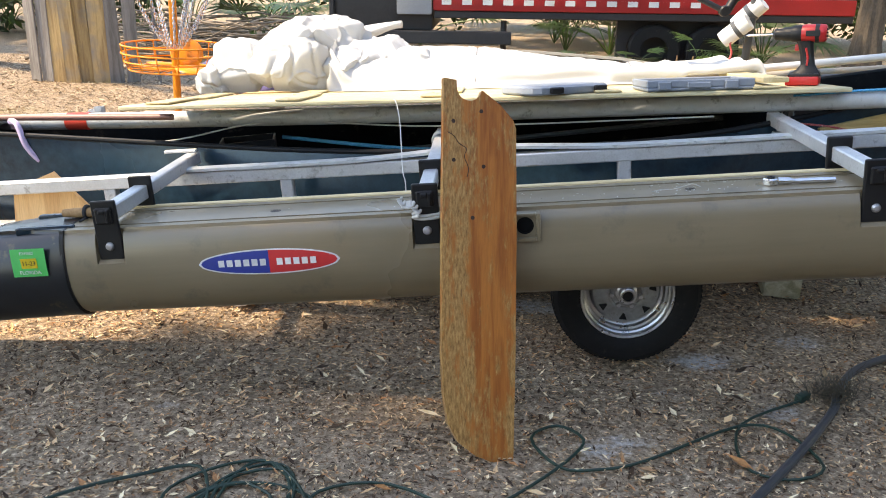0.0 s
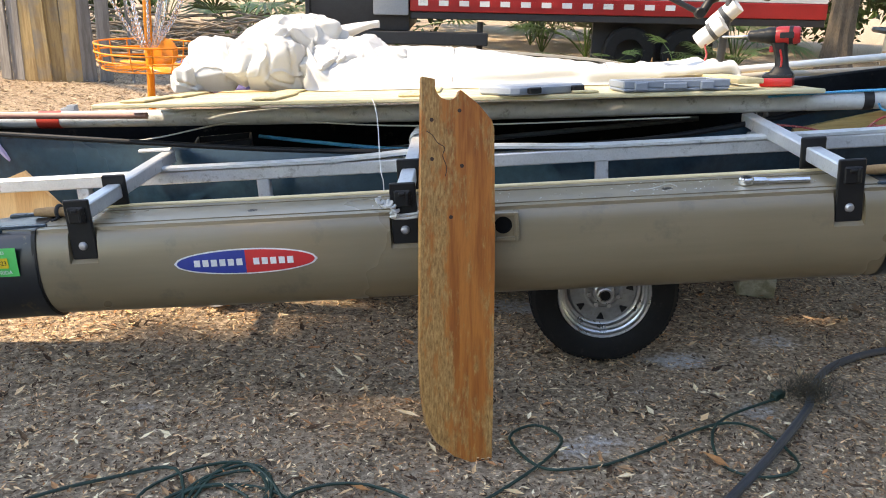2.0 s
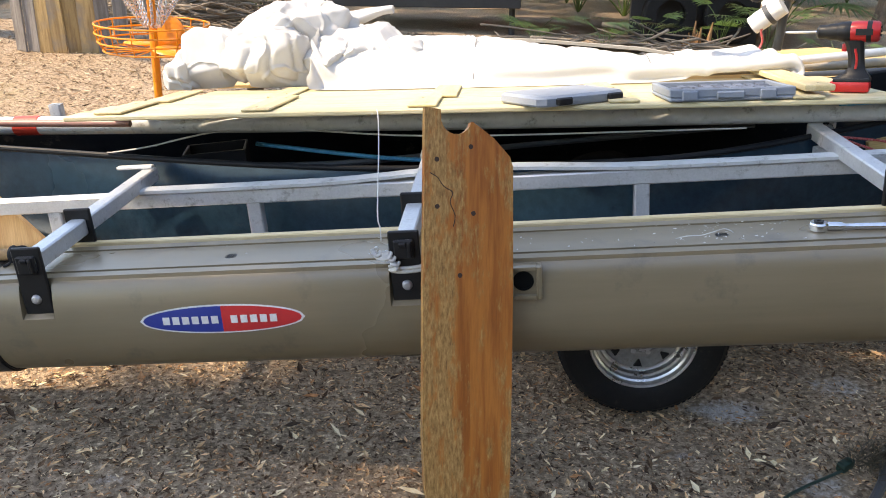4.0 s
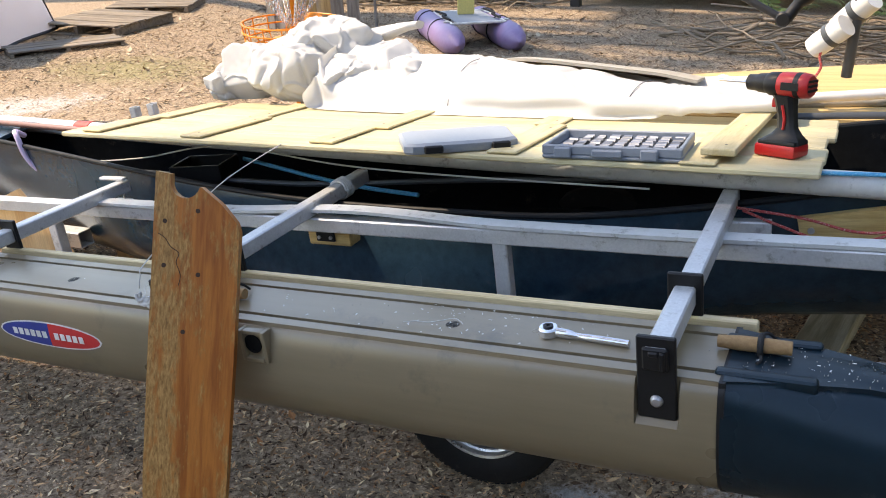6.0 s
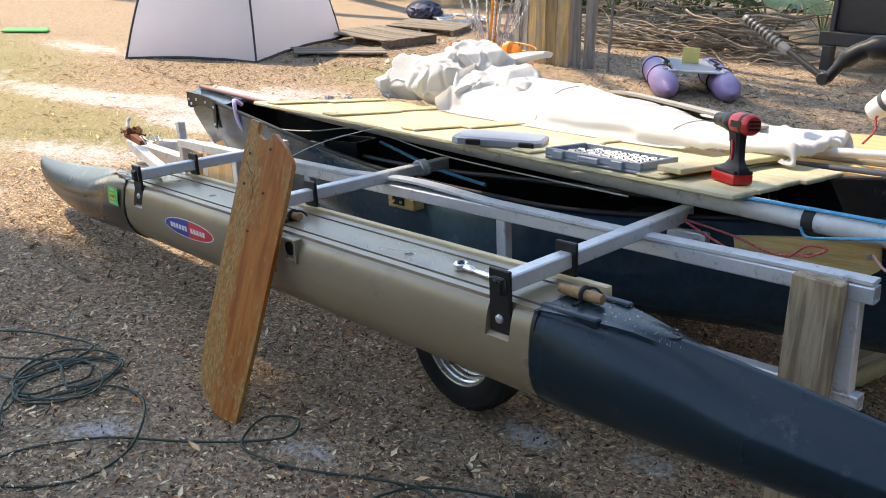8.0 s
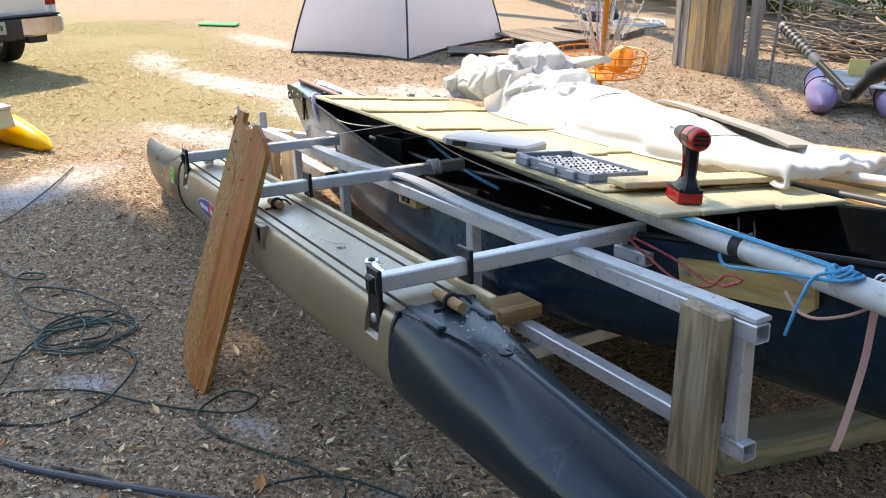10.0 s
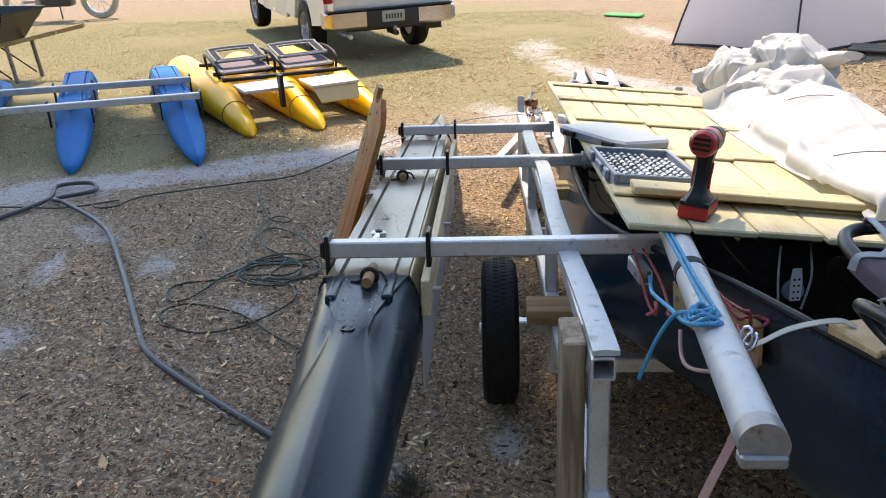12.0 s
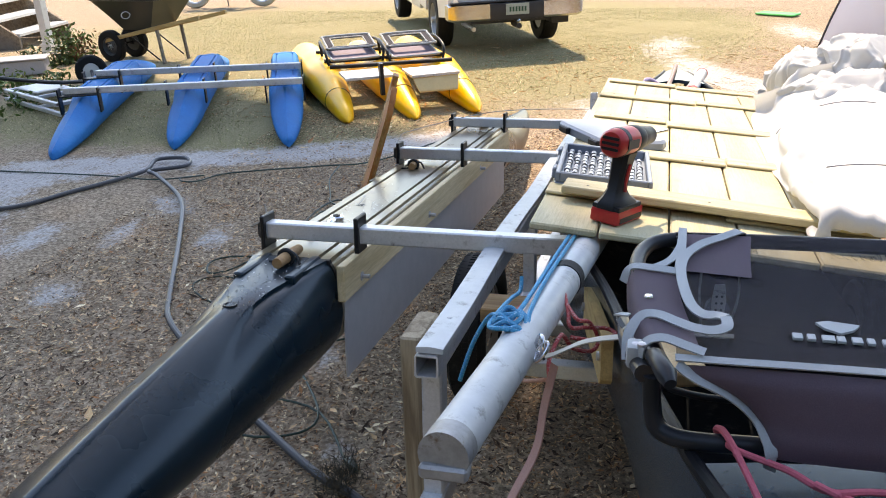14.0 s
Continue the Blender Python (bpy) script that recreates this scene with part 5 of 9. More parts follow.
def build_case():
    c = thing("socket_tray", on_deck(1.025, 3.412, 3, 0.0015), "open grey tool case tray full of chrome sockets", "tool case")
    W, D = 0.190, 0.125
    bm = bmesh.new()
    box(bm, (-W, -D, 0.0), (W, D, 0.012), 0.004)
    base = part("base", bm, GREYCASE, c)
    for lo, hi in (((-W, -D, 0.012), (W, -D + 0.012, 0.038)), ((-W, D - 0.012, 0.012), (W, D, 0.038)), ((-W, -D + 0.012, 0.012), (-W + 0.014, D - 0.012, 0.038)), ((W - 0.012, -D + 0.012, 0.012), (W, D - 0.012, 0.038))):
        part("wall", box(bmesh.new(), lo, hi, 0.003), GREYCASE, c)
    for x in (-0.13, 0.105):
        part("latch", box(bmesh.new(), (x - 0.024, -D - 0.012, 0.004), (x + 0.024, -D + 0.001, 0.034), 0.004), GREYCASE, c)
    part("handle", box(bmesh.new(), (-0.05, -D - 0.010, 0.008), (0.035, -D, 0.03), 0.004), GREYCASE, c)
    socket = lathe(bmesh.new(), [(0.0085, 0.0), (0.0085, 0.03), (0.0055, 0.03), (0.005, 0.018), (0.001, 0.018)], 10, pose(0, 0, 0, 0, 90, 0))
    first = part("socket", socket, SOCKETSTEEL, c)
    rnd = random.Random(9)
    n = 0
    for i in range(9):
        for j in range(10):
            x, y = -0.152 + 0.0365 * i, -0.098 + 0.0215 * j
            if i == 0 and j > 6:
                continue
            ob = first if n == 0 else new("socket", first.data)
            ob.parent = c
            s = rnd.uniform(0.75, 1.15)
            ob.matrix_local = pose(x, y, 0.021, 0, 0, rnd.uniform(-4, 4)) @ Matrix.Diagonal((0.85 * s, s, s, 1))
            n += 1
    return c


build_case()


def build_lid():
    l = thing("case_lid", on_deck(0.525, 3.40, 34, 0.0015), "grey tool case lid lying upside down on the planks", "tool case")
    bm = bmesh.new()
    out = [(-0.175, -0.10), (-0.15, -0.12), (0.13, -0.12), (0.165, -0.10), (0.175, 0.085), (0.15, 0.115), (-0.15, 0.115), (-0.175, 0.09)]
    loft(bm, [[(x * 0.97, y * 0.97, 0.0) for x, y in out], [(x, y, 0.006) for x, y in out], [(x, y, 0.024) for x, y in out], [(x * 0.95, y * 0.94, 0.032) for x, y in out]])
    part("shell", bm, mat("pale_case_plastic", (0.26, 0.29, 0.33), (0.22, 0.25, 0.29), rough=0.45, grain=90, bump=0.03), l)
    for x in (-0.09, 0.11):
        part("latch", box(bmesh.new(), (x - 0.028, -0.137, 0.004), (x + 0.028, -0.119, 0.026), 0.004), BLACKPL, l)
    return l


build_lid()
loose = prop("loose_batten", (-0.045, -0.37, 0.0), (0.045, 0.36, 0.019), PINE, "loose pine batten resting on another batten", "board", on_deck(1.32, 3.70, -2.5, 0.0195), 0.003)
for y in (-0.31, -0.02, 0.30):
    part("nail_hole", lathe(bmesh.new(), [(0.0035, 0), (0.0035, 0.0006), (0.0003, 0.0006)], 8, pose(0.01, y, 0.019)), DARKSCREW, loose)


# ---- folded sail ----
def relax(p, q, rest, stiff):
    """Pull two arrays of points towards their rest distance."""
    d = q - p
    n = np.sqrt((d * d).sum(-1, keepdims=True)) + 1e-9
    c = d * (stiff * 0.5 * (1 - rest / n))
    p += c
    q -= c


def drape(nx, ny, sx, sy, start, core, steps, keep, seed, bend=0.35):
    """Let a sheet of cloth, sx by sy metres, settle over its stuffing and the platform; keep() holds it within its heap."""
    gen = np.random.default_rng(seed)
    a, b = np.meshgrid(np.linspace(0, 1, nx), np.linspace(0, 1, ny), indexing="ij")
    x = start(a, b).astype(float)
    x += gen.normal(0, 0.004, x.shape)
    old = x.copy()
    lx, ly = sx / (nx - 1), sy / (ny - 1)
    lxy = math.hypot(lx, ly)
    for step in range(steps):
        v = (x - old) * 0.93
        old = x.copy()
        x = x + v
        x[..., 2] -= 0.0011
        for _ in range(4):
            for o in (0, 1):
                m = (nx - o) // 2 * 2
                relax(x[o:o + m:2], x[o + 1:o + m + 1:2][:m // 2], lx, 1.0)
                m = (ny - o) // 2 * 2
                relax(x[:, o:o + m:2], x[:, o + 1:o + m + 1:2][:, :m // 2], ly, 1.0)
            relax(x[:-1:2, :-1], x[1::2, 1:][:len(x[:-1:2])], lxy, 0.4)
            relax(x[1:-1:2, :-1], x[2::2, 1:], lxy, 0.4)
            relax(x[:-1:2, 1:], x[1::2, :-1][:len(x[:-1:2])], lxy, 0.4)
            relax(x[1:-1:2, 1:], x[2::2, :-1], lxy, 0.4)
            for k in range(0, 6, 1):
                relax(x[k:-3:6], x[k + 3::6][:len(x[k:-3:6])], lx * 3, bend * 0.5)
                relax(x[:, k:-3:6], x[:, k + 3::6][:, :x[:, k:-3:6].shape[1]], ly * 3, bend * 0.5)
        h = core(x[..., 0], x[..., 1])
        under = x[..., 2] < h
        x[..., 2] = np.where(under, x[..., 2] + (h - x[..., 2]) * 0.8, x[..., 2])
        old[under] = x[under]
        keep(x, step / steps)
        low = x[..., 2] < 0.004
        x[..., 2] = np.maximum(x[..., 2], 0.004)
        old[low] = old[low] + (x[low] - old[low]) * 0.8
    for _ in range(2):
        x[1:-1, 1:-1] = 0.5 * x[1:-1, 1:-1] + 0.125 * (x[:-2, 1:-1] + x[2:, 1:-1] + x[1:-1, :-2] + x[1:-1, 2:])
    return x


def finer(x):
    """Twice the rows and columns, on smooth curves through the old ones."""
    for axis in (0, 1):
        y = np.moveaxis(x, axis, 0)
        e = np.concatenate([2 * y[:1] - y[1:2], y, 2 * y[-1:] - y[-2:-1]])
        mid = (-e[:-3] + 9 * e[1:-2] + 9 * e[2:-1] - e[3:]) / 16
        out = np.empty((2 * len(y) - 1,) + y.shape[1:])
        out[0::2], out[1::2] = y, mid
        x = np.moveaxis(out, 0, axis)
    return x


def crease_lines(p, scale, thin):
    """Thin raised creases that branch over a surface."""
    n = noise.noise(p * scale + Vector((1.7, 9.2, 3.1))) + 0.35 * noise.noise(p * scale * 2.3)
    return max(0.0, 1 - abs(n) / thin) ** 1.5


def cloth_part(name, x, parent):
    rows = [[Vector(p) for p in row] for row in finer(x)]
    rows = [[p + Vector((0, 0, (0.010 * crease_lines(Vector((p.x * 0.5 + p.y * 0.5, p.y, 3.0)), 4.0, 0.10) + 0.014 * noise.noise(Vector((p.x * 3.0, p.y * 5.0, 1.0))) - 0.010 * crease_lines(Vector((p.x * 0.8 - p.y * 0.4, p.y, 8.0)), 3.2, 0.16)) * min(1.0, p.z / 0.03))) for p in row] for row in rows]
    bm = loft(bmesh.new(), rows, closed=False, caps=False)
    ob = part(name, bm, SAIL, parent, sharp=180)
    if sum(f.normal.z for f in ob.data.polygons) < 0:
        ob.data.flip_normals()
    return ob


def seam(x, row, lo, hi, parent):
    y = finer(x)[row, lo:hi]
    part("seam", tube(bmesh.new(), [Vector(p) + Vector((0, -0.001, 0.002)) for p in y], 0.0016, 5), SEAM, parent, "dark stitched seam")


def glow_through(m, amount, tint):
    """Thin cloth: part of the light passes through it."""
    nt = m.node_tree
    tr = nt.nodes.new("ShaderNodeBsdfTranslucent")
    tr.inputs[0].default_value = (*tint, 1)
    mx = nt.nodes.new("ShaderNodeMixShader")
    mx.inputs[0].default_value = amount
    nt.links.new(nt.nodes["Principled BSDF"].outputs[0], mx.inputs[1])
    nt.links.new(tr.outputs[0], mx.inputs[2])
    nt.links.new(mx.outputs[0], nt.nodes["Material Output"].inputs[0])


glow_through(SAIL, 0.25, (0.8, 0.78, 0.72))
SEAM = mat("seam_thread", (0.16, 0.16, 0.17), rough=0.8)


def within(lo, hi, pull=0.25, wide=0.3):
    lo, hi = np.array(lo), np.array(hi)

    def keep(x, f):
        slack = wide * max(0.0, 1 - f / 0.6)
        side = np.clip(x[..., :2], lo - slack, hi + slack)
        x[..., :2] += (side - x[..., :2]) * pull
    return keep


def fold(name, centre, size, seed, parent, turn=0.0, tilt=0.0):
    """A bunched fold of stiff cloth: flat facets that meet in soft creases."""
    rnd = random.Random(int(seed * 10))
    planes = []
    while len(planes) < 17:
        n = Vector((rnd.gauss(0, 1), rnd.gauss(0, 1), rnd.gauss(0.1, 0.8))).normalized()
        if all(n.dot(m) < 0.86 for m, h in planes):
            planes.append((n, rnd.uniform(0.74, 1.10)))
    planes.append((Vector((0, 0, 1)), 0.98))
    bm = bmesh.new()
    bmesh.ops.create_icosphere(bm, subdivisions=6, radius=1.0)
    for v in bm.verts:
        d = v.co.normalized()
        d = (d + 0.10 * Vector((noise.noise(d * 1.6 + Vector((seed, 0, 0))), noise.noise(d * 1.6 + Vector((0, seed, 0))), 0.0))).normalized()
        r = sum(max(n.dot(d), 0.0) ** 44 / h ** 44 for n, h in planes) ** (-1 / 44)
        p = d * r
        w = Vector((p.x * size[0], p.y * size[1], p.z * size[2]))
        q = w + Vector((seed, seed * 0.7, 0))
        w += d * (0.010 * crease_lines(q, 6.0, 0.08) - 0.020 * crease_lines(q + Vector((4, 0, 0)), 4.0, 0.13) + 0.012 * noise.noise(q * 6.0) + 0.002 * noise.noise(q * 30.0))
        v.co = w
    bm.transform(pose(*centre, tilt, 0, turn))
    for v in bm.verts:
        v.co.z = max(v.co.z, 0.003)
    return part(name, bm, SAIL, parent, sharp=180)


def build_sail():
    sail = thing("folded_sail", DECK, "white sailcloth heaped and folded on the platform", "sail")

    def dome(x, y, cx, cy, rx, ry, h, p=2.8):
        """A rounded box of stuffing: its height over the platform."""
        d = np.abs((x - cx) / rx) ** p + np.abs((y - cy) / ry) ** p
        return h * np.clip(1 - d, 0, 1) ** 0.42

    def roll_core(x, y):
        f = np.clip((x + 0.42) / 1.85, 0, 1)
        h = 0.20 - 0.140 * f + 0.014 * np.sin(x * 4.6 + 0.6) + 0.008 * np.sin(x * 9.1 + y * 6)
        w = 0.26 + 0.08 * f + 0.02 * np.sin(x * 3.7)
        d = np.abs((y - 4.27 + 0.09 * f - 0.02 * np.sin(x * 3.1)) / w)
        return h * np.clip(1 - d ** 2.2, 0, 1) ** 0.6 * np.clip((1.46 - x) / 0.12, 0, 1) ** 0.5

    def wad_core(x, y):
        h = np.maximum(dome(x, y, -0.64, 4.27, 0.30, 0.20, 0.265), dome(x, y, -0.60, 4.33, 0.22, 0.15, 0.325))
        h = np.maximum(h, dome(x, y, -0.88, 4.24, 0.12, 0.14, 0.235))
        return np.maximum(h, dome(x, y, -0.34, 4.30, 0.22, 0.20, 0.215))

    def both(x, y):
        return np.maximum(wad_core(x, y) + 0.010, roll_core(x, y) + 0.006)
    roll = drape(100, 46, 2.02, 0.84, lambda a, b: np.stack([-0.46 + 1.95 * a, 3.86 - 0.07 * a + (0.80 + 0.06 * a) * b + 0.02 * np.sin(a * 9), 0.24 - 0.13 * a + 0.012 * np.sin(a * 31 + b * 5)], -1), roll_core, 110,
                 within((-0.42, 3.90), (1.44, 4.54)), 3, 0.45)
    cloth_part("cloth_roll", roll, sail)
    seam(roll, 70, 8, 60, sail)
    seam(roll, 138, 20, 56, sail)
    for centre, size, seed, turn, tilt in (((-0.64, 4.17, 0.115), (0.21, 0.17, 0.135), 1.3, 6, 8), ((-0.86, 4.21, 0.110), (0.15, 0.15, 0.135), 7.7, -14, -6), ((-0.58, 4.31, 0.235), (0.235, 0.165, 0.115), 5.2, -8, 14),
                                           ((-0.36, 4.20, 0.085), (0.19, 0.175, 0.110), 12.1, 12, -8), ((-1.00, 4.14, 0.055), (0.095, 0.115, 0.070), 9.4, 20, 0),
                                           ((-0.25, 4.30, 0.110), (0.20, 0.19, 0.125), 15.3, -6, 10), ((-0.06, 4.27, 0.085), (0.19, 0.20, 0.105), 18.9, 14, 5), ((-0.42, 4.36, 0.20), (0.17, 0.12, 0.085), 21.4, 25, -10)):
        fold("cloth_fold", centre, size, seed, sail, turn, tilt)
    rows = []
    for i in range(13):
        f = i / 12
        cx, cy, cz = -0.46 + 0.32 * f, 4.40 + 0.05 * f, 0.255 + 0.03 * f - 0.012 * math.sin(f * 5)
        w, h = 0.075 - 0.035 * f, 0.042 - 0.024 * f
        rows.append([(cx, cy + w * math.cos(t) * (1 + 0.12 * math.sin(3 * t + f * 6)), cz + h * math.sin(t) * (1 + 0.15 * math.sin(2 * t + f * 9))) for t in (2 * math.pi * k / 18 for k in range(18))])
    part("stiff_corner", loft(bmesh.new(), rows), SAIL, sail, sharp=60)
    return sail


build_sail()

# ---- plywood, tan sheet and spars on the far side of the hull ----
far = thing("plywood_sheet", DECK, "unpainted plywood sheet laid beyond the platform on trestles", "plywood")
part("sheet", slab(bmesh.new(), [(-0.95, 4.42), (0.92, 4.42), (1.06, 4.14), (2.3, 4.11), (2.3, 6.05), (1.4, 5.65), (0.6, 5.15), (-0.2, 4.74), (-0.95, 4.60)], 0.012, pose(0, 0, -0.024)), PLYFLAT, far)
for x, y in ((-0.8, 4.5), (0.3, 4.75), (1.9, 4.5), (1.9, 5.6)):
    part("leg", box(bmesh.new(), (x - 0.03, y - 0.03, -0.80), (x + 0.03, y + 0.03, -0.025)), OLDWOOD, far)
rows = []
for i in range(37):
    a = i / 36
    rise = math.sin(min(1.0, a / 0.36) * math.pi / 2)
    x, y, z = 0.04 + 1.02 * a, 4.71 - 0.33 * rise, 0.775 + 0.128 * rise - 0.030 * max(0.0, a - 0.45) - 0.09 * max(0.0, a - 0.86)
    low = 0.705 + 0.078 * x - 0.03
    rows.append([(x + 0.05 * b, y + (0.10 + 0.34 * rise) * b, z + (low - z) * b * b * (1.6 - 0.6 * b)) for b in (j / 16 for j in range(17))])
bm = loft(bmesh.new(), rows, closed=False, caps=False)
bmesh.ops.recalc_face_normals(bm, faces=bm.faces)
bmesh.ops.solidify(bm, geom=bm.faces, thickness=0.012)
tagged(part("curled_sheet", bm, TANSHEET), "tan plastic sheet curling up at one corner", "sheet")
for a, b, r, mt, lab in (((1.15, 4.20, 0.02), (2.6, 4.52, 0.10), 0.018, WHITEPL, "long white spar lying past the sail"), ((1.2, 4.33, -0.005), (2.5, 4.62, 0.02), 0.020, TANSHEET, "long tan spar lying on plywood"),
                          ((1.3, 4.10, -0.01), (2.5, 4.36, 0.0), 0.016, DARKPL, "dark spar lying on plywood")):
    tagged(part("spar", rod(bmesh.new(), a, b, r, n=14), mt, m=DECK), lab, "spar", "spars")


# ---- outboard hardware rising beyond the sail ----
MOTORGREY = mat("motor_grey", (0.16, 0.16, 0.165), (0.11, 0.11, 0.115), rough=0.5, grain=60, bump=0.04)


def build_motor():
    t = thing("trolling_motor", Matrix(), "dark trolling motor tipped up, with white clamped tubes", "motor")
    a, b = Vector((0.93, 4.38, 1.305)), Vector((1.335, 4.285, 1.13))
    d = (b - a)
    grip = part("shaft_grip", tube(bmesh.new(), [a, a + d * 0.02, a + d * 0.55, a + d * 0.58], [0.012, 0.017, 0.018, 0.014], 14), MOTORGREY, t)
    for k in range(9):
        p = a + d * (0.05 + 0.05 * k)
        part("rib", tube(bmesh.new(), [p, p + d * 0.022], 0.0195, 14), BLACKPL, grip)
    part("shaft", rod(bmesh.new(), a + d * 0.57, b, 0.013, n=14), BLACKPL, t)
    part("knuckle", lathe(bmesh.new(), [(0.001, -0.02), (0.020, -0.02), (0.025, -0.014), (0.025, 0.014), (0.020, 0.02), (0.001, 0.02)], 18, pose(b.x, b.y, b.z, 90)), BLACKPL, t)
    part("housing", tube(bmesh.new(), smooth_line([b + Vector((0.01, 0, 0.0)), b + Vector((0.07, 0.03, 0.09)), b + Vector((0.16, 0.06, 0.13)), b + Vector((0.34, 0.1, 0.11))], 5), [0.020] * 4 + [0.034] * 5 + [0.045] * 7, 14), BLACKPL, t, "black motor housing")
    for o, q in (((1.43, 4.60, 0.98), (1.53, 4.55, 1.08)), ((1.50, 4.66, 1.05), (1.60, 4.6, 1.17))):
        part("white_tube", tube(bmesh.new(), [o, Vector(o).lerp(Vector(q), 0.2), q], [0.040, 0.043, 0.043], 18), WHITEPL, t)
        part("tube_clip", tube(bmesh.new(), [Vector(o).lerp(Vector(q), 0.5), Vector(o).lerp(Vector(q), 0.64)], 0.046, 18), DARKPL, t)
    part("stand", rod(bmesh.new(), (1.56, 4.62, 0.88), (1.56, 4.60, 1.2), 0.02, n=12), DARKPL, t)
    part("red_cable", tube(bmesh.new(), smooth_line([(1.50, 4.58, 1.02), (1.46, 4.56, 0.97), (1.47, 4.55, 0.92), (1.44, 4.53, 0.86)], 5), 0.005, 6), REDROPE, t)
    return t


build_motor()


# ---- folding boat seat at the stern ----
MESHFAB = mat("mesh_fabric", (0.060, 0.056, 0.066), (0.045, 0.042, 0.050), rough=0.75, grain=700, big=6, bump=0.1, spec=0.2)
TUBEPL = mat("black_tube_paint", (0.018, 0.021, 0.026), (0.013, 0.015, 0.018), spec=0.25, rough=0.34, grain=60, bump=0.03)


def see_through(m, amount):
    """A woven mesh: part of the surface is open holes."""
    nt = m.node_tree
    mx = nt.nodes.new("ShaderNodeMixShader")
    mx.inputs[0].default_value = amount
    nt.links.new(nt.nodes["Principled BSDF"].outputs[0], mx.inputs[1])
    nt.links.new(nt.nodes.new("ShaderNodeBsdfTransparent").outputs[0], mx.inputs[2])
    nt.links.new(mx.outputs[0], nt.nodes["Material Output"].inputs[0])


see_through(MESHFAB, 0.38)


def build_seat():
    s = thing("boat_chair", Matrix(), "folded dark boat chair with tubular frame and grey webbing", "chair")
    R = 0.0115

    def pipe(name, pts, r=R, mt=None, label=""):
        return part(name, tube(bmesh.new(), smooth_line(pts, 5), r, 12), mt or TUBEPL, s, label)
    pipe("back_tube", [(2.435, 3.573, 1.108), (2.374, 3.561, 1.106), (2.283, 3.547, 1.105), (2.195, 3.539, 1.106), (2.128, 3.538, 1.108), (2.080, 3.551, 1.109), (2.056, 3.578, 1.110), (2.047, 3.62, 1.110), (2.041, 3.704, 1.110), (2.036, 3.90, 1.110), (2.036, 4.02, 1.11), (2.08, 4.09, 1.11), (2.40, 4.09, 1.11)])
    pipe("arm_tube", [(2.44, 3.556, 1.098), (2.34, 3.535, 1.078), (2.26, 3.528, 1.062), (2.215, 3.530, 1.048), (2.205, 3.545, 1.030), (2.235, 3.56, 1.012), (2.30, 3.57, 1.005)], R * 0.95)
    pipe("leg_tube", [(2.435, 3.565, 1.098), (2.428, 3.566, 1.072), (2.424, 3.568, 1.043), (2.428, 3.574, 1.021), (2.434, 3.592, 1.012), (2.436, 3.63, 1.010), (2.430, 3.70, 1.009), (2.426, 3.83, 1.006), (2.426, 4.05, 1.005)])
    pipe("leg_tube", [(2.43, 3.572, 1.08), (2.40, 3.62, 1.05), (2.37, 3.70, 1.03), (2.36, 3.95, 1.02)], R * 0.4)
    hinge = part("hinge", tube(bmesh.new(), [(2.424, 3.566, 1.114), (2.434, 3.569, 1.118), (2.478, 3.581, 1.121), (2.491, 3.585, 1.118)], [0.0095, 0.0108, 0.0115, 0.007], 16), TUBEPL, s, "black plastic hinge knuckle")
    for p in ((2.425, 3.552, 1.126), (2.400, 3.545, 1.112)):
        part("rivet", lathe(bmesh.new(), [(0.0055, 0), (0.005, 0.003), (0.001, 0.004)], 10, pose(*p)), ZINC, hinge)
    part("clip", box(bmesh.new(), (2.385, 3.534, 1.085), (2.412, 3.556, 1.115), 0.006, 2), WEBBING, s)

    def cloth(name, rows, mt, thick=0.004, label=""):
        grid = [smooth_line(r, 6) for r in rows]
        cols = [smooth_line([g[i] for g in grid], 5) for i in range(len(grid[0]))]
        bm = loft(bmesh.new(), [[c[k] for c in cols] for k in range(len(cols[0]))], closed=False, caps=False)
        bmesh.ops.solidify(bm, geom=bm.faces, thickness=thick)
        return part(name, bm, mt, s, label)
    cloth("back_panel", [[(2.048, 3.59, 1.122), (2.12, 3.592, 1.119), (2.25, 3.592, 1.116), (2.35, 3.590, 1.115), (2.435, 3.592, 1.115)],
                         [(2.043, 3.75, 1.122), (2.12, 3.75, 1.113), (2.25, 3.75, 1.106), (2.35, 3.75, 1.109), (2.430, 3.75, 1.115)],
                         [(2.038, 4.05, 1.122), (2.12, 4.05, 1.113), (2.25, 4.05, 1.108), (2.35, 4.05, 1.110), (2.428, 4.05, 1.115)]], MESHFAB, label="see-through black mesh back panel")
    cloth("patch", [[(2.062, 3.603, 1.1245), (2.12, 3.600, 1.1225), (2.190, 3.597, 1.120)], [(2.058, 3.70, 1.1245), (2.12, 3.695, 1.117), (2.186, 3.692, 1.1135)]], FABRIC, 0.002)
    cloth("seat_panel", [[(2.436, 3.593, 1.112), (2.437, 3.613, 1.098), (2.430, 3.655, 1.073), (2.432, 3.684, 1.048), (2.444, 3.697, 1.028), (2.449, 3.702, 1.010)],
                         [(2.432, 3.72, 1.113), (2.444, 3.722, 1.098), (2.449, 3.73, 1.072), (2.452, 3.735, 1.050), (2.456, 3.74, 1.030), (2.453, 3.745, 1.008)],
                         [(2.428, 4.05, 1.112), (2.440, 4.05, 1.098), (2.446, 4.05, 1.072), (2.450, 4.05, 1.05), (2.452, 4.05, 1.03), (2.450, 4.05, 1.008)]], FABRIC)
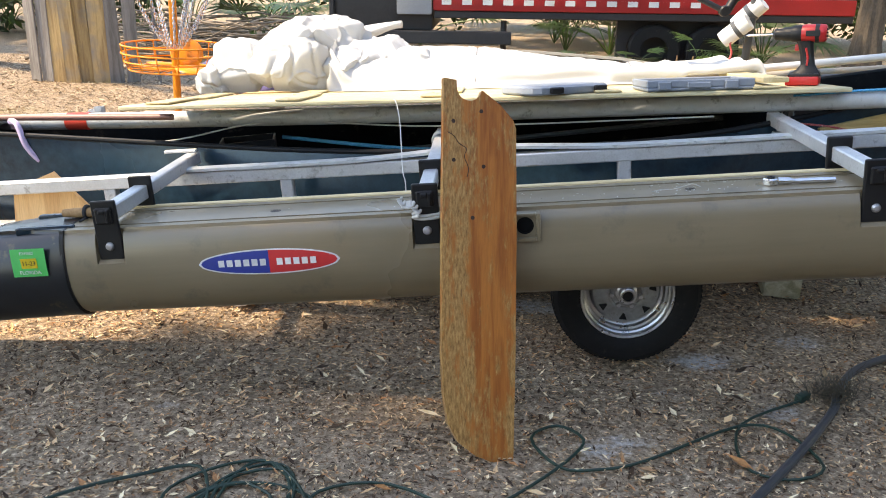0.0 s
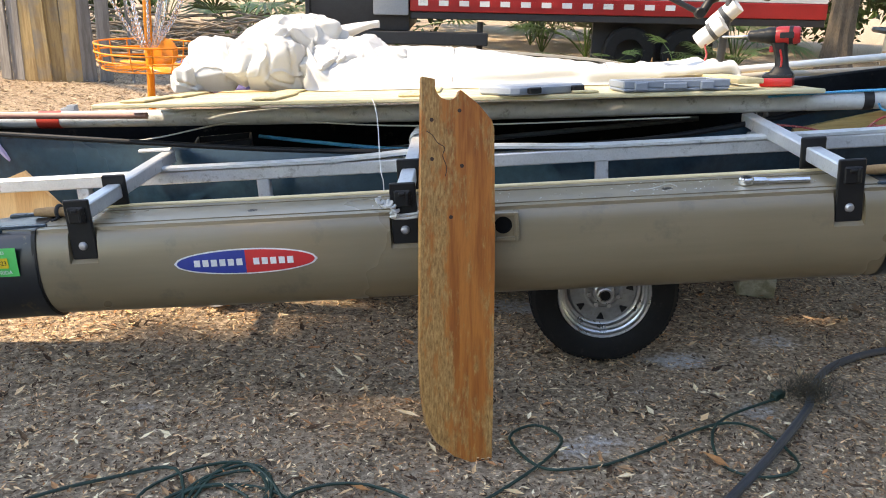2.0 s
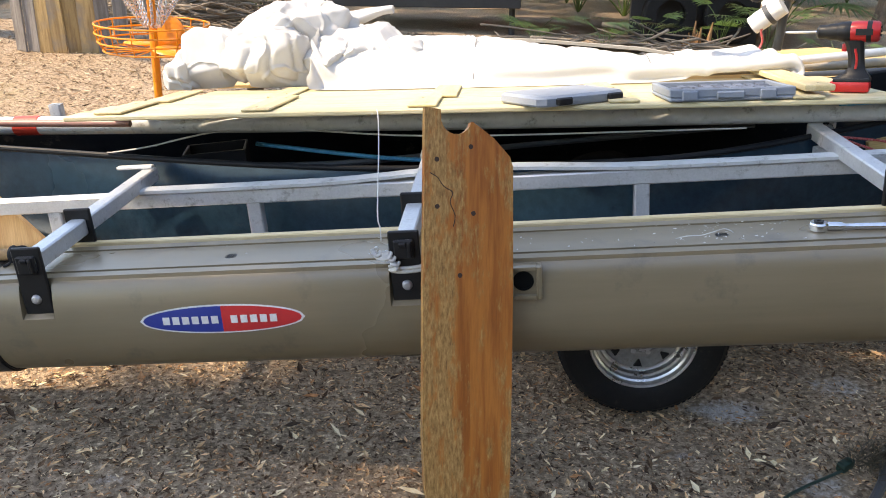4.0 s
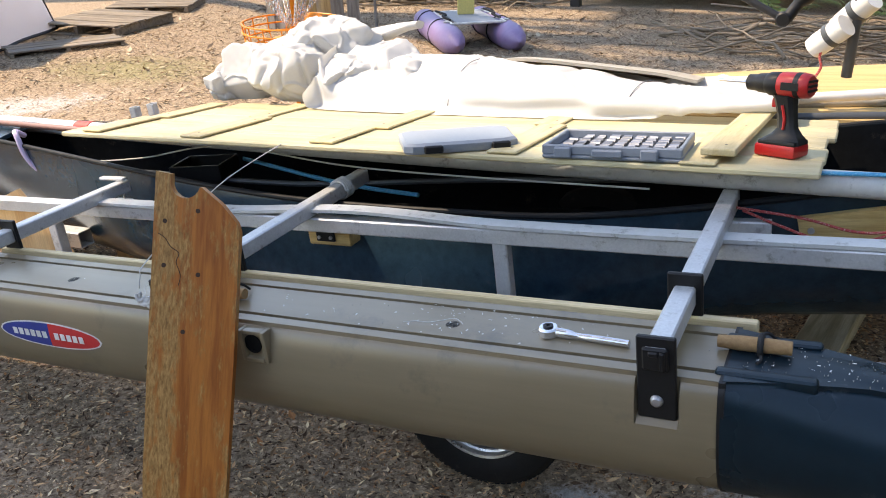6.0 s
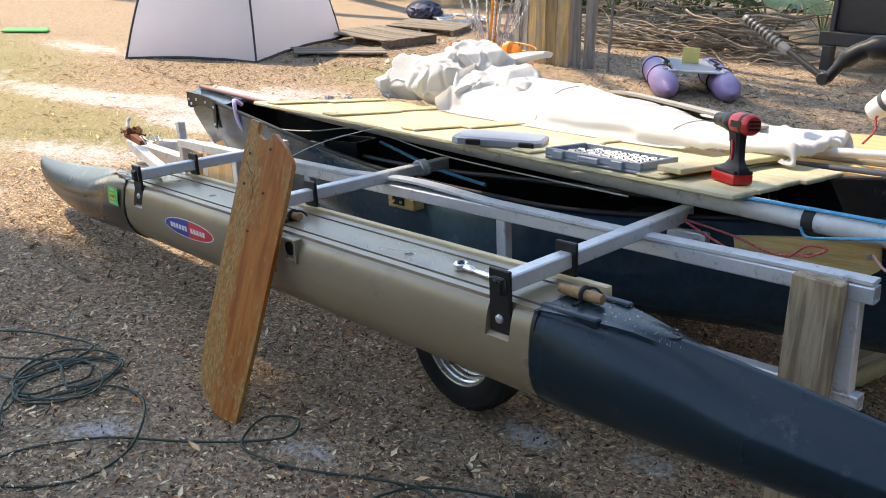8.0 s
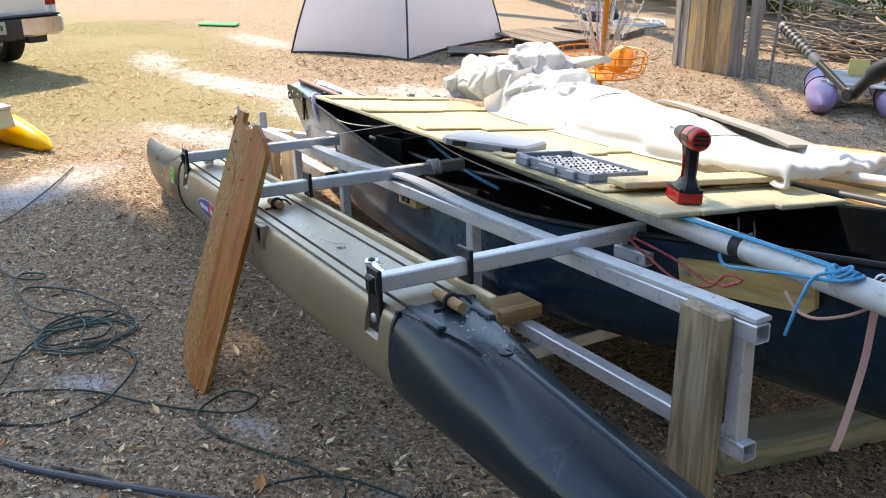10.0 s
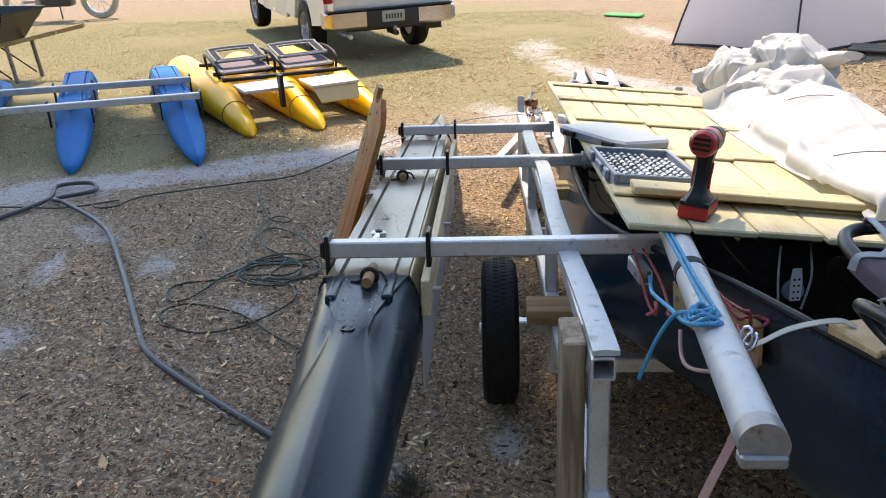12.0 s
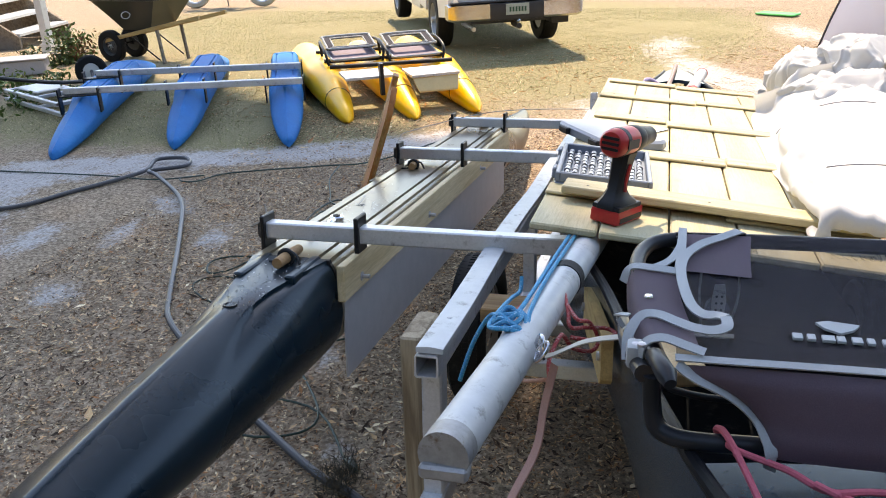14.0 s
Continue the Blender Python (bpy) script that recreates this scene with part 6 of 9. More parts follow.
    cloth("side_wing", [[(2.172, 3.524, 1.088), (2.246, 3.528, 1.086), (2.32, 3.538, 1.089), (2.395, 3.552, 1.096)], [(2.176, 3.530, 1.114), (2.25, 3.534, 1.115), (2.33, 3.544, 1.117), (2.405, 3.560, 1.124)],
                        [(2.200, 3.558, 1.121), (2.28, 3.565, 1.121), (2.35, 3.575, 1.123), (2.420, 3.588, 1.129)], [(2.208, 3.590, 1.121), (2.287, 3.598, 1.120), (2.355, 3.609, 1.119), (2.425, 3.620, 1.121)]], FABRIC)
    part("snap_button", lathe(bmesh.new(), [(0.006, 0), (0.005, 0.002), (0.001, 0.003)], 12, pose(2.285, 3.556, 1.122)), STEEL, s)

    def strap(pts, w, label="grey webbing strap", twist=0.0):
        line = smooth_line(pts, 7)
        rings = []
        for i, p in enumerate(line):
            t = (line[min(i + 1, len(line) - 1)] - line[max(i - 1, 0)]).normalized()
            side = t.cross(Vector((0.35, 0.0, 1.0)))
            side = side.normalized() if side.length > 1e-4 else Vector((0, 1, 0))
            up = side.cross(t).normalized() * 0.0022
            rings.append([p - side * w, p + side * w, p + side * w + up, p - side * w + up])
        part("strap", loft(bmesh.new(), rings), WEBBING, s, label)
    strap([(2.188, 3.520, 1.096), (2.186, 3.530, 1.118), (2.200, 3.560, 1.125), (2.210, 3.596, 1.126)], 0.0062)
    strap([(2.196, 3.562, 1.124), (2.166, 3.584, 1.125), (2.120, 3.596, 1.126), (2.095, 3.598, 1.126)], 0.0055)
    strap([(2.036, 3.602, 1.106), (2.046, 3.601, 1.126), (2.070, 3.600, 1.1275), (2.14, 3.598, 1.1265), (2.206, 3.594, 1.1255)], 0.0062)
    strap([(2.030, 3.69, 1.115), (2.050, 3.682, 1.1275), (2.082, 3.655, 1.129), (2.110, 3.627, 1.1285), (2.155, 3.604, 1.128), (2.205, 3.597, 1.128), (2.262, 3.600, 1.128), (2.312, 3.609, 1.127), (2.335, 3.622, 1.127), (2.343, 3.638, 1.130), (2.357, 3.647, 1.136)], 0.0068)
    strap([(2.357, 3.647, 1.136), (2.376, 3.648, 1.134), (2.384, 3.634, 1.131), (2.378, 3.612, 1.129), (2.362, 3.590, 1.128), (2.345, 3.568, 1.127), (2.343, 3.549, 1.122), (2.362, 3.535, 1.105), (2.385, 3.535, 1.082)], 0.0066)
    strap([(2.300, 3.526, 1.082), (2.298, 3.517, 1.095), (2.312, 3.520, 1.106), (2.330, 3.534, 1.115)], 0.0035)
    strap([(2.436, 3.590, 1.120), (2.433, 3.654, 1.119), (2.430, 3.732, 1.119), (2.428, 3.811, 1.119), (2.426, 4.04, 1.119)], 0.0048, "grey piping along the fold")
    strap([(2.410, 3.549, 1.098), (2.414, 3.556, 1.124), (2.416, 3.575, 1.133), (2.424, 3.600, 1.130), (2.430, 3.622, 1.126)], 0.006)
    strap([(2.440, 3.592, 1.114), (2.442, 3.613, 1.099), (2.436, 3.655, 1.075), (2.438, 3.684, 1.050), (2.450, 3.697, 1.030), (2.455, 3.702, 1.012), (2.446, 3.703, 0.988)], 0.0072)
    # plain mark in place of the maker's name
    for k, w in enumerate((0.011, 0.009, 0.014, 0.009, 0.011, 0.008, 0.010)):
        y = 3.726 + k * 0.0165
        part("mark_bar", box(bmesh.new(), (2.340, y, 1.111), (2.353, y + w, 1.1145)), WEBBING, s)
    part("mark_shield", slab(bmesh.new(), [(2.300, 3.772), (2.306, 3.757), (2.320, 3.765), (2.331, 3.782), (2.320, 3.799), (2.306, 3.807)], 0.003, pose(0, 0, 1.1105)), WEBBING, s)
    return s


build_seat()
prop("seat_block", (0.0, -0.018, 0.0), (0.135, 0.075, 0.022), PLYWOOD, "light plywood block under the boat chair on the gunwale", "block", pose(2.112, 3.548, 0.942, 0, -7, 12), 0.004)
rope("pink_rope", [(2.435, 3.672, 0.992), (2.414, 3.645, 1.012), (2.432, 3.650, 1.026), (2.462, 3.665, 1.016), (2.52, 3.690, 0.99), (2.585, 3.712, 0.965)], 0.0042, PINKROPE, "pink rope tied round the chair frame")
rope("pink_rope", [(2.425, 3.645, 1.012), (2.45, 3.665, 1.014), (2.465, 3.72, 1.005), (2.488, 3.76, 1.0), (2.478, 3.82, 1.0), (2.47, 4.0, 1.0)], 0.0042, PINKROPE, "pink rope running from the chair frame")
rope("pink_rope", [(2.485, 3.745, 1.006), (2.497, 3.765, 1.004), (2.488, 3.772, 0.996), (2.50, 3.815, 0.995), (2.50, 4.0, 0.985)], 0.0042, PINKROPE, "pink rope running along the gunwale")

# ---- gear inside the hull ----
pulley = thing("pulley_block", TRAILER @ pose(1.56, 3.705, 0.585, 0, 0, 10), "black sheave block with drilled aluminium cheeks", "pulley")
part("sheave", lathe(bmesh.new(), [(0.001, -0.012), (0.035, -0.012), (0.03, 0.0), (0.035, 0.012), (0.001, 0.012)], 24, pose(0, 0, 0.07, 0, 90, 0)), BLACKPL, pulley)
cheek = part("cheek", slab(bmesh.new(), [(-0.013, -0.045), (0.013, -0.045), (0.016, 0.0), (0.011, 0.038), (-0.011, 0.038), (-0.016, 0.0)], 0.004, pose(0.02, 0, -0.012, 90, 0, 90)), WHITEPL, pulley, "drilled pale cheek plate")
for dy in (-0.006, 0.006):
    for dz in (-0.038, -0.022, -0.006, 0.010):
        part("drill_hole", lathe(bmesh.new(), [(0.003, 0.0), (0.003, 0.0006), (0.0003, 0.0006)], 8, pose(0.0241, dy, -0.012 + dz, 0, 90, 0)), BLACKPL, cheek)
part("sheave", lathe(bmesh.new(), [(0.001, -0.008), (0.026, -0.008), (0.022, 0.0), (0.026, 0.008), (0.001, 0.008)], 24, pose(0.010, 0, -0.035, 0, 90, 0)), GREYCASE, pulley)
for dy in (-0.036, 0.04):
    part("line", tube(bmesh.new(), smooth_line([(0, dy, 0.08), (0.01, dy * 1.15, 0.0), (0.0, dy * 0.8, -0.09)], 5), 0.003, 6), WHITEROPE, pulley)
tray = thing("black_crate", TRAILER @ pose(-0.62, 3.60, 0.50, 0, 0, 12), "black plastic crate sitting in the hull", "crate")
for lo, hi in (((-0.11, -0.08, 0), (0.11, 0.08, 0.01)), ((-0.11, -0.08, 0.01), (0.11, -0.072, 0.14)), ((-0.11, 0.072, 0.01), (0.11, 0.08, 0.14)), ((-0.11, -0.072, 0.01), (-0.102, 0.072, 0.14)), ((0.102, -0.072, 0.01), (0.11, 0.072, 0.14))):
    part("panel", box(bmesh.new(), lo, hi, 0.002), BLACKPL, tray)
for pts, r, mt, lab in ((((-0.9, 3.55, 0.60), (-0.2, 3.62, 0.55), (0.5, 3.70, 0.56), (1.3, 3.66, 0.60)), 0.011, DARKPL, "dark paddle shaft lying in the hull"), (((-0.5, 3.7, 0.62), (0.0, 3.62, 0.56), (0.35, 3.58, 0.54)), 0.008, BLUEROPE, "blue rod lying in the hull"),
                        (((-1.6, 3.52, 0.70), (-1.2, 3.50, 0.66), (-0.9, 3.55, 0.66), (-0.5, 3.6, 0.70), (0.2, 3.5, 0.66), (1.2, 3.40, 0.655)), 0.003, WHITEROPE, "thin line strung along the hull")):
    rope("loose_line" if r < 0.005 else "rod", pts, r, mt, lab, TRAILER, "line" if r < 0.005 else "rod")

# ---- materials of the yard ----
ORANGE = mat("orange_paint", (0.85, 0.27, 0.015), (0.75, 0.22, 0.012), rough=0.4, grain=60, bump=0.02)
TENTCLOTH = mat("tent_cloth", (0.60, 0.62, 0.68), (0.50, 0.52, 0.58), rough=0.7, grain=300, big=2.5, bump=0.1)
def let_light_through(m, amount, tint):
    nt = m.node_tree
    b = nt.nodes["Principled BSDF"]
    out = nt.nodes["Material Output"]
    tr = nt.nodes.new("ShaderNodeBsdfTranslucent")
    tr.inputs[0].default_value = (*tint, 1)
    mx = nt.nodes.new("ShaderNodeMixShader")
    mx.inputs[0].default_value = amount
    nt.links.new(b.outputs[0], mx.inputs[1])
    nt.links.new(tr.outputs[0], mx.inputs[2])
    nt.links.new(mx.outputs[0], out.inputs[0])


let_light_through(TENTCLOTH, 0.62, (0.78, 0.78, 0.84))
TENTTRIM = mat("tent_trim", (0.05, 0.05, 0.055), rough=0.7)
PALLET = timber("pallet_wood", (0.27, 0.22, 0.165), (0.16, 0.13, 0.10), "x", rough=0.9, rand=0.2, dirt=(0.2, 0.18, 0.16), dirt_amount=0.3)
FENCE = timber("fence_wood", (0.47, 0.33, 0.16), (0.30, 0.20, 0.10), "z", rough=0.85, rand=0.28, lines=30, dirt=(0.25, 0.22, 0.18), dirt_amount=0.3)
FENCEGREY = timber("fence_grey", (0.30, 0.28, 0.26), (0.2, 0.185, 0.17), "z", rough=0.9, rand=0.15, lines=30)
PURPLE = mat("purple_vinyl", (0.26, 0.19, 0.36), (0.21, 0.15, 0.30), rough=0.4, grain=20, big=5, bump=0.03)
YELLOW = mat("yellow_vinyl", (1.0, 0.53, 0.008), (0.95, 0.47, 0.006), rough=0.35, grain=16, big=4, bump=0.04)
BLUEPL = mat("blue_plastic", (0.0, 0.195, 0.50), (0.0, 0.15, 0.42), rough=0.5, grain=40, big=4, bump=0.03, spec=0.05)
CARWHITE = mat("truck_paint", (0.78, 0.78, 0.76), (0.74, 0.74, 0.72), rough=0.25, grain=10, big=2, bump=0, coat=0.4, dirt=(0.55, 0.5, 0.45), dirt_amount=0.08)
CHROME = mat("dull_chrome", (0.6, 0.59, 0.57), (0.5, 0.48, 0.45), rough=0.22, metal=1.0, grain=20, big=5, bump=0.03)
GLASS = mat("dark_glass", (0.02, 0.022, 0.024), rough=0.06, bump=0)
TAILRED = mat("tail_lamp", (0.35, 0.01, 0.01), rough=0.15, bump=0)
GREENPL = mat("green_plastic", (0.02, 0.09, 0.045), (0.015, 0.07, 0.035), rough=0.4, grain=60, bump=0.03)
BRIGHTGREEN = mat("green_mat", (0.03, 0.45, 0.1), rough=0.6)
STICKS = mat("dead_branches", (0.30, 0.24, 0.18), (0.17, 0.135, 0.10), rough=0.9, grain=40, big=3, bump=0.5, island=0.3)
LEAF = mat("palmetto_leaf", (0.10, 0.17, 0.035), (0.06, 0.11, 0.02), rough=0.45, grain=30, big=3, bump=0.1, island=0.35)
LEAFDARK = mat("shrub_leaf", (0.05, 0.085, 0.02), (0.03, 0.055, 0.012), rough=0.5, island=0.4, bump=0.1)
LEAFRED = mat("red_leaf", (0.22, 0.07, 0.03), (0.12, 0.09, 0.03), rough=0.5, island=0.4, bump=0.1)
BARK = mat("bark", (0.20, 0.16, 0.12), (0.10, 0.08, 0.06), rough=0.95, grain=18, big=4, bump=0.9, stretch=(3, 3, 1))
CAMPERBLACK = mat("camper_dark", (0.02, 0.02, 0.022), (0.03, 0.03, 0.032), rough=0.5, grain=30, bump=0.05)
CAMPERRED = mat("camper_red", (0.42, 0.02, 0.02), rough=0.35)
SIDING = mat("vinyl_siding", (0.42, 0.42, 0.38), (0.38, 0.38, 0.35), rough=0.55, grain=20, bump=0.03)
CARDBOARD = mat("cardboard", (0.30, 0.22, 0.14), (0.24, 0.17, 0.11), rough=0.85)
STONEGREY = mat("planter_grey", (0.35, 0.36, 0.37), (0.28, 0.29, 0.3), rough=0.7)


# ---- disc golf basket ----
def build_basket():
    b = thing("disc_golf_basket", pose(-1.655, 5.67, 0.0), "orange disc golf basket on a pole with hanging chains", "basket")
    part("pole", rod(bmesh.new(), (0, 0, 0), (0, 0, 1.42), 0.024, n=16), ORANGE, b)
    R, z0, z1 = 0.325, 0.575, 0.725

    def ring(r, z, w=0.0055):
        return tube(bmesh.new(), [(r * math.cos(a), r * math.sin(a), z) for a in (2 * math.pi * k / 40 for k in range(40))], w, 7, closed=True)
    for r, z in ((R, z1), (R, z1 - 0.05), (R * 0.96, z1 - 0.10), (R * 0.88, z0)):
        part("hoop", ring(r, z), ORANGE, b)
    for k in range(16):
        a = 2 * math.pi * k / 16
        c, s = math.cos(a), math.sin(a)
        part("rib", tube(bmesh.new(), [(R * c, R * s, z1), (R * 0.96 * c, R * 0.96 * s, z1 - 0.1), (R * 0.88 * c, R * 0.88 * s, z0), (0.03 * c, 0.03 * s, z0 - 0.002)], 0.004, 6), ORANGE, b)
    for x, y, tilt in ((0.14, -0.10, 6), (-0.12, 0.10, -5), (0.02, 0.16, 62)):
        part("disc", lathe(bmesh.new(), [(0.001, 0.016), (0.07, 0.015), (0.098, 0.008), (0.105, 0.0), (0.1, -0.004), (0.092, 0.006), (0.001, 0.010)], 28, pose(x, y, z0 + (0.012 if tilt < 50 else 0.085), tilt, 4, 20)), ORANGE, b, "orange flying disc")
    part("top_hoop", ring(0.30, 1.36, 0.008), ORANGE, b)
    # chains in two rings
    link = tube(bmesh.new(), [(0.006 * math.cos(a), 0, 0.013 * math.sin(a)) for a in (2 * math.pi * k / 8 for k in range(8))], 0.0022, 4, closed=True)
    me = bpy.data.meshes.new("chain_link")
    link.to_mesh(me)
    link.free()
    tmpl = [v.co.copy() for v in me.vertices]
    polys = [list(p.vertices) for p in me.polygons]
    bpy.data.meshes.remove(me)
    for k in range(16):
        outer = k % 2 == 0
        a = 2 * math.pi * k / 16
        verts, faces = [], []
        top = Vector((0.28 * math.cos(a), 0.28 * math.sin(a), 1.35)) if outer else Vector((0.15 * math.cos(a), 0.15 * math.sin(a), 1.35))
        low = Vector((0.05 * math.cos(a), 0.05 * math.sin(a), 0.72))
        prev = top
        for i in range(36):
            t = i / 35
            p = top.lerp(low, t)
            sag = (0.07 if outer else 0.03) * math.sin(math.pi * t ** 0.8)
            p = p + Vector((math.cos(a), math.sin(a), 0)) * sag * 0.8 + Vector((0, 0, -0.05 * math.sin(math.pi * t)))
            turn = Matrix.Rotation(a + (math.pi / 2 if i % 2 else 0), 3, "Z")
            base = len(verts)
            verts += [p + turn @ (v * 1.25) for v in tmpl]
            faces += [[base + j for j in f] for f in polys]
        me = bpy.data.meshes.new("chain")
        me.from_pydata(verts, [], faces)
        me.materials.append(STEEL)
        ob = new("chain", me)
        ob.parent = b
    return b


fit_to_view(build_basket(), 1.027, -0.068, -0.046, -0.045)


# ---- tent ----
def build_tent():
    t = thing("dome_tent", Matrix(), "pale grey dome tent with dark seams on the sand", "tent")
    A, B, C, D = Vector((-6.38, 4.98, 0.02)), Vector((-5.43, 6.01, 0.02)), Vector((-6.42, 7.90, 0.02)), Vector((-7.7, 6.7, 0.02))
    apex = Vector((-6.55, 6.4, 1.75))

    def pole(p):
        out = []
        for k in range(13):
            a = k / 12
            q = p.lerp(apex, a)
            q.z = 0.02 + (apex.z - 0.02) * math.sin(math.pi / 2 * a) ** 0.92
            d = (p - apex)
            d.z = 0
            q += d * 0.10 * math.sin(math.pi * a)
            out.append(q)
        return out
    poles = [pole(p) for p in (A, B, C, D)]
    for i in range(4):
        a, b = poles[i], poles[(i + 1) % 4]
        grid = []
        for k in range(13):
            row = []
            for j in range(13):
                s = j / 12
                q = a[k].lerp(b[k], s)
                pull = (apex - q)
                pull.z = 0
                q = q + Vector((0.03 * noise.noise(q * 3.1), 0.03 * noise.noise(q * 2.7 + Vector((5, 0, 0))), 0.0)) * (0 if j in (0, 12) else 1) + pull * 0.05 * math.sin(math.pi * s) * (1 - k / 12) + Vector((0, 0, 0.02 * math.sin(math.pi * s) * (1 if k == 0 else 0)))
                row.append(q)
            grid.append(row)
        bm = bmesh.new()
        loft(bm, grid, closed=False, caps=False)
        bmesh.ops.remove_doubles(bm, verts=bm.verts, dist=1e-4)
        part("panel", bm, TENTCLOTH, t)
        part("seam", tube(bmesh.new(), a, 0.012, 6), TENTTRIM, t, "dark seam")
        part("hem", tube(bmesh.new(), [g + Vector((0, 0, -0.005)) for g in grid[0]], 0.016, 6), TENTTRIM, t, "dark hem")
    return t


fit_to_view(build_tent(), 1.0781, -0.195, -0.133, -0.130)


# ---- pallets and planks on the ground beside the tent ----
def build_pallet(m, label, w=1.1, d=0.95, slats=7, high=0.10):
    p = thing("pallet", m, label, "pallet", "pallets by the tent")
    rnd = random.Random(int(w * 100 + d * 10))
    for x in (-w / 2 + 0.03, 0, w / 2 - 0.03):
        part("runner", box(bmesh.new(), (x - 0.02, -d / 2, 0.018), (x + 0.02, d / 2, high), 0.003), PALLET, p)
    step = d / slats
    for k in range(slats):
        y = -d / 2 + step * (k + 0.5)
        z0 = high + 0.001 + rnd.uniform(0, 0.004)
        bm = box(bmesh.new(), (-w / 2 + rnd.uniform(-0.02, 0.02), y - step * 0.45, z0), (w / 2 + rnd.uniform(-0.03, 0.02), y + step * 0.45, z0 + 0.017), 0.003)
        part("slat", bm, PALLET, p)
    for y in (-d / 2 + 0.05, d / 2 - 0.05):
        part("foot_slat", box(bmesh.new(), (-w / 2, y - 0.045, 0.0), (w / 2, y + 0.045, 0.017), 0.003), PALLET, p)
    return p


fit_to_view(build_pallet(pose(-5.93, 8.19, 0.0, 0, 0, 7), "weathered grey pallet lying flat on leaf litter", 1.05, 1.0, 8), 1.0927, -0.232, -0.158, -0.154)
fit_to_view(build_pallet(pose(-5.42, 7.12, -0.055, 0, 0, 59), "sunken weathered pallet beside the tent", 1.08, 0.42, 3), 1.0782, -0.196, -0.133, -0.130)
fit_to_view(build_pallet(pose(-6.35, 9.45, -0.02, 0, 0, 27), "weathered grey pallet farther back", 1.0, 0.9, 7), 1.1082, -0.270, -0.184, -0.180)


# ---- bundle of fence boards standing up ----
def build_fence():
    f = thing("fence_boards", Matrix(), "upright weathered fence boards standing in a curved row", "fence")
    rnd = random.Random(21)
    n = 8
    for k in range(n):
        s = k / (n - 1)
        x = -4.12 + 0.92 * s
        y = 8.78 + 0.18 * s - 0.10 * math.sin(math.pi * s)
        w = 0.072 + rnd.uniform(-0.010, 0.008)
        turn = -20 + 55 * s
        lean = rnd.uniform(-1.5, 1.5) + (2.5 - 5 * s)
        bm = box(bmesh.new(), (-w, -0.012, 0), (w, 0.012, 2.05 + rnd.uniform(-0.1, 0.1)), 0.004)
        part("board", bm, FENCEGREY if k in (0, 1, n - 1, n - 2) else FENCE, f, m=pose(x, y + rnd.uniform(-0.02, 0.02), 0, 4, lean, turn))
    part("post", box(bmesh.new(), (-3.72, 8.95, 0), (-3.62, 9.05, 2.0), 0.004), FENCEGREY, f)
    return f


fit_to_view(build_fence(), 1.0731, -0.183, -0.124, -0.121)
fit_to_view(tagged(part("leaning_pole", rod(bmesh.new(), (-2.95, 9.0, 0.0), (-3.1, 9.15, 1.7), 0.016, n=8), FENCEGREY), "thin grey pole leaning beside the fence boards", "pole"), 1.0656, -0.164, -0.111, -0.109)


# ---- purple pontoon raft ----
def pontoon(parent, a, b, r, mt, name="pontoon", point=0.0, up=0.0, n=20, end=0.16):
    a, b = Vector(a), Vector(b)
    pts, rad = [], []
    for k in range(25):
        s = k / 24
        p = a.lerp(b, s)
        e = min(s, 1 - s)
        rr = r * min(1.0, math.sqrt(max(0.0, 1 - (1 - min(1, e / end)) ** 2)) + 0.03)
        p.z += up * (max(0, 0.16 - s) / 0.16) ** 2
        pts.append(p)
        rad.append(rr)
    return part(name, tube(bmesh.new(), pts, rad, n), mt, parent)


def build_raft():
    r = thing("pontoon_raft", pose(-1.62, 8.69, -0.092, 0, 0, 129.5), "purple inflatable pontoon raft with grey deck and black lashings", "raft")
    for y in (-0.31, 0.31):
        p = pontoon(r, (-0.06, y, 0.14), (1.62, y, 0.14), 0.14, PURPLE, "pontoon", end=0.26)
        for x in (0.62, 1.15):
            part("strap", tube(bmesh.new(), [(x, y + 0.143 * math.cos(a), 0.141 + 0.143 * math.sin(a)) for a in (2 * math.pi * k / 20 for k in range(20))], 0.006, 6, closed=True), BLACKROPE, p)
        part("valve", lathe(bmesh.new(), [(0.03, 0), (0.03, 0.012), (0.018, 0.016), (0.001, 0.016)], 14, pose(0.40, y, 0.278)), WEBBING, p)
    part("deck", box(bmesh.new(), (0.34, -0.22, 0.262), (1.05, 0.22, 0.285), 0.008), STONEGREY, r, "flat grey deck board")
    part("deck_edge", tube(bmesh.new(), smooth_line([(0.33, -0.23, 0.275), (0.33, 0.23, 0.275), (0.36, 0.27, 0.275), (1.04, 0.27, 0.275), (1.07, 0.22, 0.275), (1.07, -0.22, 0.275), (1.04, -0.27, 0.275), (0.36, -0.27, 0.275)], 4, closed=True), 0.014, 8, closed=True), WHITEPL, r)
    for y in (-0.26, 0.26):
        part("lashing", tube(bmesh.new(), smooth_line([(0.45, y, 0.295), (0.6, y + 0.04, 0.31), (0.75, y - 0.03, 0.30), (0.95, y + 0.03, 0.31)], 5), 0.012, 7), BLACKROPE, r)
    part("yellow_card", box(bmesh.new(), (0.80, -0.09, 0.286), (0.812, 0.09, 0.45), 0.002), mat("yellow_card", (0.75, 0.62, 0.22), rough=0.7), r, "pale yellow card standing on the raft")
    return r


build_raft()


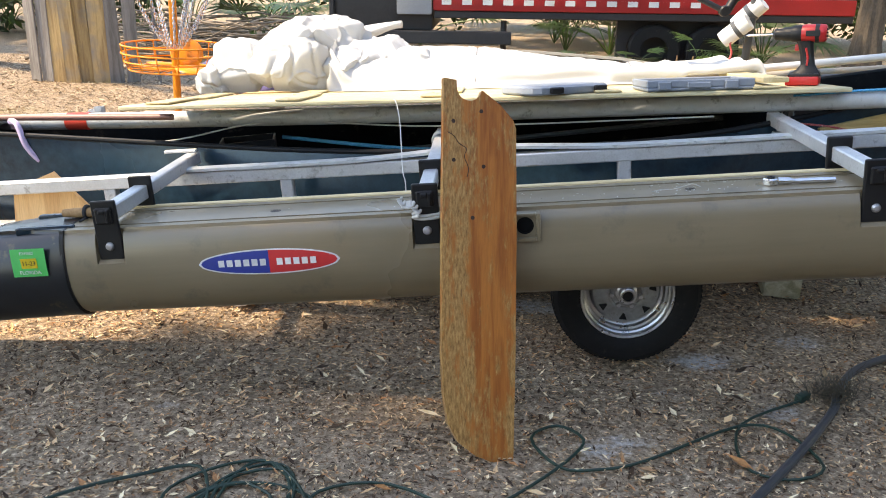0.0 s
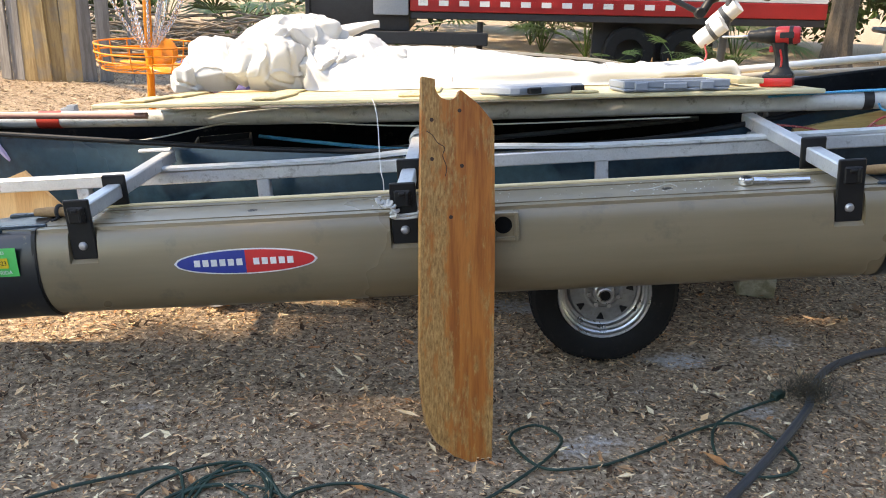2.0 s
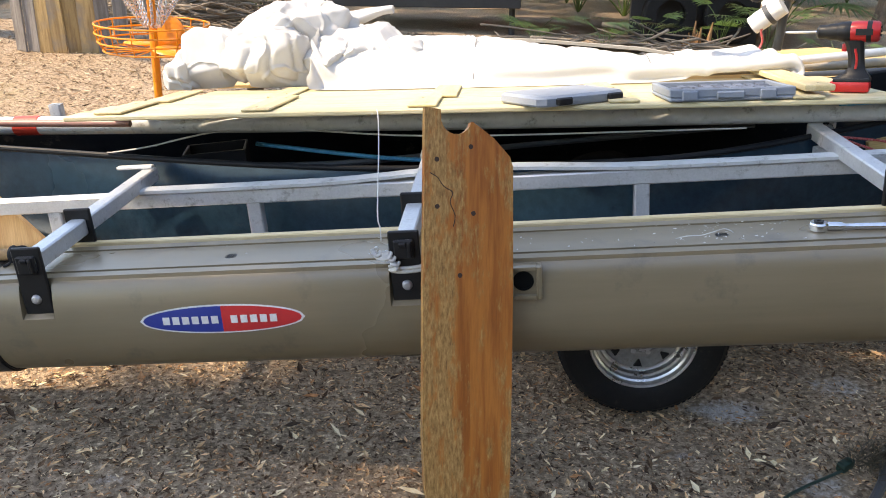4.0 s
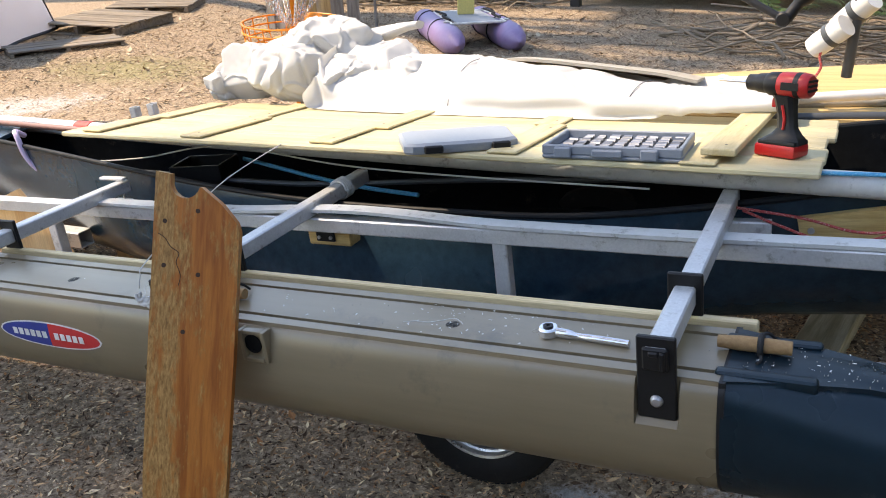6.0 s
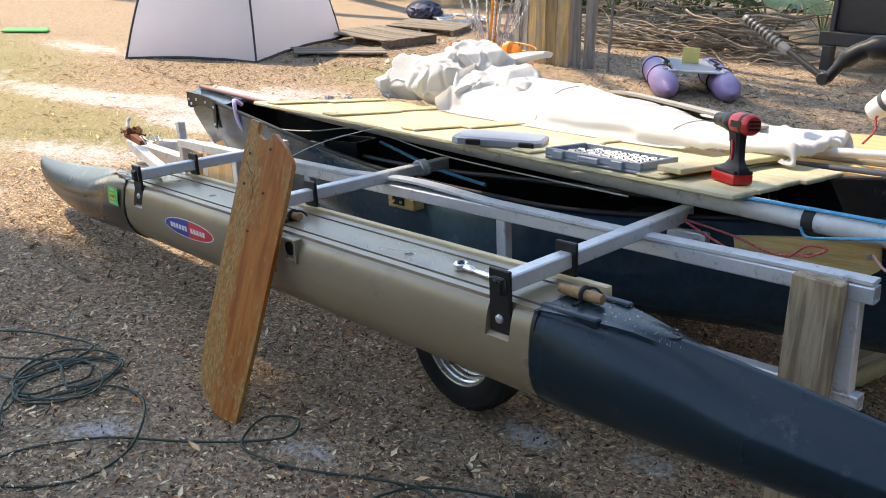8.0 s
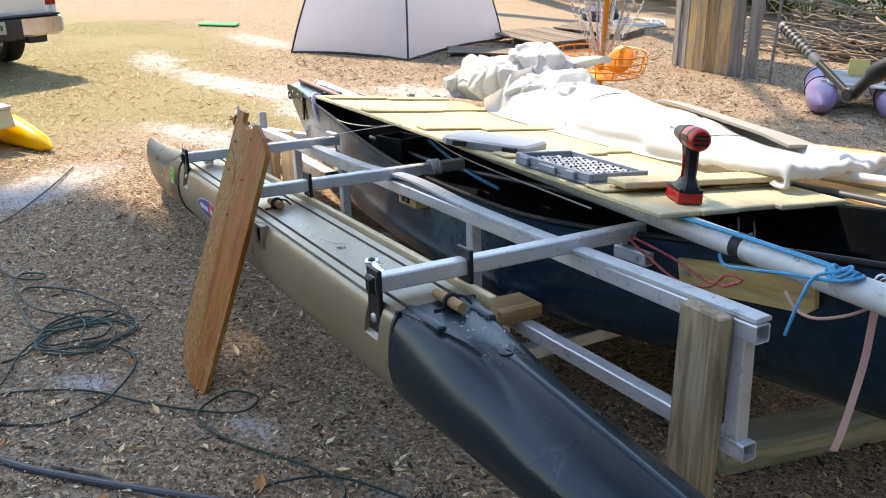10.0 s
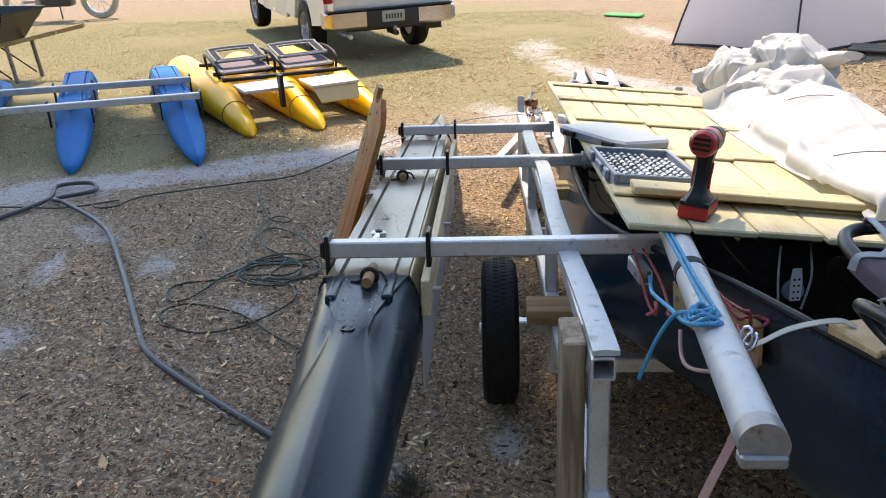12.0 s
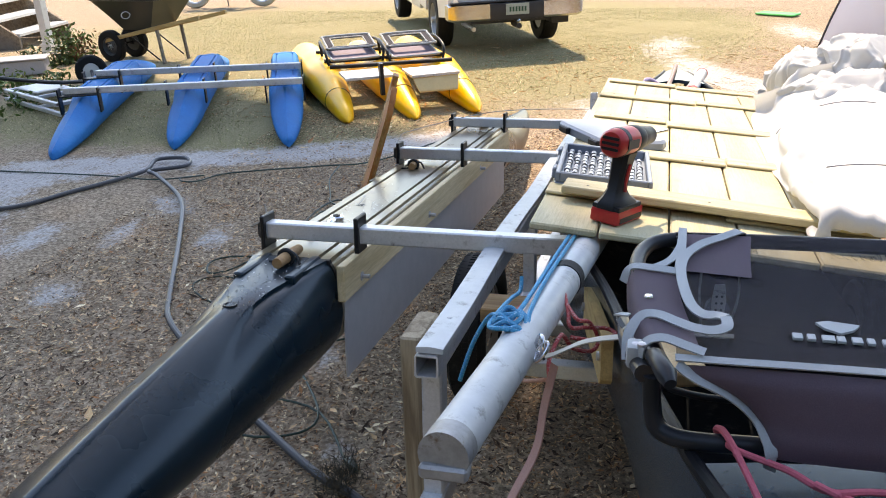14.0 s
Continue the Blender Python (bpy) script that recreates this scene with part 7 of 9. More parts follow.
# ---- pile of dead branches, palmettos and scrub ----
def brush(name, x0, x1, y0, y1, count, height, seed, label):
    rnd = random.Random(seed)
    bm = bmesh.new()
    for k in range(count):
        x, y = rnd.uniform(x0, x1), rnd.uniform(y0, y1)
        l = rnd.uniform(0.5, 2.0)
        a = rnd.gauss(0.15, 0.45) + (math.pi if rnd.random() < 0.5 else 0)
        z = rnd.random() ** 1.6 * height
        rise = rnd.gauss(0, 0.12)
        pts = []
        for i in range(6):
            s = i / 5 - 0.5
            pts.append((x + math.cos(a) * l * s + rnd.gauss(0, 0.03), y + math.sin(a) * l * s + rnd.gauss(0, 0.03), max(0.01, z + rise * s * l + rnd.gauss(0, 0.03))))
        r0 = rnd.uniform(0.006, 0.022)
        tube(bm, smooth_line(pts, 2), [r0 * (1 - 0.6 * i / 10) for i in range(11)], 5)
    return tagged(part(name, bm, STICKS, sharp=180), label, "branches", kind="stuff")


fit_to_view(brush("branch_pile", -4.7, -2.2, 10.7, 12.2, 190, 0.55, 3, "tangled pile of dead branches along the yard edge"), 1.0898, -0.225, -0.153, -0.149)
fit_to_view(brush("branch_pile", 0.3, 3.0, 9.0, 10.4, 110, 0.22, 5, "scattered dead branches and stalks"), 1.0543, -0.014, -0.014, -0.069)
fit_to_view(brush("branch_pile", -14, -7, 12.5, 14.5, 60, 0.25, 6, "dead branches at the edge of the scrub"), 1.192, -0.480, -0.326, -0.319)


def palmetto(m, size, seed, fronds=11, mt=None):
    rnd = random.Random(seed)
    p = thing("palmetto", m, "green saw palmetto with fan shaped fronds", "shrub", "palmettos")
    bm = bmesh.new()
    stems = bmesh.new()
    for f in range(fronds):
        a = 2 * math.pi * (f + rnd.random() * 0.7) / fronds
        out = size * rnd.uniform(0.35, 0.8)
        h = size * rnd.uniform(0.35, 1.0)
        tip = Vector((math.cos(a) * out, math.sin(a) * out, h))
        tube(stems, smooth_line([(0, 0, 0), (tip.x * 0.4, tip.y * 0.4, h * 0.7), tuple(tip)], 3), 0.008 * size, 4)
        d = Vector((math.cos(a), math.sin(a), rnd.uniform(-0.2, 0.5))).normalized()
        side = d.cross(Vector((0, 0, 1))).normalized()
        up = side.cross(d)
        for k in range(17):
            t = radians(-85 + 170 * k / 16)
            L = size * rnd.uniform(0.42, 0.58) * (0.75 + 0.25 * math.cos(t))
            q = d * math.cos(t) + side * math.sin(t)
            w = side * math.cos(t) - d * math.sin(t)
            droop = Vector((0, 0, -0.12 * L))
            root, midp, end = tip, tip + q * L * 0.6 + up * 0.03 * L, tip + q * L + droop
            ww = w * size * 0.021
            v = [bm.verts.new(x) for x in (root, midp + ww, end, midp - ww)]
            bm.faces.new(v)
    part("foliage", bm, mt or LEAF, p, sharp=180, kind="stuff")
    part("stalk", stems, mt or LEAF, p, kind="stuff")
    return p


rp = random.Random(77)
for k in range(22):
    x = -13 + 17.5 * (k % 11) / 10 + rp.uniform(-0.6, 0.6)
    y = 12.4 + 1.6 * (k // 11) + rp.uniform(-0.5, 0.6) + (0 if x < -1 else 1.8)
    fit_to_view(palmetto(pose(x, y, 0.0, 0, 0, rp.uniform(0, 360)), rp.uniform(0.9, 1.3), 100 + k), 1.1265, -0.033, -0.032, -0.161)
for x, y, s in ((1.5, 10.1, 0.42), (2.0, 10.6, 0.45), (2.95, 11.0, 0.55), (3.4, 10.7, 0.52), (0.75, 10.4, 0.45), (3.9, 9.9, 0.4)):
    fit_to_view(palmetto(pose(x, y, 0), s, int(x * 10), 8), 1.0622, -0.016, -0.016, -0.079)


def leafy_mass(name, x0, x1, y0, y1, z1, count, size, mt, seed, label, kind="stuff", spread=0.0):
    """Dense scrub made of single leaves in clumps."""
    rs = np.random.RandomState(seed)
    clumps = np.stack([rs.uniform(x0, x1, count // 60 + 1), rs.uniform(y0, y1, count // 60 + 1), rs.uniform(0.1, 1, count // 60 + 1) ** 0.8 * z1], -1)
    c = clumps[rs.randint(0, len(clumps), count)] + rs.normal(0, spread or min(0.22, 0.05 + 0.2 * z1), (count, 3)) * np.array([1, 1, 0.8])
    c[:, 2] = np.abs(c[:, 2])
    d = rs.normal(0, 1, (count, 3))
    d /= np.linalg.norm(d, axis=1, keepdims=True)
    e = np.cross(d, rs.normal(0, 1, (count, 3)))
    e /= np.linalg.norm(e, axis=1, keepdims=True)
    s = (size * rs.uniform(0.6, 1.4, count))[:, None]
    v = np.stack([c - d * s, c + e * s * 0.4, c + d * s, c - e * s * 0.4], 1).reshape(-1, 3)
    f = np.arange(count * 4).reshape(-1, 4)
    me = bpy.data.meshes.new(name)
    me.from_pydata(v.tolist(), [], f.tolist())
    me.materials.append(mt)
    return tagged(new(name, me), label, "scrub", kind=kind)


fit_to_view(leafy_mass("scrub", -20, 8, 15.0, 18.5, 2.6, 26000, 0.10, LEAFDARK, 5, "dark green scrub and undergrowth behind the yard"), 1.1558, -0.041, -0.039, -0.198)
fit_to_view(leafy_mass("scrub", -20, -5, 13.4, 15.0, 1.2, 7000, 0.09, LEAFDARK, 6, "low dark scrub at the yard edge"), 1.1558, -0.041, -0.039, -0.198)
# an unseen wall and woods close the yard, added to dim skylight and reflections
bm = box(bmesh.new(), (-3.6, -6.5, -0.1), (11.0, -6.25, 3.6))
tagged(part("unseen_wall", bm, mat("brown_wall", (0.13, 0.10, 0.075), (0.10, 0.08, 0.06), rough=0.7, grain=30, big=2, bump=0.1)), "unseen plain brown wall added to block low skylight", "wall", kind="structure")
leafy_mass("tree_line", -6, 17, -21, -17, 9.0, 22000, 0.36, LEAFDARK, 51, "unseen dark green wood added to block low skylight along the yard", spread=0.7)
leafy_mass("tree_line", 14, 18, -18, 22, 9.5, 30000, 0.36, LEAFDARK, 52, "unseen dark green wood added to block low skylight along the yard", spread=0.7)
leafy_mass("tree_line", -2, 16, 21, 24, 8.5, 18000, 0.36, LEAFDARK, 53, "unseen dark green wood added behind the camper to block low skylight", spread=0.7)


# ---- dark camper trailer with reflective strip ----
def build_camper():
    c = thing("camper_trailer", pose(0, 11.4, -0.045, 0, -1.9, 0), "dark travel trailer with red and white reflective strip", "trailer")
    part("body", box(bmesh.new(), (-0.39, 0.0, 0.966), (4.88, 2.3, 2.63), 0.03, 2), CARWHITE, c)
    n = 26
    for k in range(n):
        x = -0.30 + 3.4 * k / n
        part("reflector", box(bmesh.new(), (x, -0.008, 0.848), (x + 3.4 / n - 0.008, 0.0, 0.914)), CAMPERRED if k % 2 else WHITEPL, c)
    part("sill", box(bmesh.new(), (-0.41, 0.0, 0.774), (4.88, 2.3, 0.966), 0.01), CAMPERRED, c)
    part("frame_rail", box(bmesh.new(), (-0.40, 0.03, 0.68), (4.88, 0.17, 0.774), 0.01), CAMPERBLACK, c)
    part("tongue_rail", box(bmesh.new(), (-1.85, 0.0, 0.36), (0.6, 0.14, 0.52), 0.01), CAMPERBLACK, c)
    part("front_box", box(bmesh.new(), (-1.72, 0.08, 0.521), (-0.42, 1.9, 1.7), 0.03, 2), CAMPERBLACK, c)
    part("front_corner", box(bmesh.new(), (-0.88, -0.02, 0.72), (-0.425, 0.075, 1.7), 0.03, 2), STONEGREY, c)
    part("box_trim", box(bmesh.new(), (-1.76, 0.04, 0.521), (-1.70, 0.12, 1.72), 0.008), CAMPERBLACK, c)
    for x in (2.45, 3.2):
        part("tyre", lathe(bmesh.new(), [(0.18, -0.09), (0.31, -0.09), (0.34, -0.06), (0.34, 0.06), (0.31, 0.09), (0.18, 0.09)], 28, pose(x, 0.2, 0.30, 90), closed=True), RUBBER, c)
    # black sheet added behind the tyres for the dark under the trailer
    part("dark_sheet", box(bmesh.new(), (2.0, 0.4, -0.12), (3.6, 0.5, 0.68)), CAMPERBLACK, c)
    part("jack", box(bmesh.new(), (-1.75, -0.10, 0.0), (-1.63, 0.02, 0.36), 0.008), CAMPERBLACK, c)
    part("jack", rod(bmesh.new(), (0.5, 0.2, 0.0), (0.5, 0.2, 0.65), 0.04, n=10), CAMPERBLACK, c)
    return c


fit_to_view(build_camper(), 1.0717, -0.019, -0.018, -0.091)

# ---- house corner with siding, tree trunk and boxes at its foot ----
house = thing("house_wall", pose(7.6, 15.2, 0), "beige vinyl sided house wall at the yard edge", "house")
part("wall", box(bmesh.new(), (0, 0.03, 0), (9, 0.3, 3.2)), SIDING, house)
lap = loft(bmesh.new(), [[(0, 0.03, 0.0), (9, 0.03, 0.0), (9, 0.004, 0.0), (0, 0.004, 0.0)], [(0, 0.03, 0.13), (9, 0.03, 0.13), (9, 0.022, 0.13), (0, 0.022, 0.13)]])
first = part("siding_board", lap, SIDING, house)
for k in range(1, 24):
    ob = new("siding_board", first.data)
    ob.parent = house
    ob.location = (0, 0, 0.13 * k)
fit_to_view(house, 1.1094, -0.028, -0.027, -0.139)
trunk = thing("tree_trunk", pose(6.35, 14.4, 0), "rough grey brown tree trunk beside the house", "tree")
rt = random.Random(3)
rows = []
for k in range(24):
    z = 5.0 * k / 23
    r = 0.19 + 0.10 * math.exp(-z * 4)
    rows.append([(math.cos(a) * r * (1 + 0.10 * math.sin(a * 9 + z * 2) + rt.uniform(-0.03, 0.03)), math.sin(a) * r * (1 + 0.10 * math.sin(a * 9 + z * 2)), z) for a in (2 * math.pi * j / 40 for j in range(40))])
part("trunk", loft(bmesh.new(), rows), BARK, trunk)
fit_to_view(trunk, 1.1028, -0.027, -0.026, -0.131)
for (x, y, w, h, t, mt, lab) in ((7.2, 12.9, 0.28, 0.62, 15, WHITEPL, "white panel leaning against boxes"), (7.75, 13.2, 0.32, 0.6, -20, CARDBOARD, "sagging brown cardboard box by the house"), (6.9, 13.3, 0.25, 0.42, 8, CARDBOARD, "worn cardboard box by the house")):
    bx = thing("cardboard_box" if mt is CARDBOARD else "leaning_sheet", pose(x, y, 0, 0, 0, t), lab, "box")
    part("body", box(bmesh.new(), (-w, -0.2 if mt is CARDBOARD else -0.02, 0), (w, 0.2 if mt is CARDBOARD else 0.02, h), 0.008), mt, bx)
    if mt is CARDBOARD:
        part("flap", box(bmesh.new(), (-w, -0.32, h + 0.002), (w, -0.2, h + 0.008)), mt, bx)
    fit_to_view(bx, 1.0878, -0.023, -0.022, -0.112)
stump = thing("rotten_stump", pose(2.5, 10.35, 0) @ Matrix.Scale(0.82, 4), "splintered orange brown rotten stump", "stump")
bm = bmesh.new()
for k in range(14):
    a, r, h = rt.uniform(0, 6.3), rt.uniform(0, 0.16), rt.uniform(0.15, 0.5)
    tube(bm, [(math.cos(a) * r, math.sin(a) * r, 0), (math.cos(a) * r * 1.3, math.sin(a) * r * 1.3, h)], [0.06, 0.008], 5)
part("splinters", bm, mat("rotten_wood", (0.36, 0.19, 0.08), (0.22, 0.11, 0.05), rough=0.9, island=0.3), stump)
fit_to_view(stump, 1.0607, -0.016, -0.015, -0.077)


# ---- pickup truck ----
def build_truck():
    S = 0.82
    t = thing("pickup_truck", pose(-6.66, 1.54, 0, 0, 0, 206) @ Matrix.Diagonal((S, S, S, 1)), "white pickup truck seen from behind, chrome bumper", "truck")
    # bed sides with wheel arches; x forward from the rear axle
    W = 0.88
    for side in (-1, 1):
        out = [(-1.12, 0.62), (-1.12, 1.22), (0.95, 1.22), (0.95, 0.50), (0.46, 0.46)]
        out += [(0.46 * math.cos(a), 0.42 + 0.46 * math.sin(a)) for a in (radians(5 + 170 * k / 14) for k in range(15))]
        out += [(-0.46, 0.46), (-1.0, 0.52)]
        bm = slab(bmesh.new(), out, 0.06, Matrix(((1, 0, 0, 0), (0, 0, -1 if side < 0 else 1, side * (W - 0.06)), (0, 1, 0, 0), (0, 0, 0, 1))))
        bmesh.ops.bevel(bm, geom=[e for e in bm.edges if len(e.link_faces) == 2 and e.calc_face_angle() > 1.2], offset=0.015, segments=2, affect="EDGES")
        part("bed_side", bm, CARWHITE, t)
        part("cab_side", box(bmesh.new(), (0.97, side * W - (0.06 if side > 0 else 0), 0.42), (2.55, side * W + (0.06 if side < 0 else 0), 1.2), 0.02, 2), CARWHITE, t)
        fender = [(2.56, 0.45), (2.56, 1.2), (4.1, 1.1), (4.2, 0.6), (4.15, 0.45)] + [(3.4 + 0.46 * math.cos(a), 0.42 + 0.46 * math.sin(a)) for a in (radians(5 + 170 * k / 14) for k in range(15))]
        part("fender", slab(bmesh.new(), fender, 0.06, Matrix(((1, 0, 0, 0), (0, 0, -1 if side < 0 else 1, side * (W - 0.06)), (0, 1, 0, 0), (0, 0, 0, 1)))), CARWHITE, t)
        part("tail_lamp", box(bmesh.new(), (-1.135, side * W - 0.12 * (side > 0), 0.80), (-1.08, side * W + 0.12 * (side < 0), 1.15), 0.01), TAILRED, t)
        for x in (0.0, 3.4):
            wh = new("wheel")
            wh.parent = t
            wh.matrix_local = pose(x, side * 0.76, 0.375)
            wheel_parts(wh, 0.375, 0.235, 0.215, pose(0, 0, 0, -90 * side), 6, ALUDARK)
    part("tailgate", box(bmesh.new(), (-1.13, -0.75, 0.66), (-1.07, 0.75, 1.21), 0.02, 2), CARWHITE, t)
    part("bed_floor", box(bmesh.new(), (-1.05, -0.8, 0.62), (0.95, 0.8, 0.66)), DARKPL, t)
    part("cab", loft(bmesh.new(), [[(0.97, -0.82, 1.2), (2.75, -0.82, 1.2), (2.75, 0.82, 1.2), (0.97, 0.82, 1.2)], [(1.05, -0.7, 1.72), (2.1, -0.7, 1.72), (2.1, 0.7, 1.72), (1.05, 0.7, 1.72)]]), GLASS, t)
    part("roof", box(bmesh.new(), (1.03, -0.72, 1.72), (2.12, 0.72, 1.78), 0.03, 2), CARWHITE, t)
    part("hood", box(bmesh.new(), (2.5, -0.8, 1.05), (4.15, 0.8, 1.19), 0.04, 2), CARWHITE, t)
    part("underbody", box(bmesh.new(), (-0.95, -0.55, 0.40), (4.0, 0.55, 0.6)), CAMPERBLACK, t)
    # bumper: chrome ends, black step
    for side in (-1, 1):
        bm = loft(bmesh.new(), [[(-1.24 + dx, side * y, z) for dx, z in ((0.0, 0.50), (0.0, 0.68), (0.05, 0.70), (0.14, 0.70), (0.14, 0.48), (0.04, 0.47))] for y, k in ((0.36, 0), (0.62, 0), (0.82, 0))] +
                   [[(-1.20 + dx, side * 0.90, z) for dx, z in ((0.0, 0.52), (0.0, 0.66), (0.04, 0.68), (0.2, 0.68), (0.2, 0.5), (0.04, 0.49))]])
        part("bumper_end", bm, CHROME, t, "dull chrome bumper end")
    part("bumper_step", box(bmesh.new(), (-1.25, -0.36, 0.47), (-1.08, 0.36, 0.685), 0.012, 2), CAMPERBLACK, t)
    part("bumper_top", box(bmesh.new(), (-1.22, -0.86, 0.695), (-1.09, 0.86, 0.715), 0.006), CAMPERBLACK, t)
    pl = part("number_plate", box(bmesh.new(), (-1.262, -0.155, 0.535), (-1.253, 0.155, 0.675), 0.003), mat("plate_pale", (0.45, 0.5, 0.42), rough=0.4), t)
    for k in range(6):
        part("plate_bar", box(bmesh.new(), (-1.266, -0.115 + 0.04 * k, 0.575), (-1.262, -0.09 + 0.04 * k, 0.635)), GREENPL, pl)
    part("hitch", rod(bmesh.new(), (-1.34, 0, 0.40), (-1.05, 0, 0.40), 0.035, n=12), CAMPERBLACK, t)
    part("hitch_ball", lathe(bmesh.new(), [(0.001, 0.07), (0.022, 0.06), (0.026, 0.045), (0.018, 0.025), (0.016, 0.0), (0.001, 0.0)], 14, pose(-1.3, 0, 0.42)), STEEL, t)
    part("exhaust", rod(bmesh.new(), (-1.12, 0.55, 0.36), (-0.5, 0.55, 0.36), 0.03, n=12), GALV, t)
    part("mud_box", box(bmesh.new(), (-1.0, -0.78, 0.36), (-0.75, -0.55, 0.5)), CAMPERBLACK, t)
    part("axle", rod(bmesh.new(), (0, -0.7, 0.375), (0, 0.7, 0.375), 0.06, n=12), CAMPERBLACK, t)
    return t


fit_to_view(build_truck(), 1.0557, -0.185, -0.161, -0.092)
green_mat = tagged(part("green_mat", box(bmesh.new(), (-0.26, -0.12, 0.0), (0.26, 0.12, 0.025), 0.01), BRIGHTGREEN, m=pose(-8.75, 4.9, 0.012, 0, 0, 60)), "bright green plastic piece lying on grass", "mat")
fit_to_view(green_mat, 1.0993, -0.331, -0.288, -0.164)


# ---- blue outrigger hulls joined by beams ----
def build_blue():
    yaw = math.degrees(math.atan2(-0.36, -0.93))
    tips = ((-1.50, -0.56), (-1.87, 0.17), (-2.03, 0.99))
    for i, (x, y) in enumerate(tips):
        h = thing("blue_outrigger", pose(x, y, -0.30, 0, 0, yaw + (0, 1, 3)[i]), "blue plastic outrigger hull resting on grass", "boat hull", "blue outriggers")
        L, M = 1.15, 1.25
        rings = []
        for s in (0.0, 0.015, 0.045, 0.09, 0.15, 0.22, 0.3, 0.4, 0.5, 0.6, 0.68, 0.74, 0.80, 0.86, 0.92, 0.97, 1.0):
            q = 1 - s
            half = 0.137 * math.sqrt(max(0.0, 1 - q ** 2.6)) * (1 - 0.18 * q) + 0.004
            rings.append(round_ring(L * s, half, 0.592 - 0.21 * q ** 1.35, 0.300 + 0.012 * q ** 2.4, 0.107 * max(0.35, 1 - q / 0.34), (q - 0.1) / 0.25, 0.0))
        nose = part("nose_cone", loft(bmesh.new(), rings), BLUEPL, h)
        part("drain_fitting", lathe(bmesh.new(), [(0.035, 0.0), (0.035, 0.02), (0.02, 0.03), (0.001, 0.03)], 16, pose(L - 0.20, 0, 0.588)), mat("navy_cap", (0.01, 0.03, 0.15), rough=0.5), nose)
        for yy in (-0.068, 0.068):
            part("rib", box(bmesh.new(), (L - 0.14, yy - 0.016, 0.575), (L + 0.02, yy + 0.016, 0.604), 0.009, 2), BLUEPL, nose)
        part("mid_section", loft(bmesh.new(), [ama_ring(L + M * k / 8, 0.136, 0.590, 0.300, 0.107, True, 0.0) for k in range(9)]), BLUEPL, h)
        rings2 = [[(2 * L + M - p[0], p[1], p[2]) for p in r] for r in rings[::-1]]
        part("nose_cone", loft(bmesh.new(), rings2), BLUEPL, h)
        for u in (0.86, 1.58):
            for yy in (-0.15, 0.15):
                part("clamp_plate", box(bmesh.new(), (u - 0.04, yy - 0.006, 0.46), (u + 0.04, yy + 0.006, 0.655), 0.003), BLACKPL, h)
            part("clamp_bar", box(bmesh.new(), (u - 0.04, -0.144, 0.594), (u + 0.04, 0.144, 0.602), 0.002), BLACKPL, h)
        fit_to_view(h, 1.0202, -0.067, -0.059, -0.033)
    for (x0, y0), (x1, y1), lab in (((-2.30, -1.0), (-2.80, 0.80), "long aluminium beam joining blue outriggers"), ((-3.00, -1.2), (-3.42, 0.52), "rear aluminium beam joining blue outriggers")):
        b = thing("outrigger_beam", Matrix(), lab, "beam", "beams on the blue hulls")
        part("tube", sqtube(bmesh.new(), (x0, y0, 0.328), (x1, y1, 0.328), 0.045, 0.05), ALU, b)
        fit_to_view(b, 1.0202, -0.067, -0.059, -0.033)


build_blue()


# ---- yellow pontoon boat with two seats ----
def banana(parent, tip, axis, length, r, mt):
    """A long pontoon with a slim tapered nose resting on the ground."""
    pts, rad = [], []
    for k in range(31):
        s = k / 30
        grow = min(1.0, (s / 0.42)) ** 0.62 if s < 0.42 else 1.0
        tail = math.sqrt(max(0.0, 1 - max(0.0, (s - 0.9) / 0.1) ** 2)) if s > 0.9 else 1.0
        rr = max(0.02, r * (0.16 + 0.84 * grow) * tail) if k else 0.008
        p = tip + axis * (length * s)
        pts.append(p + Vector((0, 0, rr * 0.97 + 0.004 + (0.03 if k == 0 else 0))))
        rad.append(rr)
    return part("pontoon", tube(bmesh.new(), pts, rad, 24), mt, parent)


SEATCLOTH = mat("seat_cloth", (0.028, 0.028, 0.04), (0.02, 0.02, 0.028), rough=0.8, spec=0.2)


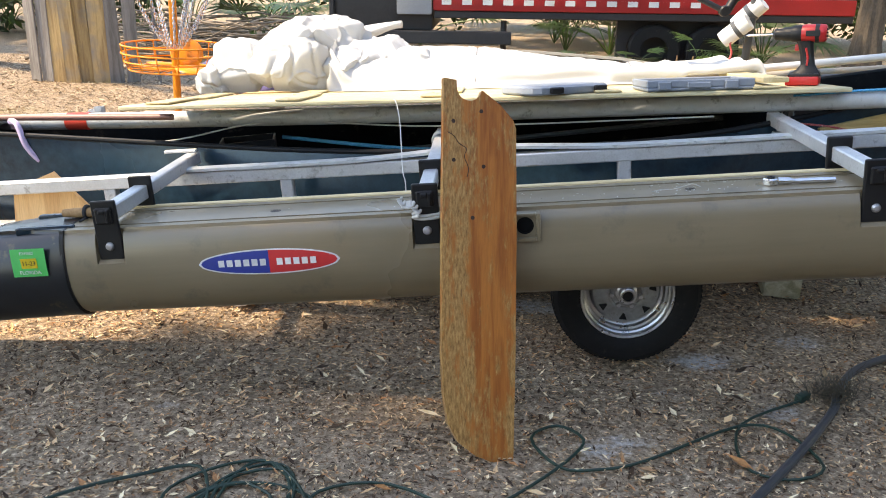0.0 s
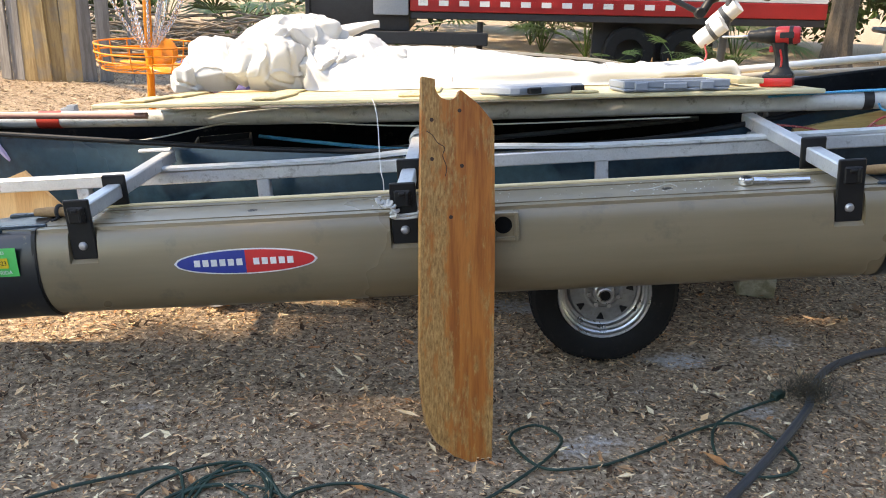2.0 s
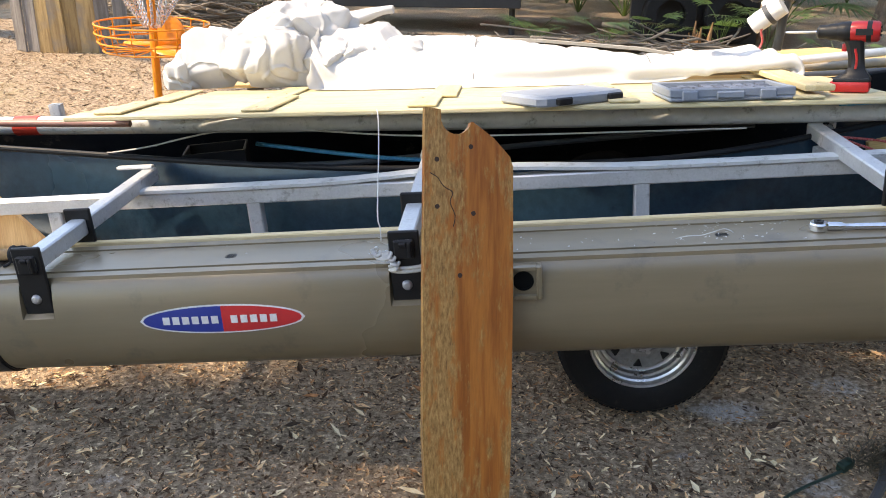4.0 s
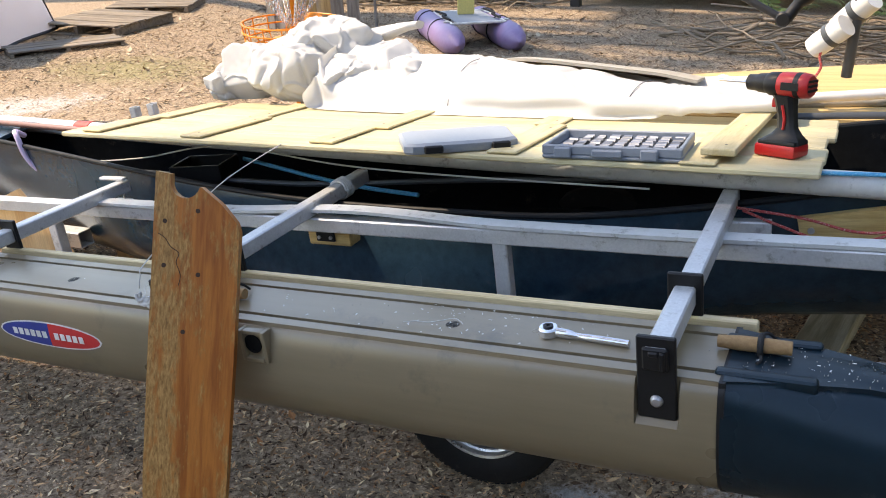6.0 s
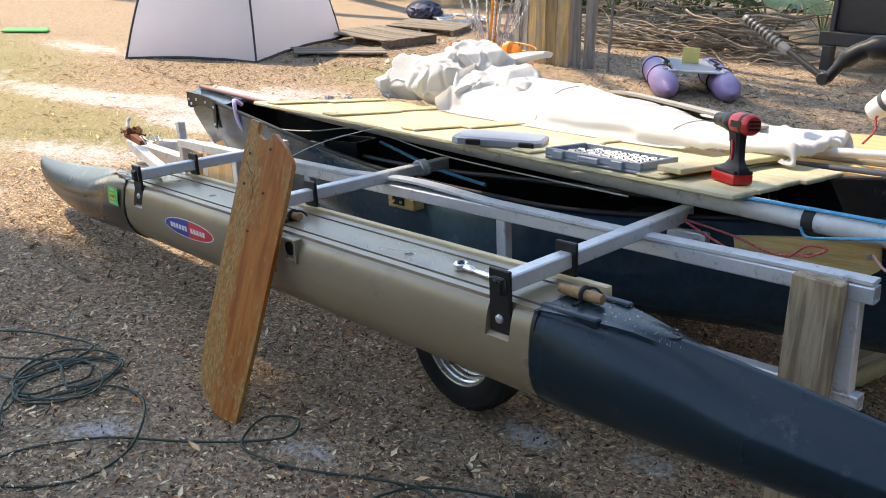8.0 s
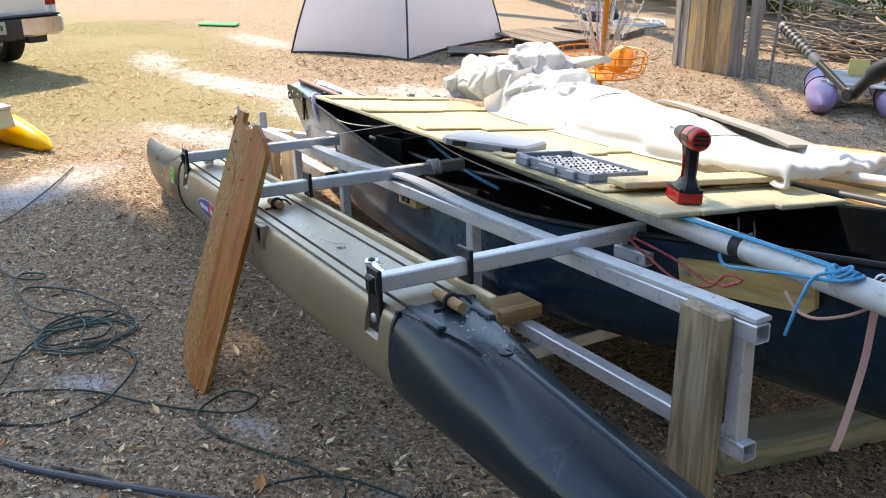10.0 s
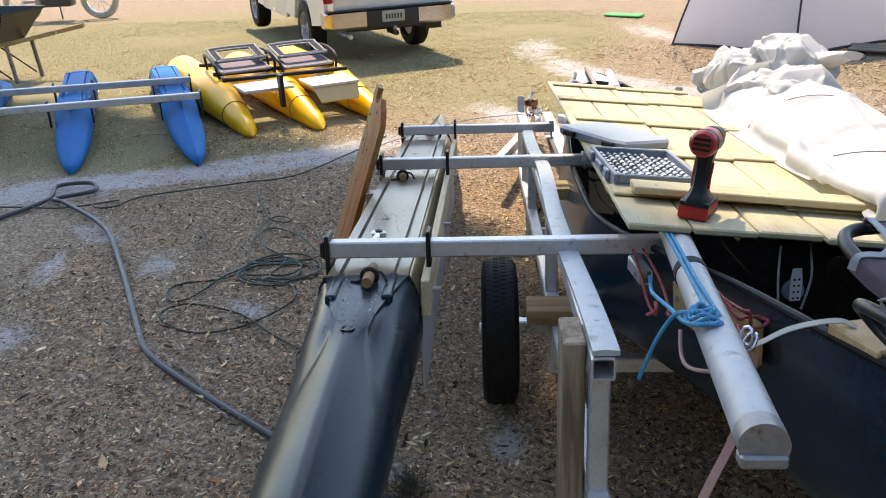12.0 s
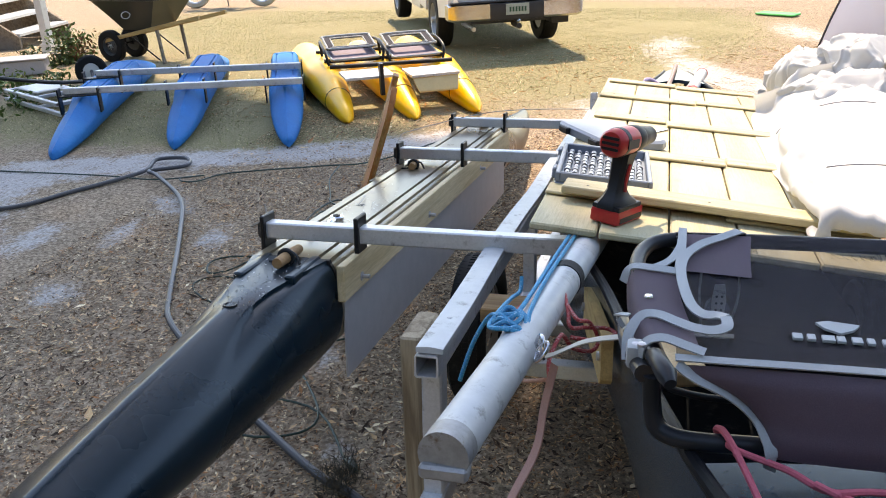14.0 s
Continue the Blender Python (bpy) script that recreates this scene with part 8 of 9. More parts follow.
def build_yellow():
    boat = thing("pontoon_boat", Matrix(), "yellow inflatable three pontoon boat with two mesh seats", "boat")
    ax = Vector((-0.86, -0.51, 0)).normalized()
    side = Vector((ax.y, -ax.x, 0))
    tips = (Vector((-2.66, 1.21, 0)), Vector((-2.82, 1.71, 0)), Vector((-3.10, 2.14, 0)))
    for tip in tips:
        banana(boat, tip, ax, 2.5, 0.165, YELLOW)
        part("strap", tube(bmesh.new(), [tip + ax * 0.45 + side * (0.107 * math.cos(a)) + Vector((0, 0, 0.112 + 0.107 * math.sin(a))) for a in (2 * math.pi * k / 20 for k in range(20))], 0.005, 5, closed=True), BLACKROPE, boat)
    for s in (0.75, 1.05, 1.55):
        part("cross_tube", rod(bmesh.new(), tips[0] + ax * s + Vector((0, 0, 0.335)), tips[2] + ax * (s - 0.05) + Vector((0, 0, 0.335)), 0.018, n=10), BLACKPL, boat)
    for a, b, s in ((0, 1, 0.52), (1, 2, 0.45)):
        p, q = tips[a] + ax * s, tips[b] + ax * s
        m = (p + q) / 2
        bm = bmesh.new()
        c = [m - side * -0.20 - ax * 0.14, m + side * -0.20 - ax * 0.14, m + side * -0.20 + ax * 0.2, m - side * -0.20 + ax * 0.2]
        loft(bm, [[v + Vector((0, 0, 0.29)) for v in c], [v + Vector((0, 0, 0.31)) for v in c]])
        part("foot_plate", bm, ALU, boat, "bare aluminium foot plate")
        # seat: a tubular frame with a slung mesh seat and a folded-down back
        ms = m + ax * 0.62 + Vector((0, 0, 0.345))
        for name, dz, back, tilt, sx, mt in (("seat", 0.0, 0.0, 0.10, 0.2, FABRIC), ("backrest", 0.075, 0.14, 0.20, 0.21, SEATCLOTH)):
            at = lambda x, y: ms + side * x + ax * (y + back) + Vector((0, 0, dz + tilt * (y + 0.15)))
            edge = smooth_line([at(x * sx, y) for x, y in ((-0.9, -0.15), (0.9, -0.15), (1.0, -0.1), (1.0, 0.1), (0.85, 0.16), (-0.85, 0.16), (-1.0, 0.1), (-1.0, -0.1))], 4, closed=True)
            inner = [v + (at(0, 0) - v) * 0.30 for v in edge]
            if name == "seat":
                bm = loft(bmesh.new(), [edge, [v + Vector((0, 0, 0.014)) for v in edge]])
            else:          # a band of cloth round an open middle
                bm = loft(bmesh.new(), [edge, inner, [v + Vector((0, 0, 0.012)) for v in inner], [v + Vector((0, 0, 0.012)) for v in edge]], loop=True)
            pad = part(name, bm, mt, boat, "dark slung mesh panel")
            part("piping", tube(bmesh.new(), [v + Vector((0, 0, 0.014)) for v in edge], 0.010, 6, closed=True), WEBBING, pad)
            if name == "backrest":
                part("inner_piping", tube(bmesh.new(), [v + Vector((0, 0, 0.012)) for v in inner], 0.006, 6, closed=True), WEBBING, pad)
        for x in (-0.235, 0.235):
            part("seat_arm", tube(bmesh.new(), smooth_line([ms + side * x - ax * 0.16 + Vector((0, 0, -0.03)), ms + side * x * 1.08 - ax * 0.12 + Vector((0, 0, 0.07)), ms + side * x * 1.08 + ax * 0.10 + Vector((0, 0, 0.12)), ms + side * x + ax * 0.30 + Vector((0, 0, 0.10)), ms + side * x * 0.95 + ax * 0.30 + Vector((0, 0, -0.03))], 4), 0.012, 8), BLACKPL, boat)
    m = (tips[1] + tips[2]) / 2 + ax * 0.34
    bm = bmesh.new()
    c = [m - side * 0.20, m + side * 0.20, m + side * 0.16 + ax * -0.10, m - side * 0.16 + ax * -0.10]
    loft(bm, [[v + Vector((0, 0, 0.30 - 0.12 * (k > 1))) for k, v in enumerate(c)], [v + Vector((0, 0, 0.312 - 0.12 * (k > 1))) for k, v in enumerate(c)]])
    part("spray_flap", bm, mat("amber_sheet", (0.72, 0.50, 0.22), (0.62, 0.42, 0.18), rough=0.4), boat, "amber plastic flap sloping down")
    f = tips[0].lerp(tips[1], 0.62) + ax * 0.3
    bm = loft(bmesh.new(), [[f + Vector((0, 0, 0.17)), f + ax * 0.05 + Vector((0, 0, 0.17)), f + ax * 0.08 + Vector((0, 0, 0.42)), f + Vector((0, 0, 0.42))], [f + side * 0.03 + Vector((0, 0, 0.17)), f + side * 0.03 + ax * 0.05 + Vector((0, 0, 0.17)), f + side * 0.03 + ax * 0.08 + Vector((0, 0, 0.42)), f + side * 0.03 + Vector((0, 0, 0.42))]])
    part("rudder", bm, BLACKPL, boat, "small black rudder")
    return boat


fit_to_view(build_yellow(), 1.0314, -0.105, -0.091, -0.052)


# ---- wheelbarrow, cart frame, planter, steps, post, motorcycle ----
def build_barrow():
    b = thing("wheelbarrow", pose(-5.45, -2.62, 0, 0, 0, 80), "black poly wheelbarrow with wooden handles and two wheels", "wheelbarrow")
    out = [(0.86, -0.33), (0.86, 0.33), (0.0, 0.35), (-0.12, 0.28), (-0.12, -0.28), (0.0, -0.35)]
    low = [(0.60, -0.19), (0.60, 0.19), (0.22, 0.2), (0.17, 0.16), (0.17, -0.16), (0.22, -0.2)]
    bm = loft(bmesh.new(), [[(x + 0.02, y * 0.95, 0.37) for x, y in low], [(x, y, 0.72) for x, y in out], [(x * 1.03 - 0.01, y * 1.05, 0.725) for x, y in out], [(x * 1.03 - 0.01, y * 1.05, 0.705) for x, y in out], [(x * 0.99, y * 0.98, 0.70) for x, y in out], [(x + 0.02, y * 0.93, 0.38) for x, y in low]])
    part("tray", bm, mat("black_poly", (0.018, 0.026, 0.026), (0.012, 0.018, 0.018), rough=0.4), b, "black moulded tray with pale mark")
    part("mark", lathe(bmesh.new(), [(0.07, 0), (0.07, 0.003), (0.055, 0.003), (0.055, 0)], 20, pose(0.42, -0.315, 0.55, 72) @ Matrix.Diagonal((1, 0.6, 1, 1)), closed=True), WEBBING, b)
    for y in (-0.2, 0.2):
        part("handle", sqtube(bmesh.new(), (-0.10, y * 0.9, 0.235), (1.36, y * 1.15, 0.53), 0.036, 0.042, 0.017), PINEX, b, "bare wooden handle")
        part("leg", sqtube(bmesh.new(), (0.72, y, 0.40), (0.76, y, 0.0), 0.035, 0.03, 0.014), OLDWOOD, b)
        part("brace", rod(bmesh.new(), (0.70, y, 0.05), (0.30, y, 0.32), 0.009, n=8), BLACKPL, b)
        part("bracket", box(bmesh.new(), (-0.03, y * 0.9 - 0.05 * (1 if y > 0 else -1) - 0.004, 0.15), (0.03, y * 0.9 - 0.05 * (1 if y > 0 else -1) + 0.004, 0.28), 0.003), BLACKPL, b)
        wh = new("wheel")
        wh.parent = b
        wh.matrix_local = pose(0.0, y * 0.9, 0.180)
        wheel_parts(wh, 0.180, 0.09, 0.10, pose(0, 0, 0, 90 if y < 0 else -90), 5, DARKPL)
    part("axle", rod(bmesh.new(), (0, -0.2, 0.18), (0, 0.2, 0.18), 0.012, n=8), BLACKPL, b)
    return b


fit_to_view(build_barrow(), 1.0539, -0.180, -0.156, -0.089)


def build_cart():
    c = thing("trailer_frame", pose(-3.1, -1.78, 0, 0, 0, 62), "low bare aluminium frame lying beside the blue outriggers", "frame")
    for z, dx, sc in ((0.12, 0.0, 1.0), (0.05, 0.06, 1.08)):
        for y in (-0.19, 0.19):
            part("side_rail", sqtube(bmesh.new(), (-0.55 * sc + dx, y * sc, z), (0.52 * sc + dx, y * sc, z), 0.035, 0.035), ALU, c)
        for x in (-0.53, 0.05, 0.50):
            part("cross_rail", sqtube(bmesh.new(), (x * sc + dx, -0.172 * sc, z), (x * sc + dx, 0.172 * sc, z), 0.03, 0.03), ALU, c)
    part("white_tray", box(bmesh.new(), (-0.42, -0.14, 0.138), (0.0, 0.14, 0.16), 0.01), WHITEPL, c)
    w = thing("cart_wheel", pose(-4.0, -2.06, 0.0, 0, 0, -52), "small black cart wheel with a cream hub, standing on edge", "wheel")
    wheel_parts(w, 0.12, 0.07, 0.062, pose(0, 0, 0.122, 90), 4, WHITEPL)
    part("axle", rod(bmesh.new(), (0, 0.0, 0.122), (0, 0.5, 0.125), 0.012, n=8), BLACKPL, w)
    part("pull_bar", tube(bmesh.new(), smooth_line([(0.0, 0.45, 0.12), (0.3, 0.8, 0.2), (0.9, 1.3, 0.42)], 5), 0.014, 8), BLACKPL, w)
    fit_to_view(c, 1.0293, -0.097, -0.085, -0.048)
    fit_to_view(w, 1.30, 0.930, 0.480, -0.062)


build_cart()
planter = thing("planter_box", pose(-4.5, -3.38, 0, 0, 0, 120), "long grey planter box against the porch", "planter")
part("trough", box(bmesh.new(), (-0.75, -0.15, 0.0), (0.35, 0.15, 0.16), 0.012), STONEGREY, planter)
part("rim", box(bmesh.new(), (-0.77, -0.17, 0.161), (0.37, 0.17, 0.175), 0.004), STONEGREY, planter)
fit_to_view(planter, 1.0438, -0.146, -0.127, -0.072)
fit_to_view(leafy_mass("shrub", -5.40, -5.25, -3.30, -3.08, 0.30, 420, 0.035, LEAF, 31, "small green and red garden shrub by the porch", ""), 1.0523, -0.174, -0.152, -0.086)
fit_to_view(leafy_mass("shrub", -5.36, -5.22, -3.26, -3.05, 0.22, 220, 0.032, LEAFRED, 32, "reddish leaved shrub by the porch", ""), 1.0523, -0.174, -0.152, -0.086)
fit_to_view(leafy_mass("shrub", -5.15, -4.85, -3.45, -3.1, 0.16, 380, 0.035, LEAFDARK, 35, "low dark shrub behind the planter", ""), 1.0523, -0.174, -0.152, -0.086)
fit_to_view(leafy_mass("weeds", -4.2, -2.4, -3.2, -1.5, 0.05, 2000, 0.03, LEAF, 33, "low green weeds in the grass"), 1.0313, -0.104, -0.091, -0.052)
porch = thing("porch_post", pose(-5.85, -3.98, 0), "white square porch post", "post")
part("shaft", box(bmesh.new(), (-0.05, -0.05, 0.0), (0.05, 0.05, 2.4), 0.004), WHITEPL, porch)
part("plinth", box(bmesh.new(), (-0.07, -0.07, 0.0), (0.07, 0.07, 0.12), 0.005), WHITEPL, porch)
fit_to_view(porch, 1.0582, -0.194, -0.169, -0.096)
steps = thing("porch_steps", pose(-6.6, -4.75, 0, 0, 0, 8), "wooden porch steps with pale treads", "steps")
for k in range(4):
    part("tread", box(bmesh.new(), (-0.6, -0.16 - 0.26 * k, 0.17 + 0.18 * k), (0.6, 0.14 - 0.26 * k, 0.21 + 0.18 * k), 0.004), WHITEPL, steps)
for x in (-0.62, 0.6):
    bm = slab(bmesh.new(), [(0.14, 0.0), (0.14, 0.17), (-0.94, 0.9), (-0.94, 0.0)], 0.04, Matrix(((0, 0, 1, x), (1, 0, 0, 0), (0, 1, 0, 0), (0, 0, 0, 1))))
    part("stringer", bm, PALLET, steps)
fit_to_view(steps, 1.0664, -0.221, -0.193, -0.110)


def build_motorbike():
    m = thing("motorcycle", pose(-10.3, -3.85, 0, 0, 0, 98), "old motorcycle with pale whitewall tyres parked on grass", "motorcycle")
    pale = mat("pale_tyre", (0.5, 0.47, 0.38), rough=0.7)
    for x in (-0.58, 0.62):
        wh = new("wheel")
        wh.parent = m
        wh.matrix_local = pose(x, 0, 0.30)
        part("tyre", lathe(bmesh.new(), [(0.22, -0.04), (0.28, -0.045), (0.30, 0.0), (0.28, 0.045), (0.22, 0.04)], 32, pose(0, 0, 0, 90), closed=True), pale, wh)
        part("rim", lathe(bmesh.new(), [(0.2, -0.02), (0.225, -0.03), (0.225, 0.03), (0.2, 0.02)], 32, pose(0, 0, 0, 90), closed=True), GALV, wh)
        for k in range(10):
            a = 2 * math.pi * k / 10
            part("spoke", rod(bmesh.new(), (0, 0, 0), (0.21 * math.cos(a), 0, 0.21 * math.sin(a)), 0.004, n=5), GALV, wh)
    part("engine", box(bmesh.new(), (-0.25, -0.14, 0.22), (0.22, 0.14, 0.58), 0.05, 2), DARKPL, m)
    part("frame", tube(bmesh.new(), smooth_line([(-0.58, 0.06, 0.3), (-0.2, 0.08, 0.3), (0.2, 0.07, 0.35), (0.4, 0.0, 0.75), (0.0, 0.0, 0.72), (-0.5, 0.0, 0.7)], 4), 0.02, 8), DARKPL, m)
    part("fork", rod(bmesh.new(), (0.62, 0.07, 0.30), (0.42, 0.05, 0.9), 0.02, n=8), GALV, m)
    part("tank", tube(bmesh.new(), [(-0.05, 0, 0.78), (0.1, 0, 0.8), (0.32, 0, 0.82), (0.4, 0, 0.8)], [0.06, 0.13, 0.12, 0.03], 14), CAMPERRED, m)
    part("saddle", box(bmesh.new(), (-0.6, -0.11, 0.72), (-0.06, 0.11, 0.80), 0.03, 2), BLACKPL, m)
    part("stand", rod(bmesh.new(), (-0.05, 0.1, 0.25), (-0.1, 0.28, 0.0), 0.012, n=6), DARKPL, m)
    return m


fit_to_view(build_motorbike(), 1.1089, -0.363, -0.316, -0.180)

# hose bundle near the fence
hb = []
rh = random.Random(14)
for k in range(60):
    a = 2 * math.pi * k / 14
    hb.append((-6.9 + (0.30 + rh.uniform(-0.12, 0.12)) * math.cos(a), 10.6 + (0.4 + rh.uniform(-0.15, 0.15)) * math.sin(a), 0.03 + 0.05 * rh.random()))
fit_to_view(rope("white_hose", hb, 0.014, WHITEPL, "loosely coiled white hose lying on litter", None, "hose", 4), 1.1247, -0.312, -0.212, -0.207)
bundle = thing("dark_bundle", pose(-7.3, 10.2, 0, 0, 0, 30), "dark blue folded tarpaulin bundle on the ground", "bundle")
bm = bmesh.new()
bmesh.ops.create_icosphere(bm, subdivisions=4, radius=1.0)
for v in bm.verts:
    v.co *= 1 - 0.35 * abs(noise.noise(v.co * 2.3))
    v.co = Vector((v.co.x * 0.3, v.co.y * 0.35, max(-0.9, v.co.z) * 0.16 + 0.14))
part("cloth", bm, mat("navy_tarp", (0.05, 0.055, 0.1), (0.03, 0.035, 0.07), rough=0.6), bundle)
fit_to_view(bundle, 1.1262, -0.315, -0.214, -0.209)


# ---- unseen trees added to cast the yard's shade ----
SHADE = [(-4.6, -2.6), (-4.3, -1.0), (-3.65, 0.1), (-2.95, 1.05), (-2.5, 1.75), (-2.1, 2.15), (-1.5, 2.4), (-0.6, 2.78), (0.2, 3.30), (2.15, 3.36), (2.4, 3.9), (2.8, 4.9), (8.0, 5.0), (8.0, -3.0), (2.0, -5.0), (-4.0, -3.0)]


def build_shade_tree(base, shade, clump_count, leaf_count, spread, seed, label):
    t = thing("unseen_shade_tree", pose(*base), label, "tree")
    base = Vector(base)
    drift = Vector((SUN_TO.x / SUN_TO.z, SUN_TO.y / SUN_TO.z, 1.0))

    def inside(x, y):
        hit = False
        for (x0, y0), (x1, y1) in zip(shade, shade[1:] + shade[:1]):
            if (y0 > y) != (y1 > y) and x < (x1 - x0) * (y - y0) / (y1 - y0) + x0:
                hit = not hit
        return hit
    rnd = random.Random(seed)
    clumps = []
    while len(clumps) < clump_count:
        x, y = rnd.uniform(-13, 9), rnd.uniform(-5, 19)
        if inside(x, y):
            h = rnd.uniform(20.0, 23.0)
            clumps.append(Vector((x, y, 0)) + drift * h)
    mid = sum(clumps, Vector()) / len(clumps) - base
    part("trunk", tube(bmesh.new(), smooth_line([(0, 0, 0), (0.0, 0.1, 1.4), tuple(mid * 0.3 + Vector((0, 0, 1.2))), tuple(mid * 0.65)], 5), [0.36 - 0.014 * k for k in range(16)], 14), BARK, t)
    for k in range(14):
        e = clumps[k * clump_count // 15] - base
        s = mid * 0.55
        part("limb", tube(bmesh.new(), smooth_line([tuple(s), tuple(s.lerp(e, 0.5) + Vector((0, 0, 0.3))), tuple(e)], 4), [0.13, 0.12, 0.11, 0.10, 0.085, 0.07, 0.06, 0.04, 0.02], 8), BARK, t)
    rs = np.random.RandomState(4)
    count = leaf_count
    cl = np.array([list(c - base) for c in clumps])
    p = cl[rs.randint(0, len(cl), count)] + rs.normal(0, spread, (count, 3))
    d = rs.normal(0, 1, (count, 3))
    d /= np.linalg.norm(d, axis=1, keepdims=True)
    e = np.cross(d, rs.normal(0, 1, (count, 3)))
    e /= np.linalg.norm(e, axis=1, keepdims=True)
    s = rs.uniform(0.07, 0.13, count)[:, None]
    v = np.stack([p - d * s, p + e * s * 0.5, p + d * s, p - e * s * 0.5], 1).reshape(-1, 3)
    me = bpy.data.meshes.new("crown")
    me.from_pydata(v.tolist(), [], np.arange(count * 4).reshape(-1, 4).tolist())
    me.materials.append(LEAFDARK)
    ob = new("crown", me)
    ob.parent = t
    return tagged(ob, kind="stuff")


# each unseen crown is projected towards the sun from the shade wanted on the ground
build_shade_tree((-13.0, -15.0, 0), SHADE, 3000, 105000, 0.13, 41, "tall unseen tree added to shade the near yard")
build_shade_tree((-14.3, 12.5, 0), [(-1.6, 7.4), (0.0, 6.5), (3.6, 6.4), (4.2, 11.6), (-1.0, 11.6), (-2.0, 9.6)], 130, 7500, 0.22, 43, "unseen tree with a thin crown added to dapple the back yard")
build_shade_tree((-15.0, 8.0, 0), [(-6.0, 12.6), (-1.5, 11.9), (1.0, 11.2), (5.0, 11.2), (9.0, 12.6), (9.0, 19.0), (-12.0, 19.0), (-12.0, 13.8)], 900, 30000, 0.24, 47, "tall unseen tree added to shade the edge of the yard")

# ---- cords and hoses on the ground ----
GREENCORD = mat("green_cord", (0.011, 0.042, 0.029), (0.008, 0.028, 0.02), rough=0.5, grain=100, bump=0.05)
GREYHOSE = mat("grey_hose", (0.058, 0.062, 0.07), (0.042, 0.046, 0.053), rough=0.4, grain=60, bump=0.05)
WEED = mat("uprooted_moss", (0.10, 0.085, 0.06), (0.06, 0.05, 0.035), rough=0.95, island=0.3)


def cord(points, rnd, r=0.0055, jitter=0.012, lift=0.011):
    return [(x + rnd.uniform(-jitter, jitter), y + rnd.uniform(-jitter, jitter), r + lift + rnd.uniform(0, 0.004) + float(ground_z(x, y))) for x, y in points]


rc = random.Random(23)
# up the yard, round a few wide loose loops, a tight heap, and off towards the plug
loops = [(-1.71, 1.5), (-1.41, 1.55), (-1.12, 1.68), (-0.99, 1.73), (-0.91, 1.83), (-0.97, 1.85), (-1.02, 1.76), (-0.84, 1.70), (-0.55, 1.73), (-0.36, 1.78), (-0.34, 1.92),
         (-0.42, 2.10), (-0.56, 2.06), (-0.72, 1.94), (-0.84, 1.79), (-0.76, 1.73), (-0.58, 1.79), (-0.39, 1.94)]
for k in range(44):                      # the heap
    a = 2 * math.pi * k / 9.3
    rx, ry = 0.13 + 0.05 * math.sin(k * 0.47), 0.17 + 0.05 * math.sin(k * 0.33 + 1)
    loops.append((-0.30 + 0.002 * k + rx * math.cos(a), 1.92 + ry * math.sin(a)))
loops += [(-0.17, 1.70), (-0.12, 1.52), (-0.02, 1.48), (0.08, 1.54), (0.0, 1.62), (-0.2, 1.70), (-0.32, 1.82), (-0.34, 2.04), (-0.18, 2.11), (-0.15, 1.85), (-0.09, 2.03), (0.08, 2.07), (0.29, 1.95), (0.36, 1.83),
          (0.35, 1.68), (0.27, 1.55), (0.20, 1.52), (0.11, 1.56), (0.11, 1.67), (0.21, 1.87), (0.40, 2.07), (0.54, 2.24), (0.595, 2.35), (0.53, 2.42), (0.45, 2.33), (0.52, 2.21), (0.62, 2.21),
          (0.77, 2.275), (1.06, 2.48), (1.20, 2.475), (1.25, 2.30), (1.13, 2.22), (1.04, 2.28), (1.08, 2.50), (1.31, 2.67)]
rope("extension_cord", cord(loops, rc, 0.0045, 0.010), 0.0045, GREENCORD, "dark green extension cord in a tangled coil", None, "cord", 4, 6)
second = [(-2.8, 2.2), (-2.35, 2.0), (-1.83, 1.68), (-1.70, 1.40), (-1.46, 0.82), (-1.27, 0.70), (-1.22, 0.60), (-1.30, 0.55), (-1.36, 0.68), (-1.27, 0.40), (-1.27, 0.0), (-1.30, -0.8), (-1.32, -1.8)]
rope("extension_cord", cord(second, rc, 0.005, 0.02), 0.005, GREENCORD, "dark cord trailing over the bare sand", None, "cord", 6, 6)
hose = [(-0.45, -0.9), (-0.58, -0.21), (-0.95, 0.02), (-1.39, 0.22), (-1.66, 0.17), (-1.72, 0.36), (-1.55, 0.46), (-1.40, 0.28), (-1.30, 0.40), (-0.9, 0.80), (-0.35, 1.12), (0.32, 1.465), (0.55, 1.60), (0.80, 1.86), (1.05, 2.16), (1.21, 2.36), (1.40, 2.62), (1.47, 2.76), (1.62, 2.95), (1.90, 3.12), (2.3, 3.22)]
rope("grey_hose", [(x, y, 0.019 + 0.008 * (3 < k < 9) + float(ground_z(x, y))) for k, (x, y) in enumerate(hose)], 0.0135, GREYHOSE, "thick grey hose snaking across the yard", None, "hose", 8, 10)
plug = thing("cord_plug", pose(1.335, 2.70, 0.016, 0, 0, 40), "dark green cord plug lying on the litter", "plug")
part("plug_body", box(bmesh.new(), (-0.028, -0.013, -0.012), (0.028, 0.013, 0.014), 0.006, 2), GREENCORD, plug)
bm = bmesh.new()
for k in range(260):
    a, b = rc.uniform(0, 6.3), rc.uniform(0, 1.5)
    d = Vector((math.cos(a) * math.cos(b), math.sin(a) * math.cos(b), math.sin(b)))
    s = Vector((1.43 + rc.gauss(0, 0.045), 2.70 + rc.gauss(0, 0.03), 0.015 + abs(rc.gauss(0, 0.025))))
    tube(bm, [s, s + d * rc.uniform(0.015, 0.045) + Vector((rc.gauss(0, 0.01), rc.gauss(0, 0.01), 0)), s + d * rc.uniform(0.04, 0.07)], [0.0011, 0.001, 0.0004], 3)
